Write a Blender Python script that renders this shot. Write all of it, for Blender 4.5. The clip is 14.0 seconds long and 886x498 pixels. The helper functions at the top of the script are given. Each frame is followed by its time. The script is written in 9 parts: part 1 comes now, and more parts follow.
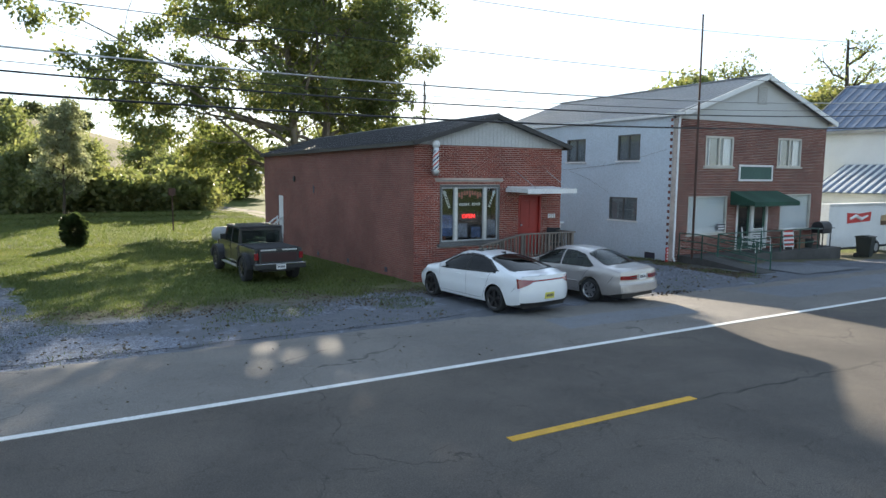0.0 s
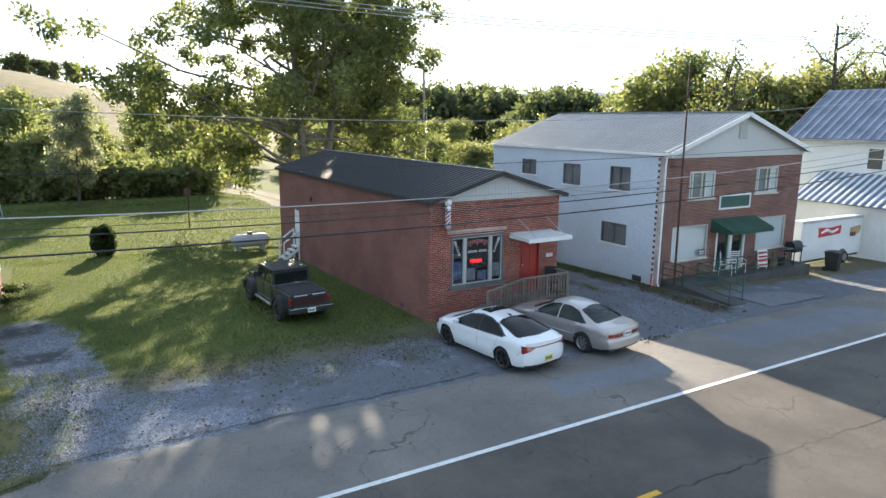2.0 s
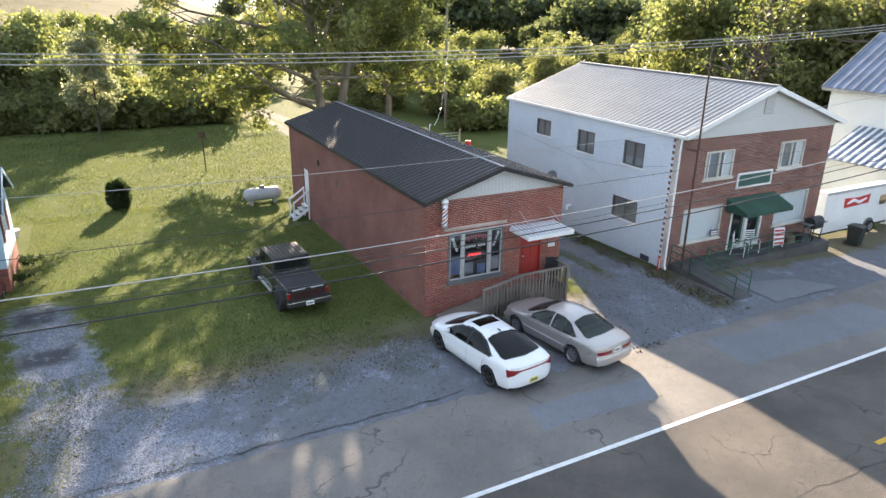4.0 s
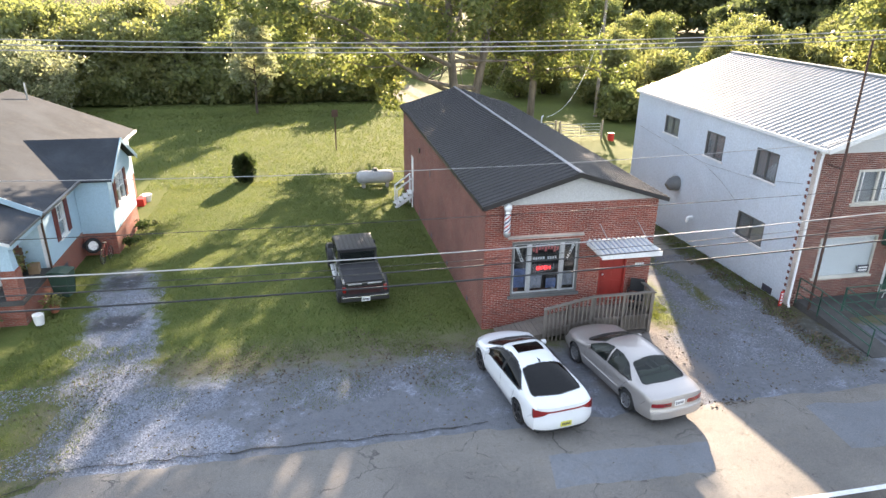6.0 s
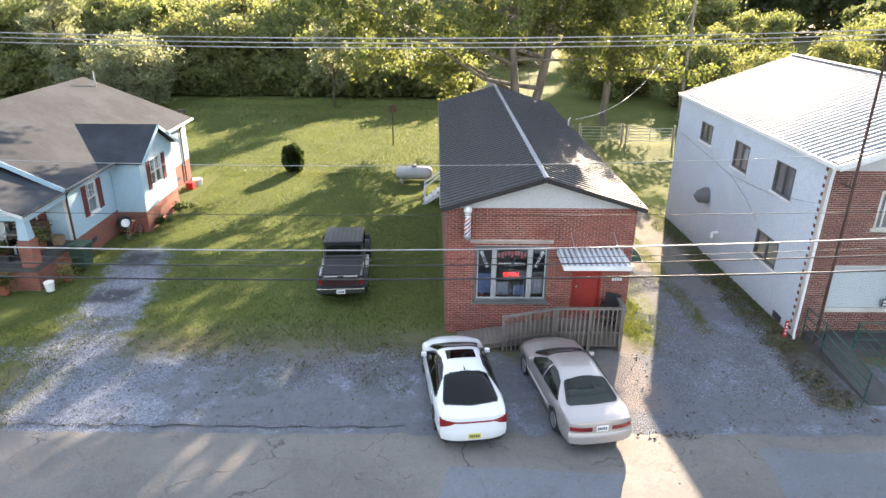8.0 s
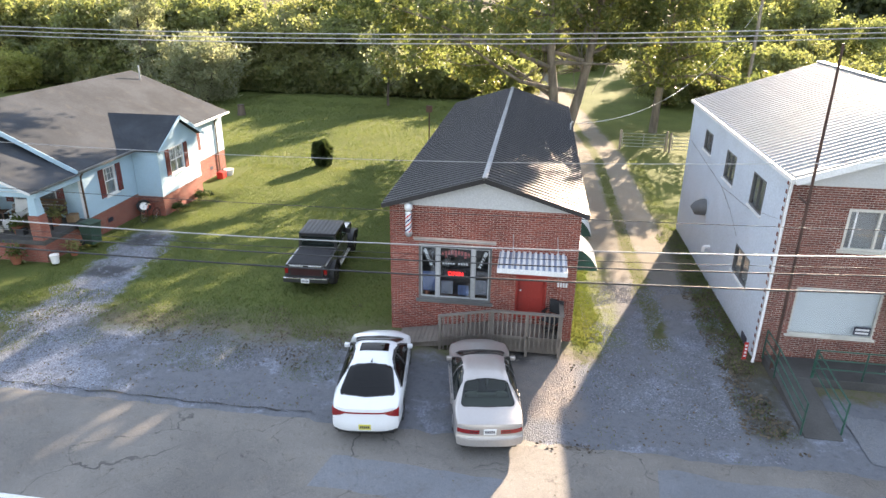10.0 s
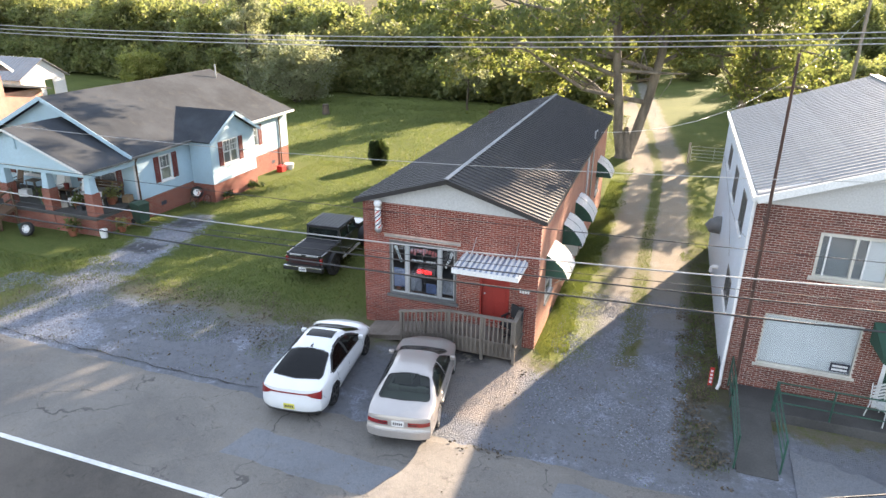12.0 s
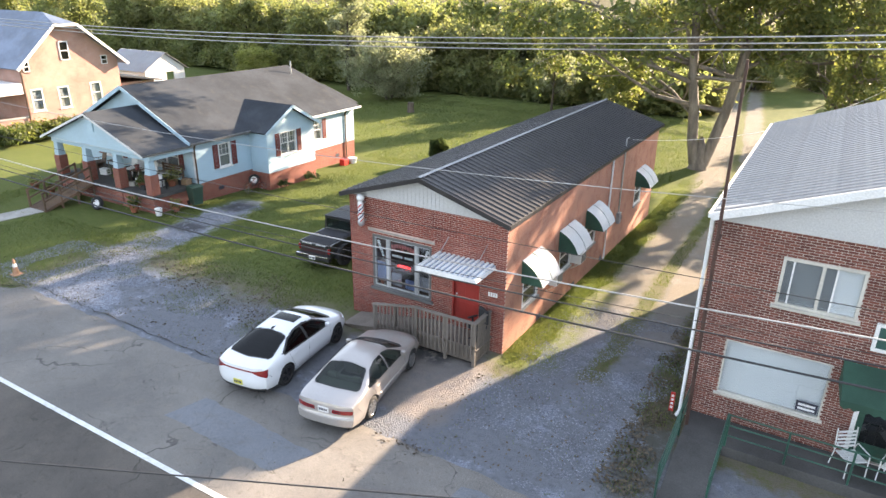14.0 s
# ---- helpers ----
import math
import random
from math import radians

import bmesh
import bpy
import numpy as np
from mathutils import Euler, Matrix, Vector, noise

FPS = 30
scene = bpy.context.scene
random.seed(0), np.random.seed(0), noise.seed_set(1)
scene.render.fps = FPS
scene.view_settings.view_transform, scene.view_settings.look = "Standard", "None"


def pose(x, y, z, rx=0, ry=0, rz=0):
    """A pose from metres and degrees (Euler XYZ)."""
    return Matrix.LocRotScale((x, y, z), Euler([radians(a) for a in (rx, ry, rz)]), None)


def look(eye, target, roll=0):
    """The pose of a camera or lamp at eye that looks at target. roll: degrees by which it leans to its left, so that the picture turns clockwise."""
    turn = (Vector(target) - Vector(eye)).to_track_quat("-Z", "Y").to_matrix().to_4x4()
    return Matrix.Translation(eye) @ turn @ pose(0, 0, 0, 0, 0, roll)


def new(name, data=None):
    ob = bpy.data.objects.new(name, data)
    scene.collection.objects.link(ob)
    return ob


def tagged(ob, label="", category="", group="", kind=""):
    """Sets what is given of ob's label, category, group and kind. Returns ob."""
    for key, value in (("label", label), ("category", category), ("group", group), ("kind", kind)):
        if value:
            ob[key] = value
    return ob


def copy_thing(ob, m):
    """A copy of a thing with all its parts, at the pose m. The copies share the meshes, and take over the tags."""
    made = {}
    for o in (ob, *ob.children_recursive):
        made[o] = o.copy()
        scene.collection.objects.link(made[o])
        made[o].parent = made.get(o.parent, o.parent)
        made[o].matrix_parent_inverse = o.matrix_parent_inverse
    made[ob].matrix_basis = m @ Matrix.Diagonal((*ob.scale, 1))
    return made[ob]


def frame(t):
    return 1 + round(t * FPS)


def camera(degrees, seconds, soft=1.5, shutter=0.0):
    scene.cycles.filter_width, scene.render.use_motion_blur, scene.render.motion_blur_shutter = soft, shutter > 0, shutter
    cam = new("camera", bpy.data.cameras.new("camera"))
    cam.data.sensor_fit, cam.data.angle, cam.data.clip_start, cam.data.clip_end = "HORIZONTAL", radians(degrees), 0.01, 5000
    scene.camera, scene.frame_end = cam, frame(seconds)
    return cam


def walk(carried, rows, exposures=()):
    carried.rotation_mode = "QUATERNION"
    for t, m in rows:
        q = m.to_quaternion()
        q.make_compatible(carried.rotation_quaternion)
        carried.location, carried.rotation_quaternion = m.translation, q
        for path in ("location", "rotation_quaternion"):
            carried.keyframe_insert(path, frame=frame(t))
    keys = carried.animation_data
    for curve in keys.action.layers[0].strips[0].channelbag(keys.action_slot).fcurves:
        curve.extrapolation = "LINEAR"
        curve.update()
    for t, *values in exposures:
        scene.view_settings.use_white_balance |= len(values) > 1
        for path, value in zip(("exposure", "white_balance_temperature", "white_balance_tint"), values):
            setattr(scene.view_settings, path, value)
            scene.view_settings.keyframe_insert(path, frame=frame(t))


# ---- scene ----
cam = camera(68.0, 14.0)
METRES, EYE, TILT, LEAN, TURN = 32.5, 3.45, 0.0, 0.0, -29.7
ROWS = [
    (0.0, 0.0, 0.0, 0.0, 0.05, -6.42, -0.4),
    (0.5, -0.0078, -0.0318, 0.022, -0.27, -6.48, -0.41),
    (1.0, -0.0137, -0.055, 0.0498, -0.57, -6.78, -0.42),
    (1.5, -0.0185, -0.067, 0.0836, -0.65, -8.6, -0.44),
    (2.0, -0.0218, -0.0696, 0.1192, -0.61, -11.11, -0.47),
    (2.5, -0.0212, -0.067, 0.1589, -0.56, -14.24, -0.51),
    (5.0, 0.063, 0.0069, 0.2358, 8.12, -21.66, -0.68),
    (5.5, 0.0893, 0.0296, 0.2319, 12.72, -21.76, -0.72),
    (6.0, 0.1197, 0.0524, 0.2308, 18.25, -22.01, -0.68),
    (6.5, 0.1523, 0.0724, 0.2313, 23.19, -22.45, -0.67),
    (7.0, 0.1868, 0.0896, 0.2314, 25.87, -22.63, -0.62),
    (7.5, 0.2221, 0.1057, 0.2313, 27.55, -22.52, -0.6),
    (8.0, 0.2557, 0.1217, 0.231, 29.08, -22.31, -0.57),
    (10.5, 0.4138, 0.2175, 0.2287, 40.63, -22.01, -0.68),
    (11.0, 0.4445, 0.2398, 0.2291, 43.46, -21.91, -0.66),
    (11.5, 0.474, 0.2634, 0.2293, 46.25, -21.82, -0.65),
    (12.0, 0.5018, 0.2878, 0.2294, 49.0, -21.72, -0.68),
    (12.5, 0.5273, 0.3142, 0.2299, 51.77, -21.75, -0.69),
    (13.0, 0.5492, 0.3419, 0.2299, 54.48, -21.8, -0.68),
    (13.5, 0.5709, 0.3723, 0.2303, 57.44, -21.78, -0.7),
    (14.0, 0.5911, 0.4018, 0.2307, 60.39, -21.75, -0.76),
]
EXPOSURES = [(0.0, 1.8, 7000, 10), (2.5, 2.2, 7100, 12), (5.0, 2.66, 7900, 18), (7.0, 2.90, 7900, 18), (8.0, 2.80, 7900, 18), (10.5, 2.77, 7900, 18), (14.0, 2.82, 8000, 18)]
walk(cam, [(t, pose(0, 0, EYE, TILT, LEAN, TURN) @ pose(METRES * x, METRES * y, METRES * z, 90 + pitch, roll, yaw)) for t, x, y, z, yaw, pitch, roll in ROWS], EXPOSURES)

# ---- world, sun ----
SUN_AZ, SUN_EL = 19.6, 18.6          # degrees from +y towards +x, and above the horizon
world = bpy.data.worlds.new("sky_world")
scene.world = world
world.use_nodes = True
wn = world.node_tree
sky = wn.nodes.new("ShaderNodeTexSky")
sky.sky_type = "NISHITA"
sky.sun_disc = False
sky.sun_elevation, sky.sun_rotation = radians(SUN_EL), radians(SUN_AZ)
sky.air_density, sky.dust_density, sky.ozone_density = 0.9, 0.2, 1.4
even = wn.nodes.new("ShaderNodeGamma")          # thin haze evens the sky out
even.inputs[1].default_value = 0.45
wn.links.new(sky.outputs[0], even.inputs[0])
blue = wn.nodes.new("ShaderNodeMix")
blue.data_type, blue.blend_type = "RGBA", "MULTIPLY"
blue.inputs[0].default_value, blue.inputs[7].default_value = 1.0, (0.86, 0.98, 1.12, 1.0)
wn.links.new(even.outputs[0], blue.inputs[6])
wn.links.new(blue.outputs[2], wn.nodes["Background"].inputs[0])
wn.nodes["Background"].inputs[1].default_value = 0.20
sun = new("sun", bpy.data.lights.new("sun", "SUN"))
sun.data.energy, sun.data.angle, sun.data.color = 4.0, radians(0.6), (1.0, 0.91, 0.77)
sun_way = Vector((math.sin(radians(SUN_AZ)) * math.cos(radians(SUN_EL)), math.cos(radians(SUN_AZ)) * math.cos(radians(SUN_EL)), math.sin(radians(SUN_EL))))
sun.matrix_world = look(Vector((20, 60, 40)), Vector((20, 60, 40)) - sun_way)


# ---- builders ----
class Shape:
    """A list of corners and faces that grows piece by piece."""

    def __init__(self):
        self.v, self.f = [], []

    def add(self, verts, faces):
        n = len(self.v)
        self.v += [tuple(p) for p in verts]
        self.f += [tuple(n + i for i in q) for q in faces]
        return self

    def box(self, x0, x1, y0, y1, z0, z1, m=None):
        c = [(x0, y0, z0), (x1, y0, z0), (x1, y1, z0), (x0, y1, z0), (x0, y0, z1), (x1, y0, z1), (x1, y1, z1), (x0, y1, z1)]
        if m is not None:
            c = [m @ Vector(p) for p in c]
        return self.add(c, [(0, 3, 2, 1), (4, 5, 6, 7), (0, 1, 5, 4), (1, 2, 6, 5), (2, 3, 7, 6), (3, 0, 4, 7)])

    def bar(self, a, b, w, h, up=(0, 0, 1)):
        """A square bar from a to b, w wide and h high."""
        a, b = Vector(a), Vector(b)
        d = (b - a).normalized()
        s = d.cross(Vector(up)).normalized()
        u = s.cross(d)
        c = [p + s * i * w / 2 + u * j * h / 2 for p in (a, b) for i, j in ((-1, -1), (1, -1), (1, 1), (-1, 1))]
        return self.add(c, [(0, 1, 2, 3)[::-1], (4, 5, 6, 7), (0, 1, 5, 4), (1, 2, 6, 5), (2, 3, 7, 6), (3, 0, 4, 7)])

    def tube(self, pts, radii, n=8, cap=True):
        pts = [Vector(p) for p in pts]
        if not isinstance(radii, (list, tuple)):
            radii = [radii] * len(pts)
        rings = []
        s = None
        for i, p in enumerate(pts):
            d = (pts[min(i + 1, len(pts) - 1)] - pts[max(i - 1, 0)]).normalized()
            if s is None:
                s = d.orthogonal().normalized()
            s = (s - d * s.dot(d)).normalized()
            t = d.cross(s)
            rings.append([p + (s * math.cos(2 * math.pi * k / n) + t * math.sin(2 * math.pi * k / n)) * radii[i] for k in range(n)])
        faces = [(i * n + k, i * n + (k + 1) % n, (i + 1) * n + (k + 1) % n, (i + 1) * n + k) for i in range(len(pts) - 1) for k in range(n)]
        if cap:
            faces += [tuple(range(n))[::-1], tuple((len(pts) - 1) * n + k for k in range(n))]
        return self.add([q for r in rings for q in r], faces)

    def cyl(self, a, b, r, n=16, r2=None):
        return self.tube([a, b], [r, r if r2 is None else r2], n)

    def prism(self, poly, a, b, axis="y"):
        """A polygon of (u, w), drawn out from a to b along the axis: x (u=y, w=z), y (u=x, w=z) or z (u=x, w=y)."""
        put = {"x": lambda u, w, s: (s, u, w), "y": lambda u, w, s: (u, s, w), "z": lambda u, w, s: (u, w, s)}[axis]
        n = len(poly)
        return self.add([put(u, w, s) for s in (a, b) for u, w in poly], [tuple(range(n))[::-1], tuple(range(n, 2 * n))] + [(k, (k + 1) % n, n + (k + 1) % n, n + k) for k in range(n)])

    def grid(self, rows, closed=False):
        n = len(rows[0])
        return self.add([p for r in rows for p in r], [(i * n + k, i * n + (k + 1) % n, (i + 1) * n + (k + 1) % n, (i + 1) * n + k) for i in range(len(rows) - 1) for k in range(n if closed else n - 1)])

    def ball(self, c, r, n=10, sz=1.0):
        rows = [[(c[0] + r * math.sin(math.pi * i / n) * math.cos(2 * math.pi * k / (n + 2)), c[1] + r * math.sin(math.pi * i / n) * math.sin(2 * math.pi * k / (n + 2)), c[2] + sz * r * math.cos(math.pi * i / n)) for k in range(n + 2)] for i in range(n + 1)]
        return self.grid(rows, True)

    def wall(self, axis, at, thick, u0, u1, z0, z1, holes=()):
        """An upright wall whose outer face lies at `at`, with real openings (u0, u1, z0, z1) through it. axis: the direction that it runs in."""
        us = sorted({u0, u1, *[h[0] for h in holes], *[h[1] for h in holes]})
        zs = sorted({z0, z1, *[h[2] for h in holes], *[h[3] for h in holes]})
        put = (lambda u, d, z: (u, at + d, z)) if axis == "x" else (lambda u, d, z: (at + d, u, z))
        solid = {}
        for i in range(len(us) - 1):
            for j in range(len(zs) - 1):
                cu, cz = (us[i] + us[i + 1]) / 2, (zs[j] + zs[j + 1]) / 2
                solid[i, j] = not any(h[0] < cu < h[1] and h[2] < cz < h[3] for h in holes)
        for (i, j), ok in solid.items():
            if not ok:
                continue
            a, b, c, d = us[i], us[i + 1], zs[j], zs[j + 1]
            quads = [[put(a, 0, c), put(b, 0, c), put(b, 0, d), put(a, 0, d)], [put(a, thick, c), put(a, thick, d), put(b, thick, d), put(b, thick, c)]]
            for (di, dj), (p, q) in {(-1, 0): ((a, c), (a, d)), (1, 0): ((b, c), (b, d)), (0, -1): ((a, c), (b, c)), (0, 1): ((a, d), (b, d))}.items():
                if not solid.get((i + di, j + dj), False):
                    quads.append([put(p[0], 0, p[1]), put(q[0], 0, q[1]), put(q[0], thick, q[1]), put(p[0], thick, p[1])])
            for q in quads:
                self.add(q, [(0, 1, 2, 3)])
        return self


def mesh_of(shape, name, material, bevel=0.0, smooth=None):
    me = bpy.data.meshes.new(name)
    me.from_pydata(shape.v, [], shape.f)
    bm = bmesh.new()
    bm.from_mesh(me)
    bmesh.ops.remove_doubles(bm, verts=bm.verts, dist=1e-5)
    bmesh.ops.recalc_face_normals(bm, faces=bm.faces)
    if bevel:
        sharp = [e for e in bm.edges if len(e.link_faces) == 2 and e.calc_face_angle() > 0.5]
        bmesh.ops.bevel(bm, geom=sharp, offset=bevel, segments=2, affect="EDGES", profile=0.6, clamp_overlap=True)
    if smooth:
        for f in bm.faces:
            f.smooth = True
        for e in bm.edges:
            e.smooth = len(e.link_faces) == 2 and e.calc_face_angle() < radians(smooth)
    bm.to_mesh(me)
    bm.free()
    me.materials.append(material)
    return me


def part(name, shape, material, parent, label="", bevel=0.0, smooth=None):
    ob = new(name, mesh_of(shape, name, material, bevel, smooth))
    ob.parent = parent
    return tagged(ob, label)


def thing(name, label, category, m=None, group="", kind=""):
    ob = new(name)
    ob.empty_display_size = 0.3
    if m is not None:
        ob.matrix_basis = m
    return tagged(ob, label, category, group, kind)


def solo(name, shape, material, label, category, m=None, group="", kind="", bevel=0.0, smooth=None):
    ob = new(name, mesh_of(shape, name, material, bevel, smooth))
    if m is not None:
        ob.matrix_basis = m
    return tagged(ob, label, category, group, kind)


# ---- materials ----
def node(nt, kind, **values):
    n = nt.nodes.new(kind)
    for key, value in values.items():
        if key in n.inputs:
            n.inputs[key].default_value = value
    return n


def rgba(c):
    return (*c, 1.0)


def mix(nt, fac, a, b, blend="MIX"):
    """A colour mix; each input is a colour or a socket."""
    n = nt.nodes.new("ShaderNodeMix")
    n.data_type, n.blend_type = "RGBA", blend
    for i, x in ((0, fac), (6, a), (7, b)):
        if isinstance(x, bpy.types.NodeSocket):
            nt.links.new(x, n.inputs[i])
        else:
            n.inputs[i].default_value = x if i == 0 else rgba(x)
    return n.outputs[2]


def calc(nt, op, a, b=0.5, c=0.5, clamp=False):
    n = nt.nodes.new("ShaderNodeMath")
    n.operation, n.use_clamp = op, clamp
    for i, x in enumerate((a, b, c)):
        if isinstance(x, bpy.types.NodeSocket):
            nt.links.new(x, n.inputs[i])
        else:
            n.inputs[i].default_value = x
    return n.outputs[0]


def step(nt, x, lo, hi):
    n = nt.nodes.new("ShaderNodeMapRange")
    n.interpolation_type = "SMOOTHSTEP"
    nt.links.new(x, n.inputs[0])
    n.inputs[1].default_value, n.inputs[2].default_value = lo, hi
    return n.outputs[0]


def noise_of(nt, vec, scale, detail=4.0, rough=0.55):
    n = node(nt, "ShaderNodeTexNoise", Scale=scale, Detail=detail, Roughness=rough)
    nt.links.new(vec, n.inputs["Vector"])
    return n.outputs[0]


def start(name, rough=0.6, metal=0.0):
    m = bpy.data.materials.new(name)
    m.use_nodes = True
    nt = m.node_tree
    bsdf = nt.nodes["Principled BSDF"]
    bsdf.inputs["Roughness"].default_value, bsdf.inputs["Metallic"].default_value = rough, metal
    tex = nt.nodes.new("ShaderNodeTexCoord")
    return m, nt, bsdf, tex.outputs["Object"]


def bump(nt, bsdf, height, strength, dist):
    b = node(nt, "ShaderNodeBump", Strength=strength, Distance=dist)
    nt.links.new(height, b.inputs["Height"])
    nt.links.new(b.outputs[0], bsdf.inputs["Normal"])


def surface(name, colour, rough=0.6, metal=0.0, vary=0.25, coarse=0.7, fine=25.0, relief=0.3, dist=0.004, dirt=None, dirt_amount=0.35, stretch=(1, 1, 1), coat=0.0, spec=0.5):
    """A worn everyday surface: its colour varies at two scales, with dirt patches and a fine relief."""
    m, nt, bsdf, vec = start(name, rough, metal)
    mp = nt.nodes.new("ShaderNodeMapping")
    mp.inputs["Scale"].default_value = stretch
    nt.links.new(vec, mp.inputs[0])
    vec = mp.outputs[0]
    big, small = noise_of(nt, vec, coarse, 5, 0.6), noise_of(nt, vec, fine, 4, 0.6)
    dark, light = [c * (1 - vary) for c in colour], [min(1, c * (1 + vary)) for c in colour]
    col = mix(nt, step(nt, big, 0.3, 0.7), dark, light)
    col = mix(nt, step(nt, small, 0.25, 0.75), col, mix(nt, 1.0, col, (0.78, 0.78, 0.78), "MULTIPLY"))
    if dirt:
        spots = noise_of(nt, vec, coarse * 2.7, 8, 0.7)
        col = mix(nt, calc(nt, "MULTIPLY", step(nt, spots, 0.52, 0.72), dirt_amount), col, dirt)
    nt.links.new(col, bsdf.inputs["Base Color"])
    nt.links.new(calc(nt, "MULTIPLY_ADD", small, 0.25, rough - 0.12, True), bsdf.inputs["Roughness"])
    bsdf.inputs["Coat Weight"].default_value, bsdf.inputs["Specular IOR Level"].default_value = coat, spec
    if relief:
        bump(nt, bsdf, small, relief, dist)
    return m


def brick_surface(name, axis, a, b, mortar, soft=0.0, overlay=None, amount=0.0):
    """Brickwork for walls too far or too oblique for single bricks. axis: the direction that the wall runs in."""
    m, nt, bsdf, vec = start(name, 0.85)
    sep, com = nt.nodes.new("ShaderNodeSeparateXYZ"), nt.nodes.new("ShaderNodeCombineXYZ")
    nt.links.new(vec, sep.inputs[0])
    nt.links.new(sep.outputs["X" if axis == "x" else "Y"], com.inputs[0])
    nt.links.new(sep.outputs["Z"], com.inputs[1])
    br = nt.nodes.new("ShaderNodeTexBrick")
    br.inputs["Scale"].default_value, br.inputs["Mortar Size"].default_value = 1.0, 0.006
    br.inputs["Brick Width"].default_value, br.inputs["Row Height"].default_value = 0.213, 0.0677
    br.inputs["Color1"].default_value, br.inputs["Color2"].default_value, br.inputs["Mortar"].default_value = rgba(a), rgba(b), rgba(mortar)
    nt.links.new(com.outputs[0], br.inputs["Vector"])
    big, small = noise_of(nt, vec, 0.6, 6, 0.65), noise_of(nt, vec, 30, 4)
    col = mix(nt, step(nt, big, 0.35, 0.7), br.outputs["Color"], mix(nt, 1.0, br.outputs["Color"], (0.7, 0.68, 0.68), "MULTIPLY"))
    if overlay:
        worn = noise_of(nt, vec, 1.6, 8, 0.7)
        col = mix(nt, calc(nt, "MULTIPLY", step(nt, worn, 0.25, 0.6), amount), col, overlay)
    nt.links.new(col, bsdf.inputs["Base Color"])
    height = calc(nt, "ADD", calc(nt, "MULTIPLY", br.outputs["Fac"], -1.0), calc(nt, "MULTIPLY", small, 0.4))
    bump(nt, bsdf, height, 0.6, 0.006)
    return m


def single_brick(name, a, b, c):
    """Bricks that are pieces of their own: each takes its own shade."""
    m, nt, bsdf, vec = start(name, 0.85)
    info, geo = nt.nodes.new("ShaderNodeObjectInfo"), nt.nodes.new("ShaderNodeNewGeometry")
    r = calc(nt, "FRACT", calc(nt, "ADD", info.outputs["Random"], geo.outputs["Random Per Island"]))
    ramp = nt.nodes.new("ShaderNodeValToRGB")
    ramp.color_ramp.elements[0].color, ramp.color_ramp.elements[1].color = rgba(a), rgba(c)
    e = ramp.color_ramp.elements.new(0.5)
    e.color = rgba(b)
    nt.links.new(r, ramp.inputs[0])
    pos = geo.outputs["Position"]
    col = mix(nt, step(nt, noise_of(nt, pos, 0.9, 5, 0.6), 0.35, 0.7), ramp.outputs[0], mix(nt, 1.0, ramp.outputs[0], (0.74, 0.7, 0.7), "MULTIPLY"))
    small = noise_of(nt, pos, 60, 3)
    nt.links.new(col, bsdf.inputs["Base Color"])
    bump(nt, bsdf, small, 0.4, 0.004)
    return m


def leafy(name, a, b, c):
    """Leaves: light passes through them; each takes its own shade."""
    m = bpy.data.materials.new(name)
    m.use_nodes = True
    nt = m.node_tree
    bsdf, out = nt.nodes["Principled BSDF"], nt.nodes["Material Output"]
    geo = nt.nodes.new("ShaderNodeNewGeometry")
    ramp = nt.nodes.new("ShaderNodeValToRGB")
    ramp.color_ramp.elements[0].color, ramp.color_ramp.elements[1].color = rgba(a), rgba(c)
    e = ramp.color_ramp.elements.new(0.55)
    e.color = rgba(b)
    patch = noise_of(nt, geo.outputs["Position"], 0.35, 3)
    nt.links.new(calc(nt, "MULTIPLY_ADD", geo.outputs["Random Per Island"], 0.55, calc(nt, "MULTIPLY_ADD", patch, 1.2, -0.42), True), ramp.inputs[0])
    nt.links.new(ramp.outputs[0], bsdf.inputs["Base Color"])
    bsdf.inputs["Roughness"].default_value = 0.55
    tr = nt.nodes.new("ShaderNodeBsdfTranslucent")
    nt.links.new(mix(nt, 1.0, ramp.outputs[0], (1.75, 1.75, 1.25), "MULTIPLY"), tr.inputs[0])
    ms = nt.nodes.new("ShaderNodeMixShader")
    ms.inputs[0].default_value = 0.54
    for i, s in ((1, bsdf.outputs[0]), (2, tr.outputs[0])):
        nt.links.new(s, ms.inputs[i])
    nt.links.new(ms.outputs[0], out.inputs["Surface"])
    return m


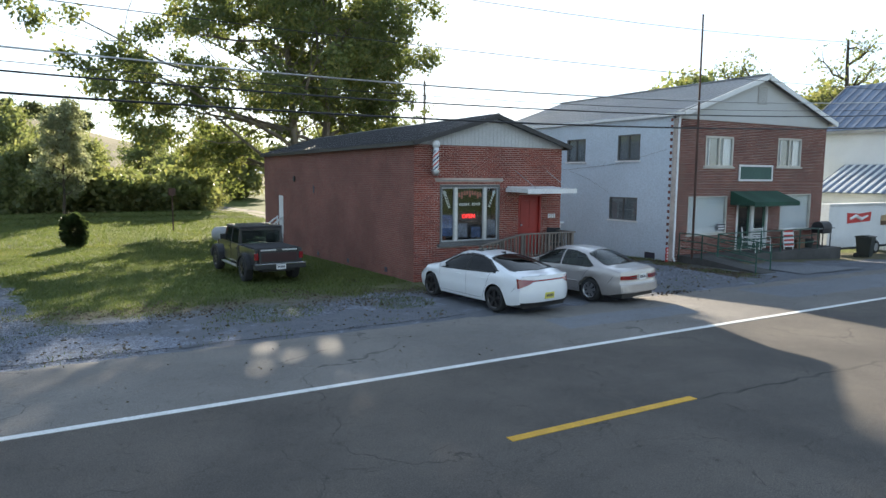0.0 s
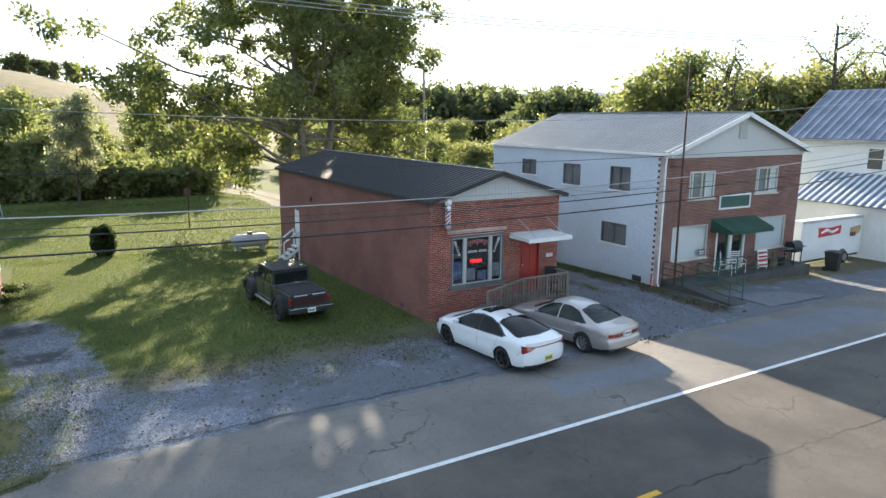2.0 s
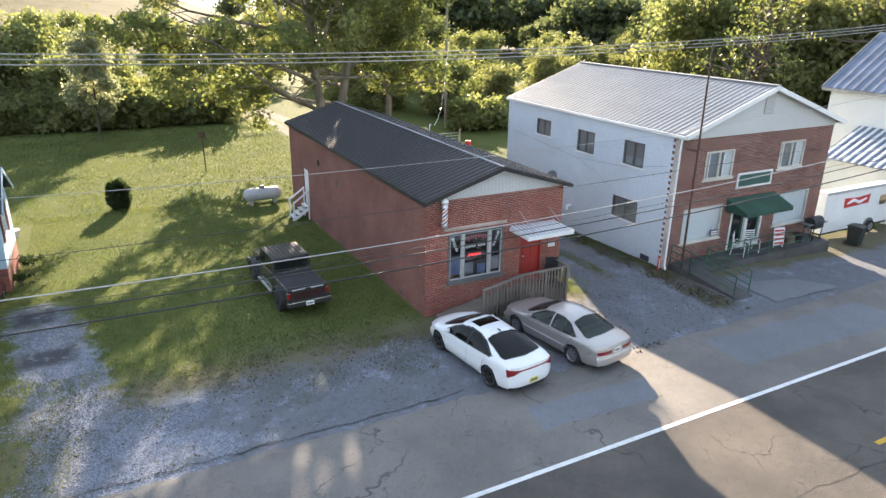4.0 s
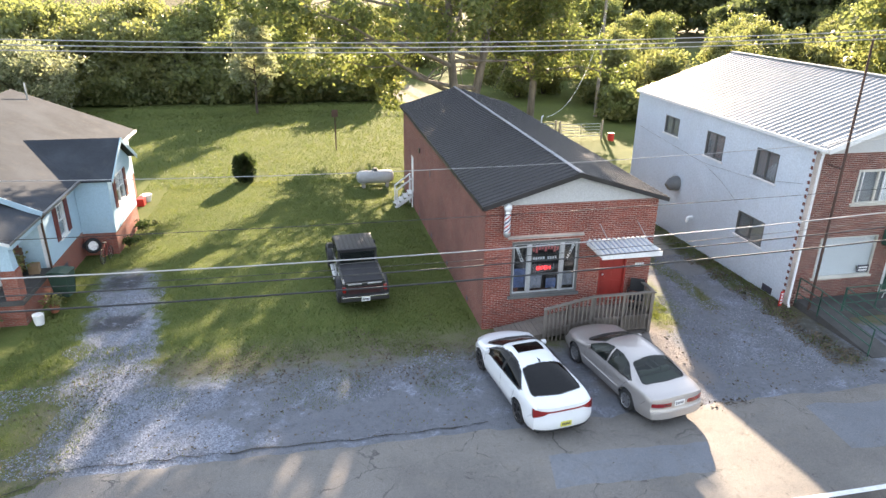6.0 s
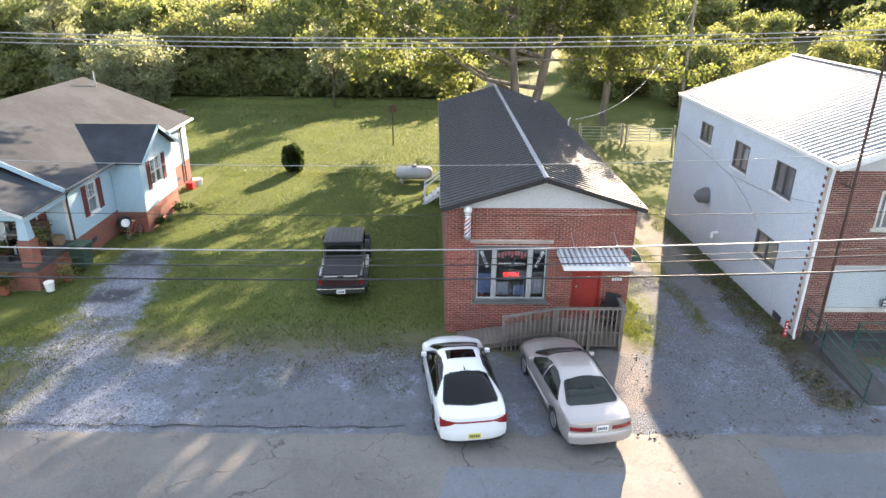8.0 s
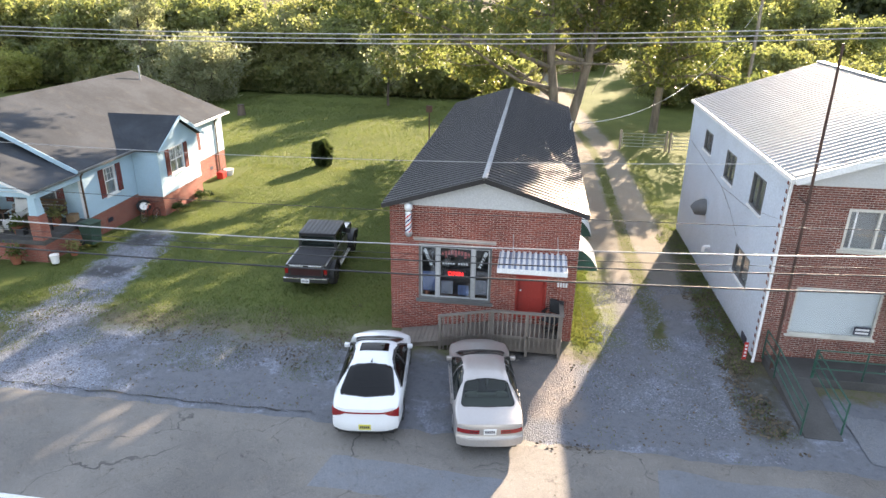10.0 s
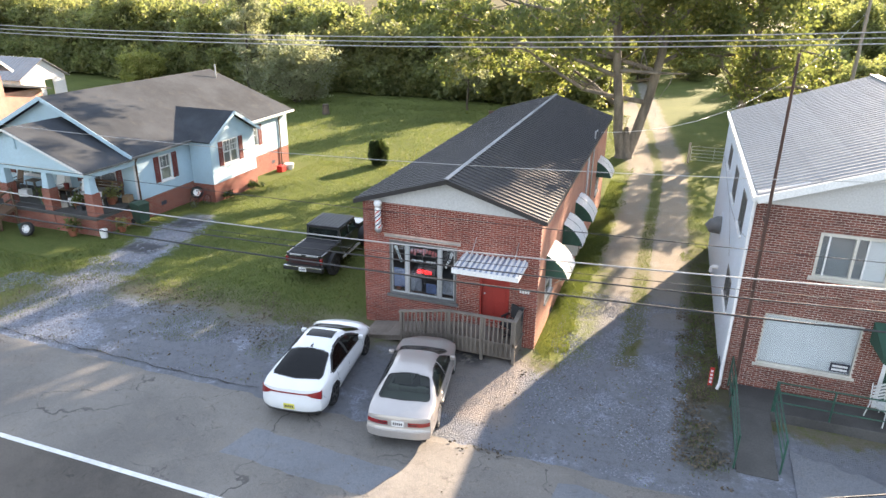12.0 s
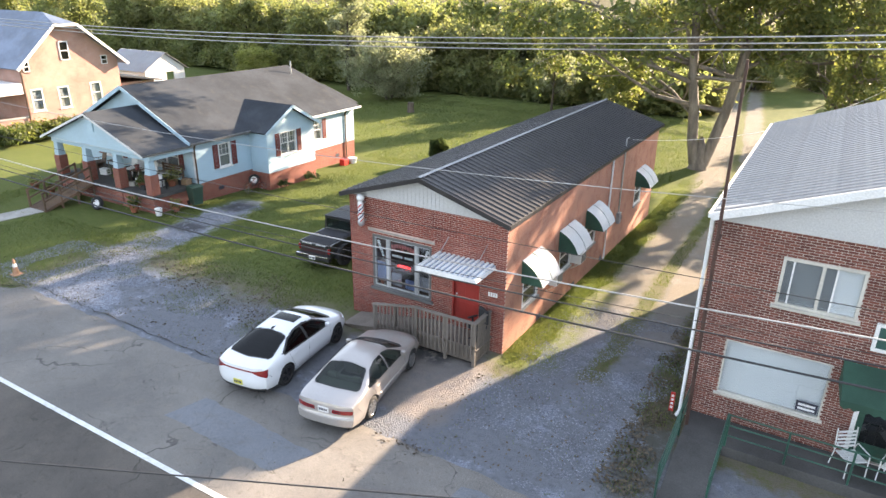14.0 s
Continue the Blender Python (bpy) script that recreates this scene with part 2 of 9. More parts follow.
def glass(name, tint, see, shine=0.085):
    """A pane: tinted see-through, with a mirror's gloss at a slant. see: the share of light that it lets through."""
    m = bpy.data.materials.new(name)
    m.use_nodes = True
    nt = m.node_tree
    out = nt.nodes["Material Output"]
    nt.nodes.remove(nt.nodes["Principled BSDF"])
    clear, dark, gloss = nt.nodes.new("ShaderNodeBsdfTransparent"), nt.nodes.new("ShaderNodeBsdfDiffuse"), nt.nodes.new("ShaderNodeBsdfGlossy")
    clear.inputs[0].default_value, dark.inputs[0].default_value = rgba(tint), rgba([c * 0.05 for c in tint])
    gloss.inputs["Roughness"].default_value = 0.02
    a, b = nt.nodes.new("ShaderNodeMixShader"), nt.nodes.new("ShaderNodeMixShader")
    a.inputs[0].default_value = see
    nt.links.new(dark.outputs[0], a.inputs[1])
    nt.links.new(clear.outputs[0], a.inputs[2])
    lw = nt.nodes.new("ShaderNodeLayerWeight")
    slant = calc(nt, "POWER", lw.outputs["Facing"], 5.0)
    lw.inputs[0].default_value = 0.5
    nt.links.new(calc(nt, "MULTIPLY_ADD", slant, 0.88, shine, True), b.inputs[0])
    nt.links.new(a.outputs[0], b.inputs[1])
    nt.links.new(gloss.outputs[0], b.inputs[2])
    nt.links.new(b.outputs[0], out.inputs["Surface"])
    return m


def glowing(name, colour, strength):
    m, nt, bsdf, vec = start(name, 0.4)
    bsdf.inputs["Base Color"].default_value = rgba(colour)
    bsdf.inputs["Emission Color"].default_value = rgba(colour)
    bsdf.inputs["Emission Strength"].default_value = strength
    return m


def paint(name, colour, rough=0.25, metal=0.0, coat=1.0, flake=0.06, dusty=0.18):
    """Car paint under clear lacquer, with a thin film of road dust."""
    m, nt, bsdf, vec = start(name, rough, metal)
    dust = noise_of(nt, vec, 3.0, 6, 0.7)
    col = mix(nt, calc(nt, "MULTIPLY", step(nt, dust, 0.4, 0.8), dusty), colour, (0.36, 0.33, 0.28))
    col = mix(nt, flake, col, mix(nt, step(nt, noise_of(nt, vec, 90, 2), 0.3, 0.7), (0, 0, 0), (1, 1, 1)))
    nt.links.new(col, bsdf.inputs["Base Color"])
    bsdf.inputs["Coat Weight"].default_value, bsdf.inputs["Coat Roughness"].default_value = coat, 0.06
    nt.links.new(calc(nt, "MULTIPLY_ADD", dust, 0.2, rough - 0.05, True), bsdf.inputs["Roughness"])
    return m


WHITE_PAINT = surface("white_paint", (0.78, 0.78, 0.77), 0.55, vary=0.06, relief=0.15, dirt=(0.42, 0.40, 0.36), dirt_amount=0.25)
# white block paint cooled to grey-blue, with the wall's shade in the colour
WHITE_BLOCK_SHADED = surface("white_block_shaded", (0.53, 0.60, 0.67), 0.7, vary=0.05, coarse=0.5, fine=14, relief=0.15, dist=0.006, dirt=(0.52, 0.54, 0.55), dirt_amount=0.2)
# white gable panels greyed: their shade is put into the base colour
GABLE_SHADE_GREY = surface("shade_grey_panel", (0.54, 0.54, 0.535), 0.55, vary=0.04, dirt=(0.42, 0.41, 0.40), dirt_amount=0.12)
WHITE_VINYL = surface("white_vinyl", (0.74, 0.74, 0.73), 0.5, vary=0.05, dirt=(0.5, 0.49, 0.46), dirt_amount=0.2)
# white tank toned down to grey: the shadow on it is in the colour
TANK_SHADE_GREY = surface("tank_shade_grey", (0.40, 0.41, 0.41), 0.6, vary=0.15, dirt=(0.22, 0.21, 0.19), dirt_amount=0.3)
CREAM_FRAME = surface("cream_frame", (0.56, 0.53, 0.47), 0.5, vary=0.2)
GREY_FRAME = surface("grey_frame", (0.12, 0.12, 0.118), 0.5, vary=0.2)
ALU = surface("bare_aluminium", (0.62, 0.63, 0.64), 0.35, 0.8, vary=0.12)
DARK_METAL = surface("dark_metal", (0.035, 0.035, 0.04), 0.45, 0.5, vary=0.25)
RUST_METAL = surface("rusty_metal", (0.09, 0.05, 0.04), 0.75, 0.3, vary=0.4, dirt=(0.16, 0.07, 0.03), dirt_amount=0.6)
BLACK_ROOF = surface("dark_roof_metal", (0.024, 0.022, 0.024), 0.45, 0.0, vary=0.3, coarse=0.4, fine=18, relief=0.1, dirt=(0.06, 0.055, 0.05), dirt_amount=0.4, spec=0.5)
GALV = surface("galvanised_metal", (0.29, 0.30, 0.31), 0.58, 0.1, vary=0.14, coarse=0.5, fine=9, relief=0.05, dirt=(0.30, 0.27, 0.25), dirt_amount=0.4, spec=0.3)
BLUE_ROOF = surface("weathered_blue_metal", (0.16, 0.20, 0.27), 0.5, 0.4, vary=0.25, dirt=(0.24, 0.22, 0.22), dirt_amount=0.4)
SHINGLE = surface("grey_shingle", (0.050, 0.056, 0.064), 0.9, vary=0.2, coarse=0.6, fine=22, relief=0.6, dist=0.01, dirt=(0.075, 0.072, 0.068), dirt_amount=0.5, spec=0.1)
RED_PAINT = surface("red_door_paint", (0.33, 0.030, 0.022), 0.5, vary=0.2, dirt=(0.16, 0.03, 0.03))
GREY_WOOD = surface("weathered_wood", (0.175, 0.148, 0.125), 0.85, vary=0.3, fine=30, relief=0.5, stretch=(1, 1, 0.25), dirt=(0.12, 0.10, 0.085), dirt_amount=0.5)
BROWN_WOOD = surface("brown_wood", (0.13, 0.075, 0.045), 0.75, vary=0.35, relief=0.4)
SHUTTER = surface("shutter_paint", (0.17, 0.035, 0.030), 0.6, vary=0.2)
GREEN_CLOTH = surface("green_canvas", (0.020, 0.075, 0.050), 0.85, vary=0.25, fine=60)
GREEN_METAL = surface("green_metal_paint", (0.020, 0.085, 0.060), 0.5, vary=0.3, dirt=(0.1, 0.06, 0.04))
SIGN_GREEN = surface("sign_green", (0.025, 0.095, 0.080), 0.5, vary=0.15)
BLUE_SIDING = surface("blue_siding", (0.38, 0.54, 0.63), 0.55, vary=0.07, coarse=0.5, dirt=(0.35, 0.42, 0.44), dirt_amount=0.3)
CONCRETE = surface("concrete", (0.36, 0.34, 0.31), 0.9, vary=0.2, fine=20, relief=0.5, dist=0.006, dirt=(0.18, 0.165, 0.145), dirt_amount=0.5)
# dark concrete, deepened further in colour for the shadows along the landing
DARK_CONCRETE_SHADED = surface("dark_concrete_shaded", (0.070, 0.068, 0.065), 0.9, vary=0.3, relief=0.5, dirt=(0.05, 0.05, 0.048))
RUBBER = surface("tyre_rubber", (0.022, 0.022, 0.023), 0.85, vary=0.25, relief=0.3)
BLACK_PLASTIC = surface("black_plastic", (0.02, 0.02, 0.021), 0.55, vary=0.2)
BIN_PLASTIC = surface("bin_plastic", (0.016, 0.022, 0.020), 0.5, vary=0.2)
ALLOY = surface("alloy_rim", (0.55, 0.55, 0.56), 0.3, 0.9, vary=0.1)
DARK_ALLOY = surface("dark_alloy_rim", (0.10, 0.095, 0.095), 0.35, 0.8, vary=0.2)
CHROME = surface("chrome_trim", (0.75, 0.75, 0.76), 0.15, 1.0, vary=0.04, relief=0.0)
PLASTIC_WHITE = surface("white_plastic", (0.75, 0.75, 0.74), 0.45, vary=0.05)
RED_PLASTIC = surface("red_plastic", (0.55, 0.03, 0.025), 0.45, vary=0.12)
TERRACOTTA = surface("terracotta", (0.26, 0.085, 0.045), 0.8, vary=0.2)
PLATE_WHITE = surface("plate_white", (0.75, 0.75, 0.74), 0.4, vary=0.03, relief=0.0)
PLATE_YELLOW = surface("plate_yellow", (0.62, 0.56, 0.10), 0.4, vary=0.05, relief=0.0)
INK = surface("ink", (0.04, 0.04, 0.06), 0.5, vary=0.1, relief=0.0)
TAIL_RED = surface("tail_light_red", (0.24, 0.008, 0.010), 0.15, vary=0.1, relief=0.0, coat=1.0)
TAIL_DARK = surface("tail_lens_dark", (0.07, 0.006, 0.008), 0.2, vary=0.1, relief=0.0, coat=1.0)
FABRIC = surface("seat_fabric", (0.36, 0.33, 0.29), 0.95, vary=0.1, fine=60)
DARK_FABRIC = surface("dark_fabric", (0.03, 0.03, 0.033), 0.95, vary=0.2, fine=60)
BARK = surface("bark", (0.095, 0.075, 0.058), 0.95, vary=0.4, coarse=2.0, fine=14, relief=1.0, dist=0.03, stretch=(1, 1, 0.3))
PALE_BARK = surface("pale_bark", (0.17, 0.145, 0.118), 0.95, vary=0.35, coarse=2.0, fine=14, relief=1.0, dist=0.03, stretch=(1, 1, 0.3))
POLE_WOOD = surface("pole_wood", (0.30, 0.255, 0.21), 0.9, vary=0.25, relief=0.6, stretch=(1, 1, 0.15))
CABLE = surface("cable", (0.030, 0.030, 0.032), 0.6, vary=0.15, relief=0.0)
BARE_CABLE = surface("bare_cable", (0.45, 0.44, 0.43), 0.4, 0.6, vary=0.1, relief=0.0)
LINE_WHITE = surface("line_white", (0.72, 0.72, 0.70), 0.7, vary=0.08, coarse=3, fine=40, relief=0.5, dirt=(0.25, 0.24, 0.22), dirt_amount=0.5)
LINE_YELLOW = surface("line_yellow", (0.66, 0.36, 0.03), 0.7, vary=0.1, coarse=3, fine=40, relief=0.5, dirt=(0.25, 0.17, 0.06), dirt_amount=0.5)
# dark base colour stands in for the dimness of unlit rooms
INSIDE = surface("interior_painted_dim", (0.10, 0.095, 0.09), 0.9, vary=0.2)
BLIND = surface("closed_blind", (0.86, 0.88, 0.88), 0.7, vary=0.05)
CURTAIN = surface("curtain", (0.30, 0.32, 0.33), 0.9, vary=0.15)
BRICK_SIDE_Y = brick_surface("brick_wall_along_y", "y", (0.225, 0.078, 0.058), (0.185, 0.062, 0.048), (0.25, 0.16, 0.13))
BRICK_WORN_Y = brick_surface("painted_brick_along_y", "y", (0.36, 0.115, 0.07), (0.30, 0.09, 0.055), (0.40, 0.24, 0.18), overlay=(0.47, 0.23, 0.155), amount=0.75)
BRICK_SIDE_X = brick_surface("brick_wall_along_x", "x", (0.235, 0.060, 0.040), (0.180, 0.045, 0.032), (0.26, 0.18, 0.15))
ORANGE_BRICK_Y = brick_surface("orange_brick_along_y", "y", (0.50, 0.265, 0.205), (0.44, 0.225, 0.175), (0.50, 0.40, 0.35))
ORANGE_BRICK_X = brick_surface("orange_brick_along_x", "x", (0.50, 0.265, 0.205), (0.44, 0.225, 0.175), (0.50, 0.40, 0.35))
RED_BRICK_Y = brick_surface("foundation_brick_along_y", "y", (0.30, 0.085, 0.055), (0.24, 0.065, 0.045), (0.30, 0.22, 0.18))
RED_BRICK_X = brick_surface("foundation_brick_along_x", "x", (0.30, 0.085, 0.055), (0.24, 0.065, 0.045), (0.30, 0.22, 0.18))
SHOP_BRICK = single_brick("shop_brick", (0.165, 0.035, 0.025), (0.23, 0.051, 0.034), (0.285, 0.072, 0.048))
STORE_BRICK = single_brick("store_brick", (0.120, 0.038, 0.029), (0.165, 0.053, 0.039), (0.22, 0.074, 0.053))
MORTAR_RED = surface("red_mortar", (0.50, 0.37, 0.32), 0.95, vary=0.3, coarse=1.2)
MORTAR = surface("mortar", (0.52, 0.45, 0.40), 0.95, vary=0.25, coarse=1.2)
WINDOW_GLASS = glass("window_glass", (0.93, 0.95, 0.96), 0.95)
DARK_GLASS = glass("dark_window_glass", (0.30, 0.33, 0.35), 0.35)
CAR_GLASS = glass("car_glass", (0.42, 0.52, 0.49), 0.60, 0.035)
TINTED_GLASS = glass("tinted_car_glass", (0.05, 0.055, 0.06), 0.2, 0.03)
CAR_WHITE = paint("white_car_paint", (0.70, 0.715, 0.73), 0.3, dusty=0.08)
CAR_BEIGE = paint("champagne_car_paint", (0.385, 0.35, 0.33), 0.32, 0.5, flake=0.1)
CAR_BLACK = paint("black_car_paint", (0.012, 0.013, 0.015), 0.3, flake=0.01, dusty=0.05)
CAR_RED = surface("dull_red_panel", (0.035, 0.008, 0.009), 0.4, vary=0.2)
NEON = glowing("red_neon", (1.0, 0.03, 0.03), 0.6)
LEAF_BIG = leafy("leaf_big_tree", (0.062, 0.082, 0.032), (0.110, 0.130, 0.046), (0.22, 0.20, 0.070))
LEAF_WOOD = leafy("leaf_wood", (0.098, 0.122, 0.054), (0.165, 0.185, 0.080), (0.26, 0.245, 0.105))
LEAF_YELLOW = leafy("leaf_yellowing", (0.11, 0.125, 0.056), (0.17, 0.18, 0.078), (0.24, 0.22, 0.10))
LEAF_DARKER = leafy("leaf_far_wood", (0.050, 0.066, 0.036), (0.085, 0.105, 0.052), (0.15, 0.155, 0.072))
LEAF_PALE = leafy("leaf_pale", (0.13, 0.15, 0.095), (0.20, 0.215, 0.15), (0.29, 0.285, 0.215))
LEAF_LIME = leafy("leaf_lime", (0.15, 0.17, 0.05), (0.23, 0.24, 0.08), (0.32, 0.31, 0.12))
LEAF_DARK = leafy("leaf_dark", (0.012, 0.022, 0.009), (0.025, 0.045, 0.014), (0.05, 0.07, 0.02))
LEAF_CEDAR = leafy("leaf_cedar", (0.022, 0.036, 0.016), (0.042, 0.062, 0.026), (0.075, 0.095, 0.040))
LEAF_GRASS = leafy("grass_blade", (0.050, 0.072, 0.022), (0.082, 0.106, 0.033), (0.150, 0.150, 0.056))


# ---- ground, road ----
def gz(x, y):
    """The ground's height: level at the road, a little lower behind the buildings, hills beyond."""
    z = -0.5 * min(1, max(0, (y - 19) / 18))
    if y > 13:
        z -= 0.45 * max(0, min(1, (x - 25) / 10)) * min(1, (y - 13) / 3)
    if -16 < x < 16:      # two low banks across the lawn
        side = min(1, (16 - abs(x)) / 4)
        z += side * (0.22 * min(1, max(0, (y - 59.3 - 0.03 * x) / 0.9)) + 0.26 * min(1, max(0, (y - 63.0) / 0.9)) - 0.48 * min(1, max(0, (y - 64.5) / 6)))
    far = max(0, min(1, (y - 105) / 230))
    left = max(0, min(1, (70 - x) / 140 + 0.25))
    z += 27 * far * far * (3 - 2 * far) * left * left * (3 - 2 * left)
    if y > 80:
        z += 1.5 * (noise.noise(Vector((x / 60, y / 60, 3.1))) + 0.3) * min(1, (y - 80) / 60)
    return z


def ground_material():
    m, nt, bsdf, vec = start("lawn_and_gravel", 0.95)
    bsdf.inputs["Specular IOR Level"].default_value = 0.12
    sep = nt.nodes.new("ShaderNodeSeparateXYZ")
    wob = noise_of(nt, vec, 0.55, 5, 0.65)
    wob2 = noise_of(nt, vec, 2.3, 5, 0.7)
    off = calc(nt, "ADD", calc(nt, "MULTIPLY_ADD", wob, 3.0, -1.5), calc(nt, "MULTIPLY_ADD", wob2, 1.6, -0.8))
    nt.links.new(vec, sep.inputs[0])
    x, y = calc(nt, "ADD", sep.outputs[0], off), calc(nt, "ADD", sep.outputs[1], calc(nt, "MULTIPLY", off, 0.7))
    xr = sep.outputs[0]

    def zone(x0, x1, y0, y1, soft=0.8, px=None, py=None):
        px, py = px or x, py or y
        a = calc(nt, "MULTIPLY", step(nt, px, x0 - soft, x0 + soft), step(nt, px, x1 + soft, x1 - soft))
        b = calc(nt, "MULTIPLY", step(nt, py, y0 - soft, y0 + soft), step(nt, py, y1 + soft, y1 - soft))
        return calc(nt, "MULTIPLY", a, b)

    # lawn
    g1, g2, g3 = noise_of(nt, vec, 0.25, 5), noise_of(nt, vec, 3.0, 6, 0.7), noise_of(nt, vec, 22, 4, 0.7)
    col = mix(nt, step(nt, g1, 0.3, 0.7), (0.070, 0.092, 0.026), (0.108, 0.130, 0.037))
    col = mix(nt, step(nt, g2, 0.35, 0.75), col, (0.114, 0.125, 0.040))
    col = mix(nt, calc(nt, "MULTIPLY", step(nt, g3, 0.4, 0.75), 0.5), col, (0.036, 0.055, 0.012))
    # far fields, straw-coloured
    col = mix(nt, calc(nt, "MULTIPLY", step(nt, sep.outputs[1], 110, 150), 0.75), col, mix(nt, step(nt, g1, 0.3, 0.7), (0.125, 0.10, 0.055), (0.165, 0.13, 0.08)))
    # trodden, dry ground between lawn and gravel
    worn = calc(nt, "MAXIMUM", zone(-3.5, 16, 10, 18.6, 1.2), zone(14.5, 60, 10, 19.0, 1.0))
    worn = calc(nt, "MAXIMUM", worn, calc(nt, "MULTIPLY", zone(17.0, 21.3, 15, 34, 0.6), 0.6))
    worn = calc(nt, "MULTIPLY", worn, step(nt, calc(nt, "ADD", g2, calc(nt, "MULTIPLY", g3, 0.5)), 0.45, 0.85))
    col = mix(nt, worn, col, mix(nt, g3, (0.085, 0.075, 0.052), (0.19, 0.165, 0.125)))
    # gravel: the lot, the drive to the house, the lane between the buildings
    drive = calc(nt, "MULTIPLY_ADD", sep.outputs[1], 0.16, sep.outputs[0])
    lot = zone(-2.4, 15, 11, 17.3, 1.3)
    lot = calc(nt, "MAXIMUM", lot, calc(nt, "MULTIPLY", zone(-0.25, 2.0, 15.5, 26.4, 0.7, calc(nt, "MULTIPLY_ADD", off, 0.75, drive)), calc(nt, "MULTIPLY_ADD", step(nt, g2, 0.30, 0.52), 0.45, 0.55)))
    bend = calc(nt, "MULTIPLY", calc(nt, "MAXIMUM", calc(nt, "SUBTRACT", sep.outputs[1], 46.0), 0.0), 0.11)
    lane_x = calc(nt, "ADD", calc(nt, "MULTIPLY_ADD", off, 0.3, xr), bend)
    lane = calc(nt, "MULTIPLY", zone(16.4, 20.3, 11, 120, 0.5, lane_x), step(nt, sep.outputs[1], 130, 60))
    lane = calc(nt, "MULTIPLY", lane, calc(nt, "SUBTRACT", 1.0, calc(nt, "MULTIPLY", zone(18.1, 18.8, 18.5, 120, 0.25, lane_x), 0.8)))
    lot = calc(nt, "MAXIMUM", lot, lane)
    lot = calc(nt, "MAXIMUM", lot, zone(14, 21.3, 11, 17.6, 0.6))
    lot = calc(nt, "MAXIMUM", lot, zone(19, 60, 11, 16.6, 0.5))
    peb = nt.nodes.new("ShaderNodeTexVoronoi")
    peb.inputs["Scale"].default_value = 26
    nt.links.new(vec, peb.inputs["Vector"])
    pebble = nt.nodes.new("ShaderNodeSeparateColor")
    nt.links.new(peb.outputs["Color"], pebble.inputs[0])
    loose = noise_of(nt, vec, 0.8, 6, 0.7)
    dusty = mix(nt, g3, (0.115, 0.122, 0.138), (0.205, 0.213, 0.232))
    dusty = mix(nt, calc(nt, "MULTIPLY", step(nt, g2, 0.45, 0.75), 0.55), dusty, (0.105, 0.117, 0.140))
    stone = mix(nt, pebble.outputs[0], (0.14, 0.155, 0.185), (0.29, 0.315, 0.37))
    stone = mix(nt, step(nt, calc(nt, "ADD", loose, calc(nt, "MULTIPLY_ADD", zone(-6, 1.5, 11, 26, 1.5), 0.22, -0.06)), 0.46, 0.60), dusty, stone)
    clump, fleck = noise_of(nt, vec, 5.5, 6, 0.75), noise_of(nt, vec, 13, 4, 0.7)
    stone = mix(nt, calc(nt, "MULTIPLY", step(nt, clump, 0.50, 0.68), 0.45), stone, (0.070, 0.072, 0.072))
    stone = mix(nt, calc(nt, "MULTIPLY", step(nt, fleck, 0.60, 0.72), 0.55), stone, (0.26, 0.27, 0.29))
    cover = calc(nt, "MULTIPLY", lot, step(nt, calc(nt, "MULTIPLY_ADD", lot, 0.9, calc(nt, "MULTIPLY", g2, 0.55)), 0.45, 0.95))
    col = mix(nt, cover, col, stone)
    # the lane behind, pale earth
    col = mix(nt, calc(nt, "MULTIPLY", calc(nt, "MULTIPLY", lane, step(nt, sep.outputs[1], 19, 27)), 0.7), col, mix(nt, g3, (0.20, 0.165, 0.12), (0.33, 0.28, 0.21)))
    # old concrete before the ramp
    slab = zone(12.2, 15.7, 14.3, 18.9, 0.3, calc(nt, "MULTIPLY_ADD", off, 0.35, xr), calc(nt, "MULTIPLY_ADD", off, 0.25, sep.outputs[1]))
    col = mix(nt, calc(nt, "MULTIPLY", slab, calc(nt, "MULTIPLY_ADD", step(nt, g2, 0.3, 0.6), 0.3, 0.65)), col, mix(nt, g2, (0.15, 0.128, 0.115), (0.27, 0.24, 0.22)))
    # bright grass strip along the shop, and oil-dark damp spots on the drive
    strip = calc(nt, "MULTIPLY", calc(nt, "MAXIMUM", zone(15.3, 16.7, 18.0, 44, 0.35, lane_x), zone(16.0, 17.3, 18.4, 27, 0.35, lane_x)), step(nt, g2, 0.25, 0.6))
    col = mix(nt, calc(nt, "MULTIPLY", strip, 0.8), col, mix(nt, g3, (0.085, 0.115, 0.020), (0.17, 0.19, 0.040)))
    damp = calc(nt, "MULTIPLY", calc(nt, "MAXIMUM", zone(-4.0, -2.6, 24.3, 25.9, 0.35, xr, sep.outputs[1]), zone(-3.6, -1.9, 20.8, 22.1, 0.35, xr, sep.outputs[1])), step(nt, wob2, 0.30, 0.46))
    damp = calc(nt, "MAXIMUM", damp, calc(nt, "MULTIPLY", zone(12.9, 14.3, 17.0, 18.6, 0.35, xr, sep.outputs[1]), step(nt, wob2, 0.36, 0.50)))
    soil = calc(nt, "MULTIPLY", zone(20.2, 21.4, 14.2, 31, 0.3, lane_x), step(nt, g2, 0.30, 0.55))
    col = mix(nt, calc(nt, "MULTIPLY", soil, 0.75), col, mix(nt, g3, (0.045, 0.042, 0.028), (0.085, 0.078, 0.050)))
    col = mix(nt, calc(nt, "MULTIPLY", damp, 0.85), col, (0.045, 0.045, 0.048))
    nt.links.new(col, bsdf.inputs["Base Color"])
    rel = calc(nt, "ADD", calc(nt, "MULTIPLY", g3, 1.0), calc(nt, "MULTIPLY", peb.outputs["Distance"], calc(nt, "MULTIPLY", cover, 0.7)))
    bump(nt, bsdf, rel, 0.8, 0.05)
    return m


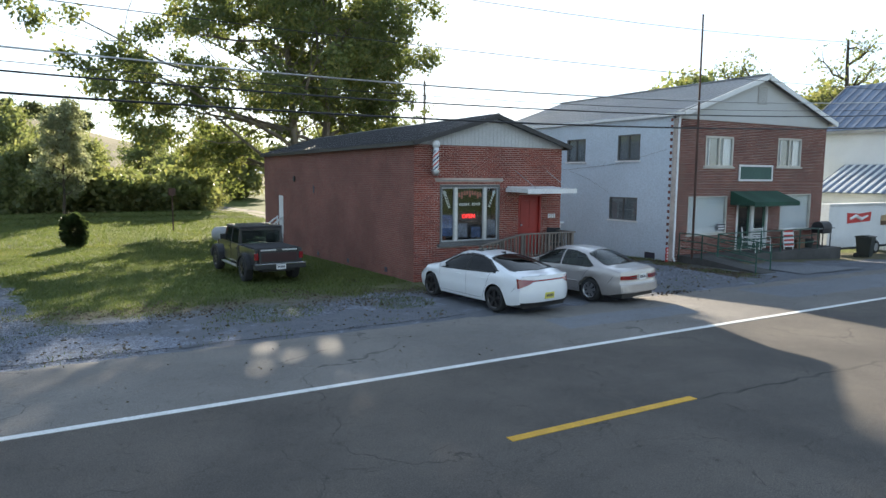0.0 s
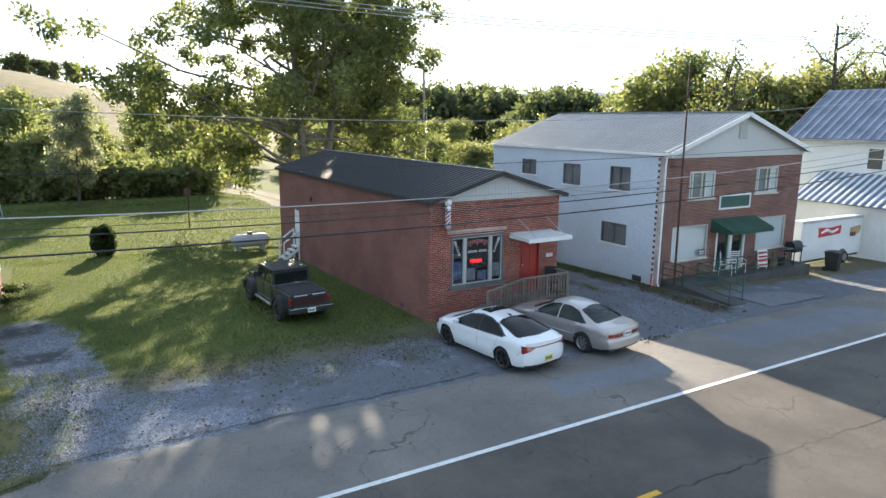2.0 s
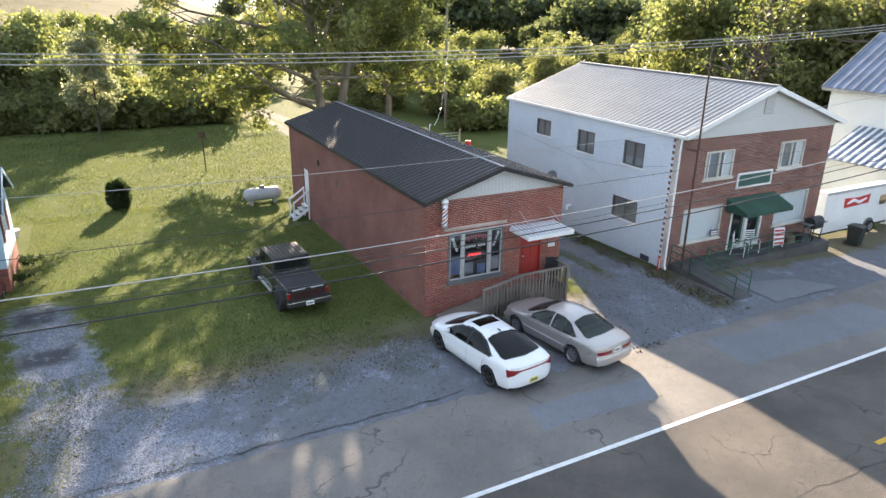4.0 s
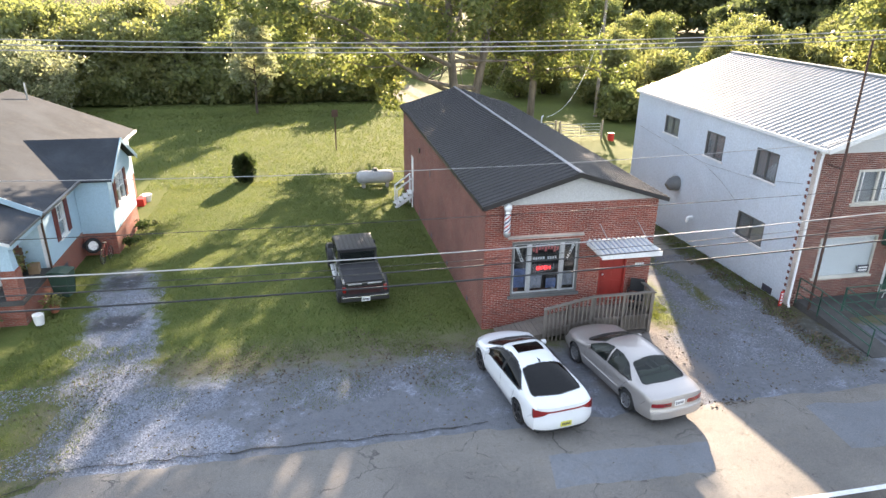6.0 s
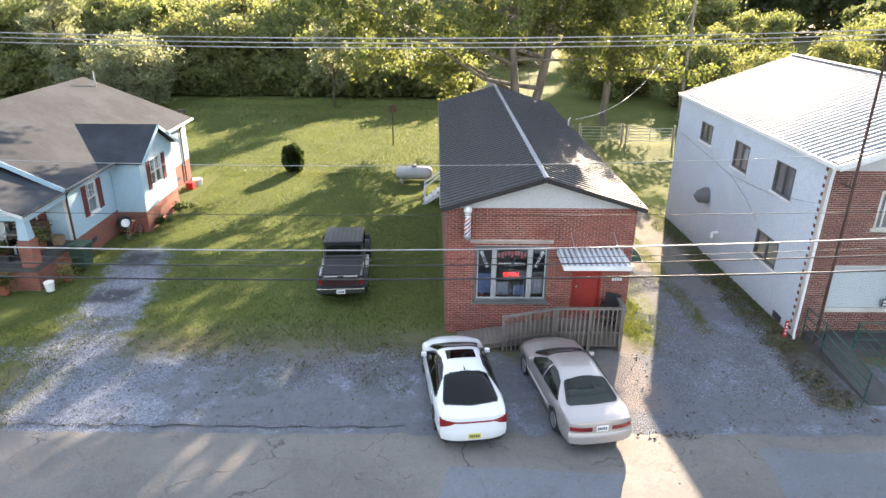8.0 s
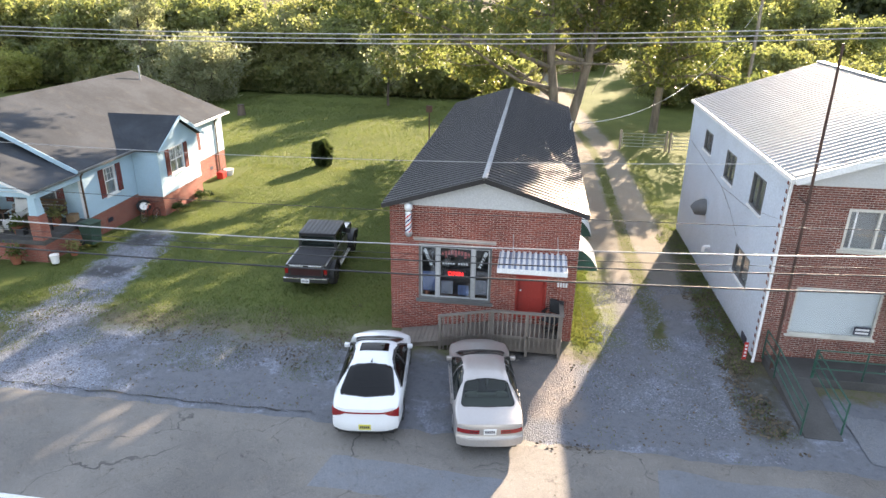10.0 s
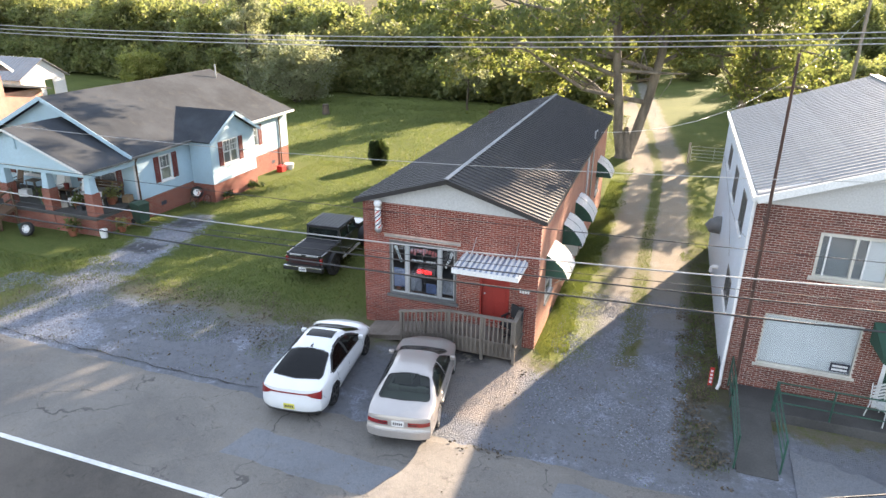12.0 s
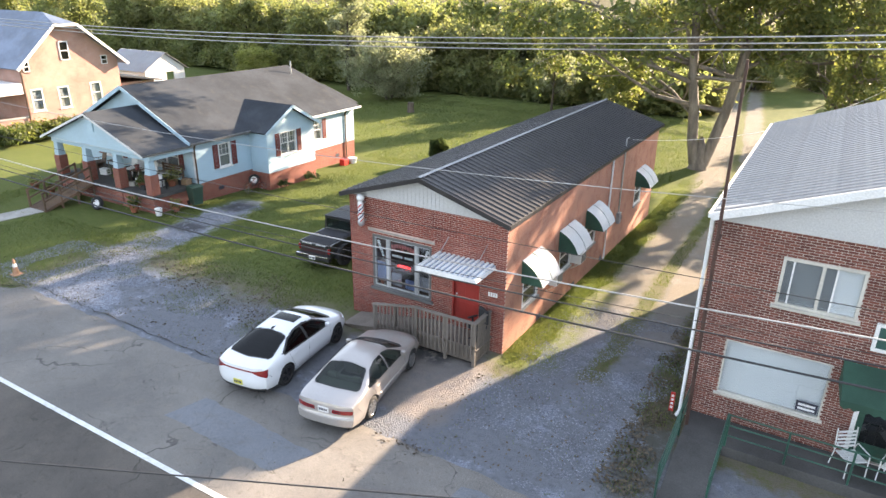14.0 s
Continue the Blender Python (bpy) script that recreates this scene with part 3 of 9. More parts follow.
def lines(*spans):
    out = []
    for a, b, n in spans:
        out += [a + (b - a) * i / n for i in range(n)]
    return out + [spans[-1][1]]


gx = lines((-2600, -300, 10), (-300, -60, 12), (-60, 80, 70), (80, 400, 16), (400, 2600, 10))
gy = lines((-500, -30, 6), (-30, 0, 4), (0, 56, 42), (56, 68, 30), (68, 80, 9), (80, 400, 40), (400, 3500, 16))
shape = Shape().grid([[(x, y, gz(x, y)) for x in gx] for y in gy])
ground = solo("ground", shape, ground_material(), "lawn with worn edges, gravel lot and gravel lane", "ground", kind="structure", smooth=60)


def asphalt(name, a, b, crack=0.6, warm=(0.15, 0.125, 0.10)):
    m, nt, bsdf, vec = start(name, 0.80)
    bsdf.inputs["Specular IOR Level"].default_value = 0.25
    big, mid, fine = noise_of(nt, vec, 0.35, 5, 0.6), noise_of(nt, vec, 2.5, 6, 0.7), noise_of(nt, vec, 55, 3, 0.7)
    col = mix(nt, step(nt, big, 0.3, 0.7), a, b)
    col = mix(nt, calc(nt, "MULTIPLY", step(nt, mid, 0.45, 0.8), 0.35), col, warm)
    col = mix(nt, step(nt, fine, 0.35, 0.8), mix(nt, 1.0, col, (0.72, 0.72, 0.72), "MULTIPLY"), mix(nt, 1.0, col, (1.5, 1.45, 1.4), "MULTIPLY"))
    vor = nt.nodes.new("ShaderNodeTexVoronoi")
    vor.feature = "DISTANCE_TO_EDGE"
    vor.inputs["Scale"].default_value = 0.22
    warp = nt.nodes.new("ShaderNodeVectorMath")
    warp.operation = "MULTIPLY_ADD"
    wob = node(nt, "ShaderNodeTexNoise", Scale=1.1, Detail=5.0)
    nt.links.new(vec, wob.inputs["Vector"])
    nt.links.new(wob.outputs["Color"], warp.inputs[0])
    warp.inputs[1].default_value = (1.4, 1.4, 0)
    nt.links.new(vec, warp.inputs[2])
    nt.links.new(warp.outputs[0], vor.inputs["Vector"])
    line = calc(nt, "MULTIPLY", calc(nt, "MULTIPLY", step(nt, vor.outputs[0], 0.0045, 0.0015), step(nt, big, 0.42, 0.6)), crack)
    vor2 = nt.nodes.new("ShaderNodeTexVoronoi")
    vor2.feature = "DISTANCE_TO_EDGE"
    vor2.inputs["Scale"].default_value = 0.75
    nt.links.new(warp.outputs[0], vor2.inputs["Vector"])
    fine_line = calc(nt, "MULTIPLY", calc(nt, "MULTIPLY", step(nt, vor2.outputs[0], 0.011, 0.003), step(nt, mid, 0.47, 0.60)), crack * 0.85)
    line = calc(nt, "MAXIMUM", line, fine_line)
    spots = noise_of(nt, vec, 9.0, 5, 0.75)
    col = mix(nt, calc(nt, "MULTIPLY", step(nt, spots, 0.55, 0.72), 0.65), col, mix(nt, 1.0, col, (0.5, 0.48, 0.46), "MULTIPLY"))
    col = mix(nt, line, col, (0.02, 0.02, 0.02))
    nt.links.new(col, bsdf.inputs["Base Color"])
    bump(nt, bsdf, calc(nt, "SUBTRACT", fine, line), 0.6, 0.012)
    return m


ROAD = asphalt("road_asphalt", (0.074, 0.067, 0.061), (0.122, 0.108, 0.095), 0.6)
APRON = asphalt("apron_asphalt", (0.150, 0.142, 0.134), (0.210, 0.198, 0.183), warm=(0.21, 0.18, 0.145))
PATCH = asphalt("patch_asphalt", (0.150, 0.162, 0.180), (0.185, 0.198, 0.218), 0.15)


def road_z(y):
    """The road lies a little higher than the lot; its edge falls away."""
    return 0.20 if y < 9.8 else max(0.02, 0.20 - 0.18 * (y - 9.8) / 3.6)


def sheet(outline, z0, z1):
    """A thin slab on the road's surface."""
    s = Shape().prism(outline, z0, z1, "z")
    s.v = [(x, y, z + (road_z(y) if z > 0 else 0)) for x, y, z in s.v]
    return s


def ragged(a, b, n, amp, seed):
    """An uneven edge from a to b."""
    r = random.Random(seed)
    return [(a[0] + (b[0] - a[0]) * i / n + (0 if i in (0, n) else r.uniform(-amp, amp)), a[1] + (b[1] - a[1]) * i / n + (0 if i in (0, n) else r.uniform(-amp, amp))) for i in range(n + 1)]


road = solo("road", sheet([(-300, -9), (300, -9), (300, 9.35), (-300, 9.35)], -0.10, 0.002), ROAD, "dark grey asphalt road with cracks", "road", kind="structure")
apron_far = ragged((62, 13.3), (-2.4, 13.65), 150, 0.11, 3) + ragged((-2.6, 13.3), (-7.5, 11.6), 12, 0.12, 4)
band = Shape()
kerb = sorted({(round(x, 2), y) for x, y in [(-300, 10.4), (-60, 10.5), (-12, 10.6), *apron_far, (300, 12.6)]})
band.grid([[(x, 9.35 + (yf - 9.35) * k / 8, road_z(9.35 + (yf - 9.35) * k / 8) + (0.004 if k < 8 else -0.06)) for k in range(9)] for x, yf in kerb])
apron = solo("pavement", band, APRON, "worn grey asphalt apron beside the road", "pavement", kind="structure")
solo("road_edge_line", sheet([(-300, 9.40), (300, 9.20), (300, 9.33), (-300, 9.53)], 0.001, 0.010), LINE_WHITE, "white painted edge line on the road", "road marking", kind="structure")
for k in range(-6, 7):
    x0 = 4.6 + 12.2 * k
    solo("centre_line_dash", sheet([(x0, 6.30), (x0 + 3.3, 6.27), (x0 + 3.3, 6.41), (x0, 6.44)], 0.001, 0.008), LINE_YELLOW, "yellow painted centre dash on the road", "road marking", group="centre line dashes", kind="structure")


def patch(near, far):
    """A patch laid on the apron between two uneven edges with as many points."""
    s = Shape()
    s.grid([[(p[0] + (q[0] - p[0]) * k / 6, p[1] + (q[1] - p[1]) * k / 6, road_z(p[1] + (q[1] - p[1]) * k / 6) + (0.009 if 0 < k < 6 else 0.006)) for k in range(7)] for p, q in zip(near, far)])
    solo("asphalt_patch", s, PATCH, "blue-grey patch in the apron", "asphalt patch", group="asphalt patches", kind="structure", smooth=60)


patch(ragged((9.3, 10.75), (13.3, 10.62), 12, 0.06, 5), ragged((9.55, 11.95), (13.75, 11.7), 12, 0.08, 6))
patch(ragged((17.2, 10.75), (25.5, 10.3), 16, 0.07, 7), ragged((17.4, 12.65), (25.5, 12.3), 16, 0.14, 8))
# in place of a puddle before the store; blue-grey colour imitates reflected sky
patch(ragged((22.7, 13.75), (26.4, 13.7), 10, 0.10, 9), ragged((22.75, 15.9), (25.4, 15.1), 10, 0.14, 10))
crack = Shape()
rim = [p for p in apron_far if -7 < p[0] < 8.6]
crack.grid([[(x, y - 0.012 - 0.018 * math.sin(x * 7), road_z(y - 0.02) + 0.006), (x, y + 0.01, road_z(y) + 0.004), (x, y + 0.03 + 0.02 * math.sin(x * 11 + 1), 0.012)] for x, y in rim])
solo("apron_edge_dirt", crack, surface("edge_dirt", (0.045, 0.042, 0.038), 0.95, vary=0.4, coarse=2.0), "dark broken edge of the apron", "road edge", kind="structure")

seam = ragged((7.9, 6.24), (23.55, 5.56), 60, 0.07, 14)
broken = Shape()
broken.grid([[(x, y - 0.015 - 0.025 * abs(math.sin(i * 1.7)), road_z(y) + 0.0035), (x, y, road_z(y) + 0.006), (x, y + 0.012 + 0.03 * abs(math.sin(i * 2.3 + 1)), road_z(y) + 0.0035)] for i, (x, y) in enumerate(seam)])
solo("road_crack", broken, surface("crack_dirt", (0.055, 0.050, 0.044), 0.95, vary=0.4, coarse=2.0), "dark open crack along the road", "crack", kind="structure")


# ---- buildings ----
def ribbed_roof(parent, a, b, c, d, thick, pitch, rib_w, rib_h, material, label="", rib_mat=None):
    """A roof slope with corners a, b along the eave and d, c above them along the ridge: the sheet, and its ribs running down the slope."""
    a, b, c, d = (Vector(p) for p in (a, b, c, d))
    up = (b - a).cross(d - a).normalized()
    if up.z < 0:
        up = -up
    plate = Shape().add([a, b, c, d, a - up * thick, b - up * thick, c - up * thick, d - up * thick], [(0, 1, 2, 3), (7, 6, 5, 4), (0, 4, 5, 1), (1, 5, 6, 2), (2, 6, 7, 3), (3, 7, 4, 0)])
    roof = part("roof", plate, material, parent, label)
    n = int((b - a).length / pitch)
    along = (b - a).normalized()
    lo, hi = rib_w / 2, rib_w / 4
    sec = [(-lo, 0.001), (lo, 0.001), (hi, rib_h), (-hi, rib_h)]
    one = Shape().add([s + along * u + up * w for s in (Vector(), d - a) for u, w in sec], [(0, 1, 2, 3)[::-1], (4, 5, 6, 7), (0, 1, 5, 4), (1, 2, 6, 5), (2, 3, 7, 6), (3, 0, 4, 7)])
    me = mesh_of(one, "rib", rib_mat or material)
    for i in range(n + 1):
        ob = new("rib", me)
        ob.parent = roof
        ob.location = a.lerp(b, (i + 0.5) / (n + 1))
    return roof


def sash_window(parent, axis, at, inward, u0, u1, z0, z1, frame_mat, pane_mat, splits=1, bars=0, fw=0.06, sill=None, depth=0.10, behind=None, cross=False, label=""):
    """A window in an opening: frame, panes and sill. inward: +1 where the wall's inside lies at greater coordinates."""
    put = (lambda u, d, z: (u, at + inward * d, z)) if axis == "x" else (lambda u, d, z: (at + inward * d, u, z))

    def bx(s, a, b, d0, d1, c, d):
        p, q = put(a, d0, c), put(b, d1, d)
        s.box(min(p[0], q[0]), max(p[0], q[0]), min(p[1], q[1]), max(p[1], q[1]), c, d)

    f = Shape()
    bx(f, u0, u0 + fw, -0.015, depth, z0, z1)
    bx(f, u1 - fw, u1, -0.015, depth, z0, z1)
    bx(f, u0 + fw, u1 - fw, -0.015, depth, z0, z0 + fw)
    bx(f, u0 + fw, u1 - fw, -0.015, depth, z1 - fw, z1)
    for i in range(1, splits):
        u = u0 + (u1 - u0) * i / splits
        bx(f, u - fw / 2, u + fw / 2, 0.0, depth - 0.02, z0 + fw, z1 - fw)
    for i in range(1, bars + 1):
        z = z0 + (z1 - z0) * i / (bars + 1)
        bx(f, u0 + fw, u1 - fw, 0.005, depth - 0.03, z - fw * 0.35, z + fw * 0.35)
    if cross:
        for i in range(splits):
            a, b = u0 + (u1 - u0) * i / splits, u0 + (u1 - u0) * (i + 1) / splits
            for k in (1, 2):
                u = a + (b - a) * k / 3
                bx(f, u - 0.01, u + 0.01, 0.02, 0.045, (z0 + z1) / 2, z1 - fw)
            zz = z0 + (z1 - z0) * 0.75
            bx(f, a + fw, b - fw / 2, 0.02, 0.045, zz - 0.01, zz + 0.01)
    win = part("window", f, frame_mat, parent, label, bevel=0.006)
    for i in range(splits):
        a, b = u0 + (u1 - u0) * i / splits, u0 + (u1 - u0) * (i + 1) / splits
        pane = part("pane", Shape(), pane_mat, win)
        s = Shape()
        bx(s, a + fw * 0.8, b - fw * 0.8, 0.05, 0.058, z0 + fw * 0.8, z1 - fw * 0.8)
        pane.data = mesh_of(s, "pane", pane_mat)
        pane.visible_shadow = False
    if behind:
        s = Shape()
        bx(s, u0 + fw * 0.5, u1 - fw * 0.5, 0.12, 0.14, z0 + fw * 0.5, z1 - fw * 0.5)
        part("blind", s, behind, win)
    if sill:
        s = Shape()
        bx(s, u0 - 0.08, u1 + 0.08, -0.07, 0.06, z0 - 0.07, z0 - 0.003)
        part("sill", s, sill, win, bevel=0.008)
    return win


# the barber's shop
SX0, SX1, SY0, SY1, STOP = 9.57, 15.54, 18.65, 36.9, 4.42
shop = thing("shop_building", "single-storey red brick shop with a dark ribbed metal roof", "building")
WIN, DOOR = (10.50, 12.86, 1.20, 3.14), (13.66, 14.64, 0.70, 2.78)
shop_front = part("front_wall", Shape().wall("x", SY0 + 0.006, 0.26, SX0 + 0.004, SX1 - 0.004, -0.3, STOP - 0.004, [WIN, DOOR]), MORTAR_RED, shop)
right_wins = [(20.0, 21.3, 1.05, 2.2), (23.3, 24.5, 1.05, 2.2), (26.2, 27.4, 1.05, 2.2), (33.3, 34.5, 1.0, 2.2)]
part("side_wall", Shape().wall("y", SX0, 0.26, SY0 + 0.28, SY1, -0.8, STOP - 0.002, [(33.35, 34.25, 0.35, 2.35)]), BRICK_SIDE_Y, shop, "smooth dull red brick side wall")
part("side_wall", Shape().wall("y", SX1, -0.26, SY0 + 0.28, SY1, -0.8, STOP - 0.002, right_wins), BRICK_WORN_Y, shop, "faded salmon-painted brick side wall")
part("back_wall", Shape().wall("x", SY1, -0.26, SX0 + 0.265, SX1 - 0.265, -0.8, STOP - 0.002), BRICK_SIDE_X, shop)
SR, SZ, SE = 12.56, 5.46, 4.50
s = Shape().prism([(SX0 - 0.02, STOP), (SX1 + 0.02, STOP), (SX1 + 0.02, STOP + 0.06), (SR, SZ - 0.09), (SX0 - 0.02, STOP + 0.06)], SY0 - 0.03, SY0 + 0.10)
gable = part("gable_board", s, GABLE_SHADE_GREY, shop, "white ribbed gable panel")
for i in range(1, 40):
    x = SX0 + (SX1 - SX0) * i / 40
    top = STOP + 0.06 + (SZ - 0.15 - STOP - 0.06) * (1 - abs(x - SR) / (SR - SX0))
    part("rib", Shape().box(x - 0.012, x + 0.012, SY0 - 0.042, SY0 - 0.029, STOP + 0.01, max(STOP + 0.03, top - 0.02)), GABLE_SHADE_GREY, gable)
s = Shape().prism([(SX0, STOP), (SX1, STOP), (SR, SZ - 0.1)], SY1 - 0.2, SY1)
part("gable_board", s, GABLE_SHADE_GREY, shop)
for sgn, ex in ((-1, SX0 - 0.17), (1, SX1 + 0.18)):
    ribbed_roof(shop, (ex, SY0 - 0.30, SE), (ex, SY1 + 0.15, SE), (SR, SY1 + 0.15, SZ), (SR, SY0 - 0.30, SZ), 0.03, 0.30, 0.095, 0.038, BLACK_ROOF, "dark ribbed metal roof sheet")
    f = Shape().bar((ex, SY0 - 0.31, SE - 0.06), (SR, SY0 - 0.31, SZ - 0.06), 0.04, 0.15)
    part("verge_trim", f, BLACK_ROOF, shop)
    part("eave_trim", Shape().box(min(ex, ex + 0.03 * sgn), max(ex, ex + 0.03 * sgn), SY0 - 0.3, SY1 + 0.15, SE - 0.13, SE - 0.012), BLACK_ROOF, shop)
s = Shape().add([(SR - 0.08, SY0 - 0.31, SZ + 0.025), (SR, SY0 - 0.31, SZ + 0.055), (SR + 0.08, SY0 - 0.31, SZ + 0.025), (SR - 0.08, SY1 + 0.16, SZ + 0.025), (SR, SY1 + 0.16, SZ + 0.055), (SR + 0.08, SY1 + 0.16, SZ + 0.025)], [(0, 3, 4, 1), (1, 4, 5, 2), (0, 1, 2), (3, 5, 4), (0, 2, 5, 3)])
part("ridge_cap", s, GALV, shop, "pale metal ridge cap")
# front window and door
s = Shape()
fw = 0.07
for a, b, c, d in ((10.50, 12.86, 1.20, 1.27), (10.50, 12.86, 3.05, 3.14), (10.50, 10.57, 1.27, 3.05), (12.79, 12.86, 1.27, 3.05)):
    s.box(a, b, SY0 - 0.01, SY0 + 0.12, c, d)
win = part("window", s, GREY_FRAME, shop, "wide shop window in a grey frame", bevel=0.006)
for u in (11.12, 12.27):
    part("mullion", Shape().box(u - 0.045, u + 0.045, SY0 + 0.0, SY0 + 0.10, 1.272, 3.048), ALU, win, "white aluminium mullion", bevel=0.005)
for a, b in ((10.57, 11.075), (11.165, 12.225), (12.315, 12.79)):
    s = Shape()
    for c in ((a, a + 0.035, 1.272, 3.048), (b - 0.035, b, 1.272, 3.048), (a + 0.035, b - 0.035, 1.272, 1.307), (a + 0.035, b - 0.035, 3.013, 3.048)):
        s.box(c[0], c[1], SY0 + 0.02, SY0 + 0.08, c[2], c[3])
    part("casement", s, surface("casement_grey", (0.42, 0.43, 0.43), 0.5, vary=0.1) if a < 10.6 else bpy.data.materials["casement_grey"], win)
    p = part("pane", Shape().box(a + 0.03, b - 0.03, SY0 + 0.05, SY0 + 0.057, 1.30, 3.02), WINDOW_GLASS, win)
    p.visible_shadow = False
part("sill", Shape().box(10.42, 12.94, SY0 - 0.09, SY0 + 0.08, 1.10, 1.198), GREY_FRAME, win, bevel=0.01)
part("lintel", Shape().box(10.34, 12.98, SY0 - 0.035, SY0 + 0.05, 3.26, 3.30), CONCRETE, shop, "thin pale lintel strip", bevel=0.006)
part("door_frame", Shape().box(13.66, 13.72, SY0 - 0.01, SY0 + 0.2, 0.70, 2.78).box(14.58, 14.64, SY0 - 0.01, SY0 + 0.2, 0.70, 2.78).box(13.72, 14.58, SY0 - 0.01, SY0 + 0.2, 2.72, 2.78), RED_PAINT, shop)
d = Shape().box(13.725, 14.575, SY0 + 0.08, SY0 + 0.125, 0.71, 2.715)
for c, e in ((0.80, 1.45), (1.60, 2.58)):
    for a, b in ((13.80, 14.11), (14.19, 14.50)):
        d.box(a, b, SY0 + 0.068, SY0 + 0.082, c, e)
door = part("door", d, RED_PAINT, shop, "plain red painted entrance door", bevel=0.006)
part("door_handle", Shape().ball((13.82, SY0 + 0.035, 1.72), 0.035), ALU, door, smooth=60)
for x in (SX0, SX1 - 0.0035):
    part("corner_brick", Shape().box(x, x + 0.0035, SY0 + 0.051, SY0 + 0.279, -0.3, STOP - 0.004), BRICK_SIDE_Y if x < 12 else BRICK_WORN_Y, shop)
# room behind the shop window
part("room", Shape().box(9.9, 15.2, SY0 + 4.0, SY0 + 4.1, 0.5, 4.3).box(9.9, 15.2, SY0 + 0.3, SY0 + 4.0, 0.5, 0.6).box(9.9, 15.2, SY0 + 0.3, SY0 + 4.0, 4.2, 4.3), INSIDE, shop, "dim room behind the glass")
# side windows under their awnings, vents, back door
for a, b, c, e in right_wins:
    # dark sheets close behind these panes imitate dim rooms
    sash_window(shop, "y", SX1, -1, a, b, c, e, WHITE_PAINT, DARK_GLASS, 1, 1, sill=CONCRETE, behind=INSIDE)
for y in (20.7, 24.3, 27.9, 31.2):
    part("vent", Shape().box(SX0 - 0.012, SX0 + 0.05, y, y + 0.22, 0.12 - 0.028 * (y - 18.6), 0.29 - 0.028 * (y - 18.6)), INK, shop, "dark crawl-space vent")
for y in (21.4, 24.9, 28.4):
    part("vent", Shape().box(SX1 - 0.05, SX1 + 0.012, y, y + 0.35, 0.05 - 0.026 * (y - 18.6), 0.24 - 0.026 * (y - 18.6)), INK, shop, "dark crawl-space vent")
part("vent", Shape().box(SX0 - 0.012, SX0 + 0.05, 28.4, 28.58, 2.62, 2.95), INK, shop)
part("door", Shape().box(SX0 + 0.03, SX0 + 0.08, 33.36, 34.24, 0.36, 2.34), WHITE_PAINT, shop, "white side door")
part("vent", Shape().box(SX0 - 0.05, SX0 + 0.0, 31.2, 31.45, 3.1, 3.35), DARK_METAL, shop)

# the two-storey store
BX0, BX1, BY0, BY1, BTOP = 21.20, 31.25, 18.35, 31.5, 5.76
store = thing("store_building", "two-storey store with brick front, white side and pale metal roof", "building")
F_WINS = [(22.84, 24.58, 3.88, 5.12), (27.62, 29.36, 3.92, 5.18), (21.96, 24.36, 1.08, 2.65), (28.05, 30.35, 1.08, 2.68), (25.02, 27.18, 0.30, 2.45)]
store_wall = part("front_wall", Shape().wall("x", BY0 + 0.006, 0.26, BX0 + 0.004, BX1 - 0.004, -0.4, BTOP - 0.004, F_WINS), MORTAR, store)
L_WINS = [(27.35, 28.6, 4.40, 5.22), (23.75, 25.05, 4.12, 5.18), (20.35, 21.65, 4.14, 5.24), (20.4, 22.05, 1.55, 2.54)]
part("side_wall", Shape().wall("y", BX0, 0.25, BY0 + 0.28, BY1, -1.0, 6.02, L_WINS), WHITE_BLOCK_SHADED, store, "white-painted block side wall")
part("side_wall", Shape().wall("y", BX1, -0.25, BY0 + 0.28, BY1, -1.0, 6.02), WHITE_BLOCK_SHADED, store)
part("back_wall", Shape().wall("x", BY1, -0.25, BX0 + 0.26, BX1 - 0.26, -1.0, 6.02), WHITE_BLOCK_SHADED, store)
BR, BZ, BE = 26.27, 7.80, 6.06
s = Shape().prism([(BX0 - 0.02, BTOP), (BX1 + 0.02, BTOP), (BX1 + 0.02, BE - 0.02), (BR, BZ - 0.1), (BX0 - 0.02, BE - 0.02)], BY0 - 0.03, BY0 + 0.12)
gable = part("gable_board", s, GABLE_SHADE_GREY, store, "white gable panel")
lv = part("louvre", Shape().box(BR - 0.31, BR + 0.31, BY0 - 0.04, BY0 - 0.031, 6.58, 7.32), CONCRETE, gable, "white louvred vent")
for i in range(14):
    part("slat", Shape().box(BR - 0.27, BR + 0.27, BY0 - 0.055, BY0 - 0.041, 6.61 + i * 0.05, 6.642 + i * 0.05), GABLE_SHADE_GREY, lv)
part("gable_board", Shape().prism([(BX0, 6.02), (BX1, 6.02), (BR, BZ - 0.1)], BY1 - 0.2, BY1), GABLE_SHADE_GREY, store)
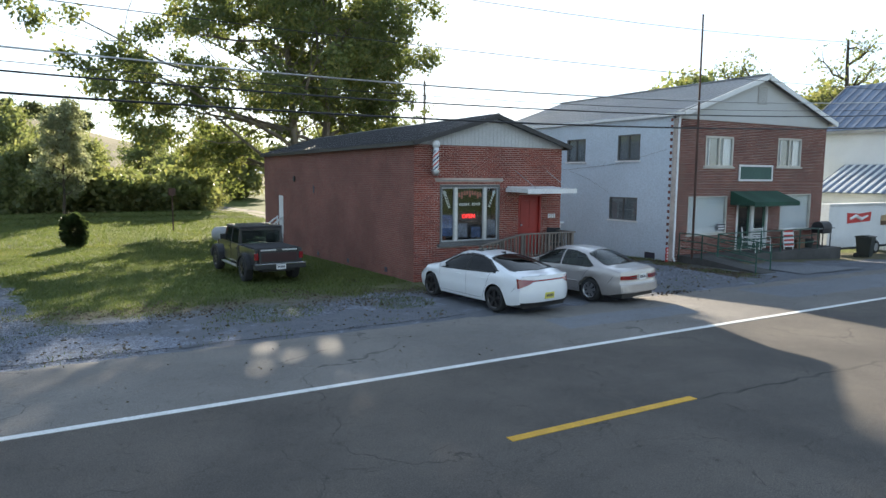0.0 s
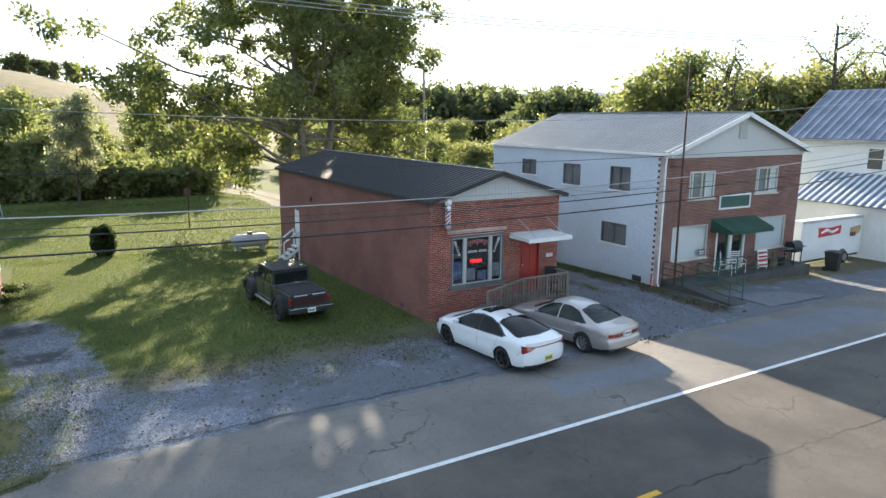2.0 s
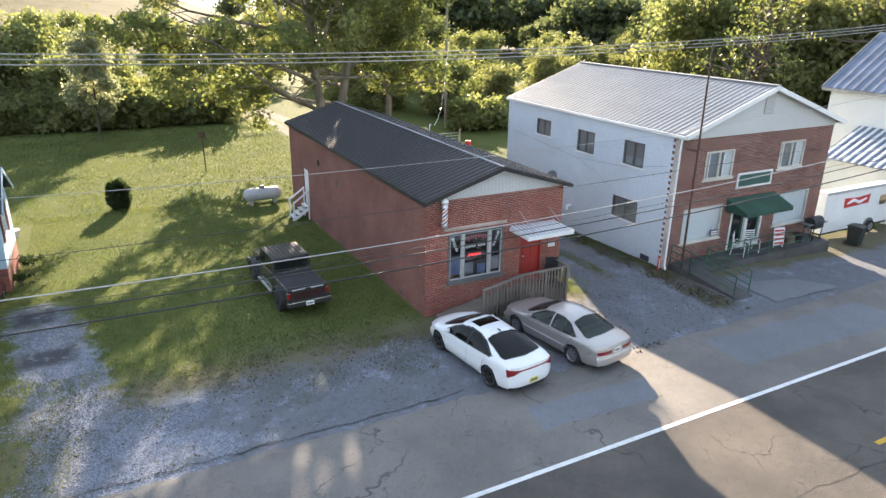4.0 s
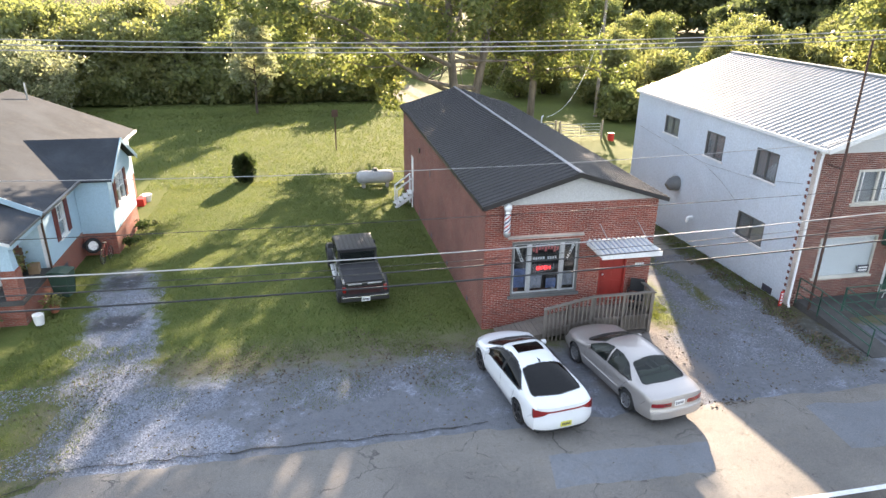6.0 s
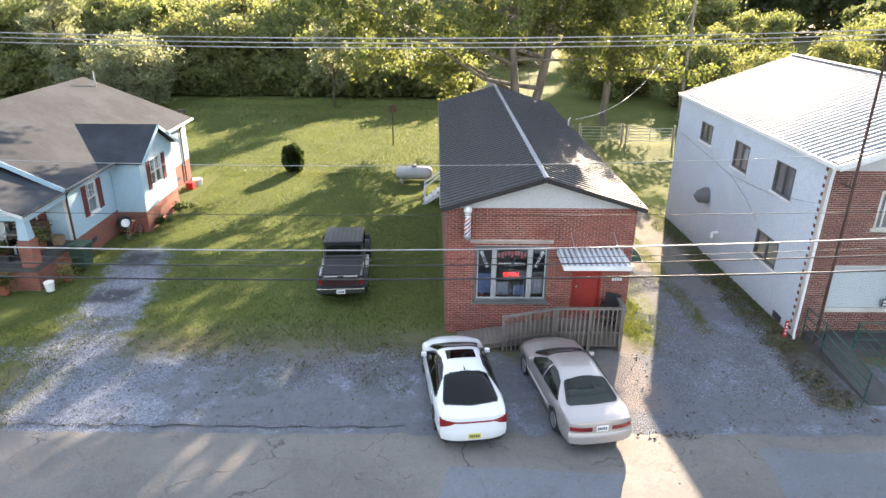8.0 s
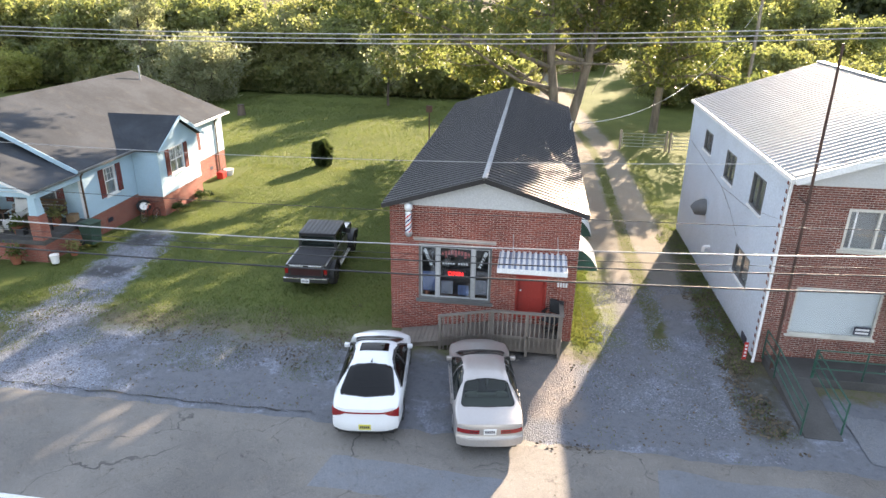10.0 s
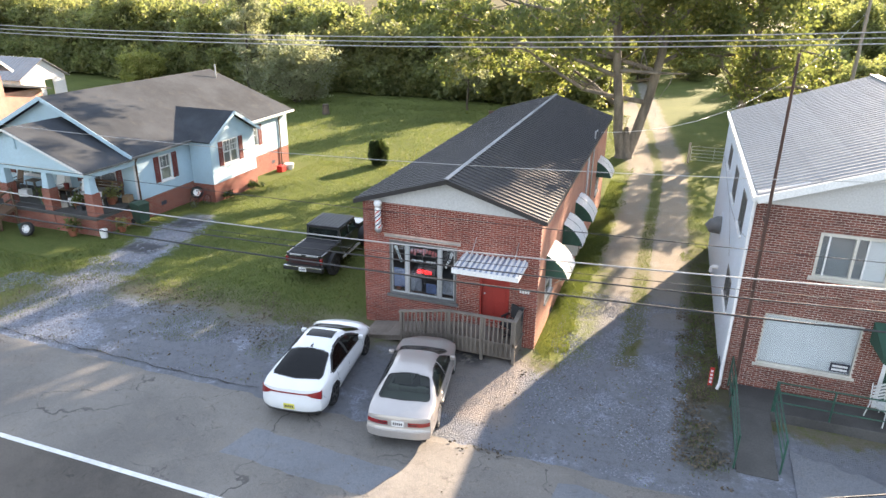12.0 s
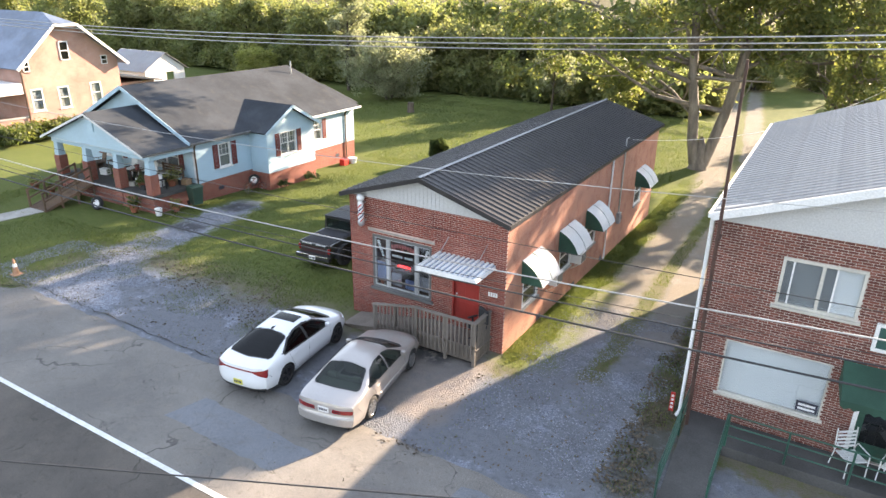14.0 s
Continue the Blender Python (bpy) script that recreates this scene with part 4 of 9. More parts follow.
for sgn, ex in ((-1, BX0 - 0.05), (1, BX1 + 0.32)):
    ribbed_roof(store, (ex, BY0 - 0.32, BE - 0.06), (ex, BY1 + 0.1, BE - 0.06), (BR, BY1 + 0.1, BZ), (BR, BY0 - 0.32, BZ), 0.03, 0.30, 0.07, 0.035, GALV, "pale galvanised ribbed roof sheet")
    part("verge_trim", Shape().bar((ex, BY0 - 0.33, BE - 0.15), (BR, BY0 - 0.33, BZ - 0.09), 0.05, 0.2), WHITE_PAINT, store)
    part("gutter", Shape().box(min(ex, ex + 0.1 * sgn), max(ex, ex + 0.1 * sgn), BY0 - 0.3, BY1 + 0.1, BE - 0.2, BE - 0.08), WHITE_PAINT, store)
    if sgn > 0:
        part("soffit", Shape().box(min(ex - 0.02 * sgn, BX0 if sgn < 0 else BX1), max(ex - 0.02 * sgn, BX0 if sgn < 0 else BX1), BY0 - 0.3, BY1 + 0.1, BE - 0.19, BE - 0.17), WHITE_PAINT, store)
part("ridge_cap", Shape().box(BR - 0.15, BR + 0.15, BY0 - 0.33, BY1 + 0.1, BZ - 0.01, BZ + 0.045), GALV, store)
for w in L_WINS:
    sash_window(store, "y", BX0, 1, w[0], w[1], w[2], w[3], GREY_FRAME, WINDOW_GLASS, 2, 0, 0.05, sill=WHITE_PAINT, behind=CURTAIN)
for k, w in enumerate(F_WINS[:2]):
    sash_window(store, "x", BY0, 1, w[0], w[1], w[2], w[3], CREAM_FRAME, WINDOW_GLASS, 2, 0, 0.07, sill=CREAM_FRAME, behind=CURTAIN)
    wide = w[1] - w[0]
    for f in (0.14, 0.66):
        part("sash_bar", Shape().box(w[0] + wide * f - 0.02, w[0] + wide * f + 0.02, BY0 + 0.02, BY0 + 0.07, w[2] + 0.07, w[3] - 0.07), WHITE_PAINT, store)
    part("blind", Shape().box(w[0] + wide * 0.67, w[1] - 0.07, BY0 + 0.075, BY0 + 0.09, w[2] + 0.07, w[3] - 0.07), BLIND, store, "pale half-drawn blind")
for k, w in enumerate(F_WINS[2:4]):
    sash_window(store, "x", BY0, 1, w[0], w[1], w[2], w[3], CREAM_FRAME, WINDOW_GLASS, 1, 0, 0.06 if w[2] > 3 else 0.035, sill=CREAM_FRAME, behind=BLIND)
part("downpipe", Shape().tube([(BX0 - 0.06, BY0 - 0.12, 5.9), (BX0 - 0.06, BY0 - 0.08, 5.5), (BX0 - 0.06, BY0 - 0.06, 0.2), (BX0 - 0.12, BY0 - 0.2, 0.08)], 0.045, 8), WHITE_PAINT, store, "white downpipe", smooth=60)
part("vent", Shape().box(BX0 - 0.02, BX0 + 0.03, 19.3, 19.85, 0.02, 0.28), INK, store, "dark crawl-space vent")
for k in range(22):
    z = 0.15 + 0.262 * k
    part("quoin", Shape().box(BX0 - 0.006, BX0 + 0.1, BY0 + 0.281, BY0 + 0.40, z, z + 0.12), STORE_BRICK, store, "red brick end in the white wall")
# entrance
s = Shape()
for a, b in ((25.02, 25.12), (26.0, 26.2), (27.08, 27.18)):
    s.box(a, b, BY0 - 0.02, BY0 + 0.14, 0.30, 2.45)
s.box(25.12, 27.08, BY0 - 0.02, BY0 + 0.14, 2.35, 2.45)
part("door_frame", s, WHITE_PAINT, store, "white double door frame", bevel=0.006)
for a, b in ((25.125, 25.995), (26.205, 27.075)):
    s = Shape()
    for c in ((a, a + 0.14, 0.32, 2.34), (b - 0.14, b, 0.32, 2.34), (a + 0.14, b - 0.14, 0.32, 0.75), (a + 0.14, b - 0.14, 2.16, 2.34)):
        s.box(c[0], c[1], BY0 + 0.06, BY0 + 0.11, c[2], c[3])
    dd = part("door", s, GREEN_METAL, store, "dark green glazed door")
    part("pane", Shape().box(a + 0.135, b - 0.135, BY0 + 0.08, BY0 + 0.088, 0.745, 2.165), DARK_GLASS, dd)
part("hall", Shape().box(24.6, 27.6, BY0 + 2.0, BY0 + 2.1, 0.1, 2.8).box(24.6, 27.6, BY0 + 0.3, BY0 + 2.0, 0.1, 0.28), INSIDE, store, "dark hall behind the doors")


# the blue house
house = thing("house", "single-storey blue clapboard house with a grey shingle roof", "house")


def siding(axis, at, out, u0, u1, z0, z1, holes=(), top=None, lap=0.115):
    """Overlapping boards, each tilted, broken at the openings. out: which way the wall faces (-1 or 1). top(z) narrows the span under a gable."""
    s = Shape()
    z = z0
    while z < z1 - 0.01:
        ze = min(z + lap, z1)
        a, b = (u0, u1) if top is None else top(ze)
        spans = [(a, b)]
        for h in holes:
            if h[2] < ze and h[3] > z:
                spans = [q for p, r in spans for q in ((p, min(r, h[0])), (max(p, h[1]), r)) if q[1] - q[0] > 0.01]
        for p, r in spans:
            lo, hi = at + out * 0.022, at + out * 0.006
            q = [(p, lo, z), (r, lo, z), (r, hi, ze), (p, hi, ze), (p, at, z), (r, at, z)]
            if axis == "y":
                q = [(d, u, w) for u, d, w in q]
            s.add(q, [(0, 1, 2, 3), (0, 4, 5, 1)])
        z += lap
    return s


HX0, HX1, HY0, HY1, HF, HT = -15.4, -5.65, 24.6, 38.3, 0.85, 3.12
H_SIDE = [(26.25, 27.1, 1.42, 2.75), (34.0, 34.9, 1.5, 2.8)]
H_FRONT = [(-9.0, -6.9, 1.5, 2.8), (-13.6, -11.8, 1.5, 2.8), (-10.9, -9.95, 0.9, 2.85)]
part("wall", Shape().wall("y", HX1, -0.16, HY0 + 0.17, HY1, HF, HT, H_SIDE), BLUE_SIDING, house)
part("wall", Shape().wall("x", HY0, 0.16, HX0, HX1, HF, HT, H_FRONT), BLUE_SIDING, house)
part("wall", Shape().wall("y", HX0, 0.16, HY0 + 0.17, HY1, HF, HT), BLUE_SIDING, house)
part("wall", Shape().wall("x", HY1, -0.16, HX0 + 0.17, HX1 - 0.17, HF, HT), BLUE_SIDING, house)
part("siding", siding("y", HX1, 1, HY0, HY1, HF, HT, H_SIDE), BLUE_SIDING, house, "pale blue lapped boards")
part("siding", siding("x", HY0, -1, HX0, HX1, HF, HT, H_FRONT), BLUE_SIDING, house, "pale blue lapped boards")
part("foundation", Shape().wall("y", HX1 + 0.0, -0.2, HY0 + 0.2, HY1, -0.9, HF - 0.002), RED_BRICK_Y, house, "red brick foundation")
part("foundation", Shape().wall("x", HY0, 0.2, HX0, HX1, -0.9, HF - 0.002), RED_BRICK_X, house, "red brick foundation")
for y in (26.0, 28.3, 33.6, 36.2):
    part("vent", Shape().box(HX1 - 0.05, HX1 + 0.012, y, y + 0.38, 0.22 - 0.02 * (y - 25), 0.42 - 0.02 * (y - 25)), INK, house)
HR, HZ, HE = -10.52, 5.72, 3.2


def slab_roof(corners, thick, material, parent, label=""):
    c = [Vector(p) for p in corners]
    up = (c[1] - c[0]).cross(c[2] - c[0]).normalized()
    up = up if up.z > 0 else -up
    n = len(c)
    s = Shape().add(c + [p - up * thick for p in c], [tuple(range(n)), tuple(range(n, 2 * n))[::-1]] + [(k, (k + 1) % n, n + (k + 1) % n, n + k) for k in range(n)])
    return part("roof", s, material, parent, label)


RF, RB = 24.2, 38.7
slab_roof([(-5.33, RF, HE), (-5.33, RB, HE), (HR, 37.25, HZ), (HR, RF, HZ)], 0.09, SHINGLE, house, "grey shingle roof slope")
slab_roof([(-15.71, RF, HE), (-15.71, RB, HE), (HR, 37.25, HZ), (HR, RF, HZ)], 0.09, SHINGLE, house)
slab_roof([(-5.33, RB, HE), (-15.71, RB, HE), (HR, 37.25, HZ)], 0.09, SHINGLE, house)
part("gable_board", Shape().prism([(HX0, HT), (HX1, HT), (HX1, HT + 0.03), (HR, HZ - 0.14), (HX0, HT + 0.03)], HY0 - 0.0, HY0 + 0.16), BLUE_SIDING, house)
for a, b in (((-5.33, HE), (HR, HZ)), ((-15.71, HE), (HR, HZ))):
    part("verge_trim", Shape().bar((a[0], RF - 0.015, a[1] - 0.08), (b[0], RF - 0.015, b[1] - 0.08), 0.03, 0.2), BLUE_SIDING, house)
part("gutter", Shape().box(-5.33, -5.22, RF, 28.4, HE - 0.13, HE - 0.02), GREY_FRAME, house, "dark gutter along the eave")
part("gutter", Shape().box(-5.33, -5.22, 32.9, RB, HE - 0.13, HE - 0.02), WHITE_PAINT, house, "white gutter along the eave")
for y, z0, m in ((24.62, 0.1, BROWN_WOOD), (37.3, -0.3, BROWN_WOOD)):
    part("downpipe", Shape().tube([(-5.28, y - 0.15, HE - 0.1), (-5.58, y, HE - 0.4), (-5.58, y, z0)], 0.045, 8), m, house, smooth=60)
part("vent_pipe", Shape().cyl((-9.6, 36.6, 5.0), (-9.6, 36.6, 6.1), 0.05, 8), ALU, house, smooth=60)
# bay with its own gable
YB0, YB1, XB = 28.6, 32.6, -4.3
B_WIN = [(29.65, 31.0, 1.62, 2.95)]
part("wall", Shape().wall("y", XB, -0.16, YB0, YB1, HF - 0.1, HT, B_WIN), BLUE_SIDING, house)
part("wall", Shape().wall("x", YB0, 0.16, HX1 + 0.03, XB - 0.165, HF - 0.1, HT), BLUE_SIDING, house)
part("wall", Shape().wall("x", YB1, -0.16, HX1 + 0.03, XB - 0.165, HF - 0.1, HT), BLUE_SIDING, house)
part("siding", siding("y", XB, 1, YB0, YB1, HF - 0.1, HT, B_WIN), BLUE_SIDING, house, "pale blue lapped boards")
part("siding", siding("x", YB0, -1, HX1 + 0.03, XB, HF - 0.1, HT), BLUE_SIDING, house, "pale blue lapped boards")
mid = (YB0 + YB1) / 2
part("foundation", Shape().wall("y", XB, -0.2, YB0, YB1, -0.9, HF - 0.102), RED_BRICK_Y, house)
part("foundation", Shape().wall("x", YB0, 0.2, HX1, XB - 0.21, -0.9, HF - 0.102), RED_BRICK_X, house)
part("siding", siding("y", XB + 0.0, 1, YB0, YB1, HT, 4.28, [], lambda z: (YB0 + (z - HT) / 1.2 * (mid - YB0), YB1 - (z - HT) / 1.2 * (YB1 - mid))), BLUE_SIDING, house)
part("gable_board", Shape().prism([(YB0, HT), (YB1, HT), (mid, 4.3)], XB - 0.1, XB, "x"), BLUE_SIDING, house)
slab_roof([(XB + 0.3, YB0 - 0.3, 3.14), (-6.1, YB0 - 0.3, 3.14), (-7.9, mid, 4.46), (XB + 0.3, mid, 4.46)], 0.08, SHINGLE, house, "grey shingle bay roof")
slab_roof([(XB + 0.3, YB1 + 0.3, 3.14), (-6.1, YB1 + 0.3, 3.14), (-7.9, mid, 4.46), (XB + 0.3, mid, 4.46)], 0.08, SHINGLE, house)
for y in (YB0 - 0.3, YB1 + 0.3):
    part("verge_trim", Shape().bar((XB + 0.31, y, 3.06), (XB + 0.31, mid, 4.38), 0.03, 0.17), BLUE_SIDING, house)
part("corner_board", Shape().box(XB - 0.08, XB + 0.035, YB0 - 0.03, YB0 + 0.08, HF - 0.1, HT), BLUE_SIDING, house)
part("corner_board", Shape().box(HX1 - 0.08, HX1 + 0.035, HY0 - 0.03, HY0 + 0.08, HF, HT), WHITE_PAINT, house)
# windows with shutters
for ax, at, inw, w, sp in (("y", HX1, -1, H_SIDE[0], 1), ("y", HX1, -1, H_SIDE[1], 1), ("y", XB, -1, B_WIN[0], 2), ("x", HY0, 1, H_FRONT[0], 2), ("x", HY0, 1, H_FRONT[1], 2)):
    win = sash_window(house, ax, at, inw, *w, WHITE_PAINT, WINDOW_GLASS, sp, 1, 0.06, sill=WHITE_PAINT, behind=CURTAIN, cross=True)
    for a in (w[0] - 0.40, w[1] + 0.06):
        s = Shape()
        for i in range(14):
            z = w[2] + (w[3] - w[2]) * i / 14
            dz = (w[3] - w[2]) / 14
            lo, hi = (at - inw * 0.055, at - inw * 0.02)
            if ax == "y":
                s.box(min(lo, hi), max(lo, hi), a + 0.04, a + 0.30, z + 0.012, z + dz - 0.008)
            else:
                s.box(a + 0.04, a + 0.30, min(lo, hi), max(lo, hi), z + 0.012, z + dz - 0.008)
        lo, hi = (at - inw * 0.06, at - inw * 0.015)
        for c, e in ((a, a + 0.04), (a + 0.30, a + 0.34)):
            if ax == "y":
                s.box(min(lo, hi), max(lo, hi), c, e, w[2], w[3])
            else:
                s.box(c, e, min(lo, hi), max(lo, hi), w[2], w[3])
        part("shutter", s, SHUTTER, house, "dark red louvred shutter")
part("door", Shape().box(-10.88, -9.97, HY0 + 0.06, HY0 + 0.11, 0.92, 2.83), WHITE_PAINT, house, "white front door")
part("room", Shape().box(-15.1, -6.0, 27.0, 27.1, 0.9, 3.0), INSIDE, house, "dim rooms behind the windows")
# rear addition
part("wall", Shape().wall("y", -7.5, -0.15, HY1 + 0.01, 40.6, -0.9, 2.9), WHITE_VINYL, house)
part("wall", Shape().wall("x", 40.6, -0.15, -13.0, -7.67, -0.9, 2.9), WHITE_VINYL, house)
slab_roof([(-7.2, 38.6, 2.95), (-7.2, 40.9, 2.95), (-9.2, 39.4, 4.3), (-9.6, 37.9, 4.3)], 0.08, SHINGLE, house)
slab_roof([(-7.2, 40.9, 2.95), (-13.2, 40.9, 2.95), (-11.4, 39.4, 4.3), (-9.2, 39.4, 4.3)], 0.08, SHINGLE, house)
slab_roof([(-9.6, 37.9, 4.3), (-9.2, 39.4, 4.3), (-11.4, 39.4, 4.3), (-11.8, 37.9, 4.3)], 0.06, SHINGLE, house)
# porch
PX0, PX1, PY, PE = -14.1, -5.4, 21.6, 3.08
PM, PZ = -9.75, 4.75
part("porch_floor", Shape().box(-13.95, -5.55, 21.75, 24.58, 0.72, 0.90), DARK_CONCRETE_SHADED, house, bevel=0.01)
part("foundation", Shape().wall("x", 21.85, 0.2, -13.85, -5.65, -0.4, 0.718), RED_BRICK_X, house)
part("foundation", Shape().wall("y", -5.65, -0.2, 22.06, 24.57, -0.4, 0.718), RED_BRICK_Y, house)
for x in (-13.65, -11.05, -8.4, -5.85):
    part("pier", Shape().box(x - 0.24, x + 0.24, 21.80, 22.28, 0.2, 1.95), RED_BRICK_X, house, "red brick porch pier", bevel=0.01)
    s = Shape().add([(x + i * w, 22.04 + j * w, z) for z, w in ((1.955, 0.20), (3.0, 0.13)) for i, j in ((-1, -1), (1, -1), (1, 1), (-1, 1))], [(0, 3, 2, 1), (4, 5, 6, 7), (0, 1, 5, 4), (1, 2, 6, 5), (2, 3, 7, 6), (3, 0, 4, 7)])
    part("post", s, BLUE_SIDING, house, "pale blue tapered porch post")
slab_roof([(PX1, PY - 0.2, PE), (PX1, 24.3, PE), (-7.9, 27.0, PZ - 0.7), (PM, 25.6, PZ), (PM, PY - 0.2, PZ)], 0.08, SHINGLE, house, "grey shingle porch roof")
slab_roof([(PX0, PY - 0.2, PE), (PX0, 24.6, PE), (PM, 25.6, PZ), (PM, PY - 0.2, PZ)], 0.08, SHINGLE, house)
part("gable_board", Shape().prism([(PX0 + 0.1, 2.98), (PX1 - 0.1, 2.98), (PX1 - 0.1, 3.02), (PM, PZ - 0.12), (PX0 + 0.1, 3.02)], 21.72, 21.86), BLUE_SIDING, house)
part("siding", siding("x", 21.72, -1, PX0, PX1, 3.0, PZ - 0.12, [], lambda z: (PX0 + 0.15 + (z - 3.0) / (PZ - 3.12) * (PM - PX0 - 0.15), PX1 - 0.15 - (z - 3.0) / (PZ - 3.12) * (PX1 - 0.15 - PM))), BLUE_SIDING, house, "pale blue lapped gable boards")
part("louvre", Shape().box(PM - 0.25, PM + 0.25, 21.66, 21.72, 3.75, 4.3), BLUE_SIDING, house)
part("ceiling", Shape().box(PX0 + 0.2, PX1 - 0.2, 21.87, 24.55, 2.90, 2.96), WHITE_PAINT, house)
part("beam", Shape().box(PX0 + 0.15, PX1 - 0.15, 21.88, 22.2, 2.7, 2.895).box(PX1 - 0.45, PX1 - 0.15, 22.21, 24.55, 2.7, 2.895), BLUE_SIDING, house)
for a in (PX0, PX1):
    part("verge_trim", Shape().bar((a, PY - 0.215, PE - 0.08), (PM, PY - 0.215, PZ - 0.08), 0.03, 0.10), WHITE_VINYL, house)
part("eave_trim", Shape().box(PX1, PX1 + 0.03, PY - 0.2, 24.28, PE - 0.09, PE - 0.01), GREY_FRAME, house)


# ---- neighbours farther off ----
def orange_house():
    h = thing("brick_house", "two-storey orange brick house with a blue metal roof", "house")
    x, y0, y1, e = -29.0, 28.9, 36.7, 5.15
    wins = [(29.20, 30.10, 1.75, 3.38), (31.28, 32.18, 1.72, 3.36), (33.95, 34.90, 1.76, 3.42)]
    part("wall", Shape().wall("y", x, -0.3, y0, y1, -0.6, e, wins + [(29.05, 29.5, 4.55, e)]), ORANGE_BRICK_Y, h)
    g = Shape().prism([(y0, e), (y1, e), (33.3, 7.95), (31.7, 7.95)], x - 0.3, x - 0.004, "x")
    part("gable_wall", g, ORANGE_BRICK_Y, h)
    part("wall", Shape().wall("x", y0, 0.3, -44, x - 0.31, -0.6, e), ORANGE_BRICK_X, h)
    part("wall", Shape().wall("x", y1, -0.3, -44, x - 0.31, -0.6, e), ORANGE_BRICK_X, h)
    for w in wins:
        sash_window(h, "y", x, -1, *w, WHITE_PAINT, WINDOW_GLASS, 1, 1, 0.09, sill=WHITE_PAINT, behind=CURTAIN)
    for w in ((31.98, 32.72, 5.28, 6.70), (35.25, 35.8, 4.72, 5.45), (29.0, 29.5, 4.65, 5.45)):
        f = Shape()
        for a, b, c, d in ((w[0], w[1], w[2], w[2] + 0.07), (w[0], w[1], w[3] - 0.07, w[3]), (w[0], w[0] + 0.07, w[2], w[3]), (w[1] - 0.07, w[1], w[2], w[3]), (w[0], w[1], (w[2] + w[3]) / 2 - 0.03, (w[2] + w[3]) / 2 + 0.03)):
            f.box(x - 0.002, x + 0.05, a, b, c, d)
        win = part("window", f, WHITE_PAINT, h)
        part("pane", Shape().box(x - 0.001, x + 0.02, w[0] + 0.06, w[1] - 0.06, w[2] + 0.06, w[3] - 0.06), DARK_GLASS, win)
    slab_roof([(x + 0.6, 28.3, 4.95), (-46, 28.3, 4.95), (-46, 32.5, 8.75), (-31.2, 32.5, 8.75), (x + 0.6, 31.6, 7.98)], 0.10, BLUE_ROOF, h, "blue-grey metal roof slope")
    slab_roof([(x + 0.6, 37.3, 4.75), (-46, 37.3, 4.75), (-46, 32.5, 8.75), (-31.2, 32.5, 8.75), (x + 0.6, 33.4, 7.98)], 0.10, BLUE_ROOF, h)
    slab_roof([(x + 0.65, 31.6, 7.98), (x + 0.65, 33.4, 7.98), (-31.2, 32.5, 8.75)], 0.08, BLUE_ROOF, h, "clipped gable end")
    for a, b in (((28.3, 4.87), (31.6, 7.9)), ((37.3, 4.67), (33.4, 7.9)), ((31.6, 7.9), (33.4, 7.9))):
        part("verge_trim", Shape().bar((x + 0.62, a[0], a[1]), (x + 0.62, b[0], b[1]), 0.06, 0.2), WHITE_PAINT, h)
    part("downpipe", Shape().tube([(x + 0.1, 28.75, 4.8), (x + 0.1, 28.75, 0.2)], 0.06, 8), BROWN_WOOD, h)
    # porch towards the street
    part("porch_roof", Shape().box(-44, x + 0.2, 25.6, 28.6, 3.15, 3.9), WHITE_PAINT, h, "white porch roof edge")
    part("porch_wall", Shape().box(-44, x + 0.0, 25.8, 26.1, -0.5, 1.35), ORANGE_BRICK_X, h)
    part("porch_wall", Shape().box(x - 0.3, x + 0.0, 26.11, 28.88, -0.5, 1.35), ORANGE_BRICK_Y, h)
    part("coping", Shape().box(-44, x + 0.06, 25.75, 26.15, 1.352, 1.45).box(x - 0.35, x + 0.06, 26.152, 28.88, 1.352, 1.45), CONCRETE, h)
    part("porch_post", Shape().box(x - 0.35, x - 0.02, 25.8, 26.12, 1.46, 3.14), ORANGE_BRICK_X, h)
    # low addition behind
    part("addition", Shape().box(-40.0, -29.5, 37.0, 40.3, -0.8, 3.0), ORANGE_BRICK_Y, h)
    slab_roof([(-29.0, 36.75, 3.7), (-29.0, 40.8, 3.0), (-40.5, 40.8, 3.0), (-40.5, 36.75, 3.7)], 0.12, SHINGLE, h)


orange_house()


def shed():
    h = thing("shed", "small white shed with a grey corrugated roof", "shed")
    x, y0, y1 = -40.0, 47.0, 52.0
    part("wall", Shape().wall("y", x, -0.12, y0, y1, -0.8, 2.3, [(49.6, 50.6, 0.2, 2.0)]), WHITE_VINYL, h)
    part("wall", Shape().wall("x", y0, 0.12, -47, x - 0.13, -0.8, 2.3), WHITE_VINYL, h)
    part("gable_board", Shape().prism([(y0, 2.302), (y1, 2.302), (49.6, 3.9)], x - 0.12, x, "x"), WHITE_VINYL, h)
    part("back", Shape().box(-46.9, -46.8, y0 + 0.13, y1, -0.8, 2.3), INSIDE, h)
    for a, b in ((y0 - 0.4, 2.2), (y1 + 0.4, 2.2)):
        ribbed_roof(h, (x + 0.3, a, b), (-47.3, a, b), (-47.3, 49.6, 4.05), (x + 0.3, 49.6, 4.05), 0.03, 0.4, 0.1, 0.04, GALV, "weathered grey metal roof")


shed()


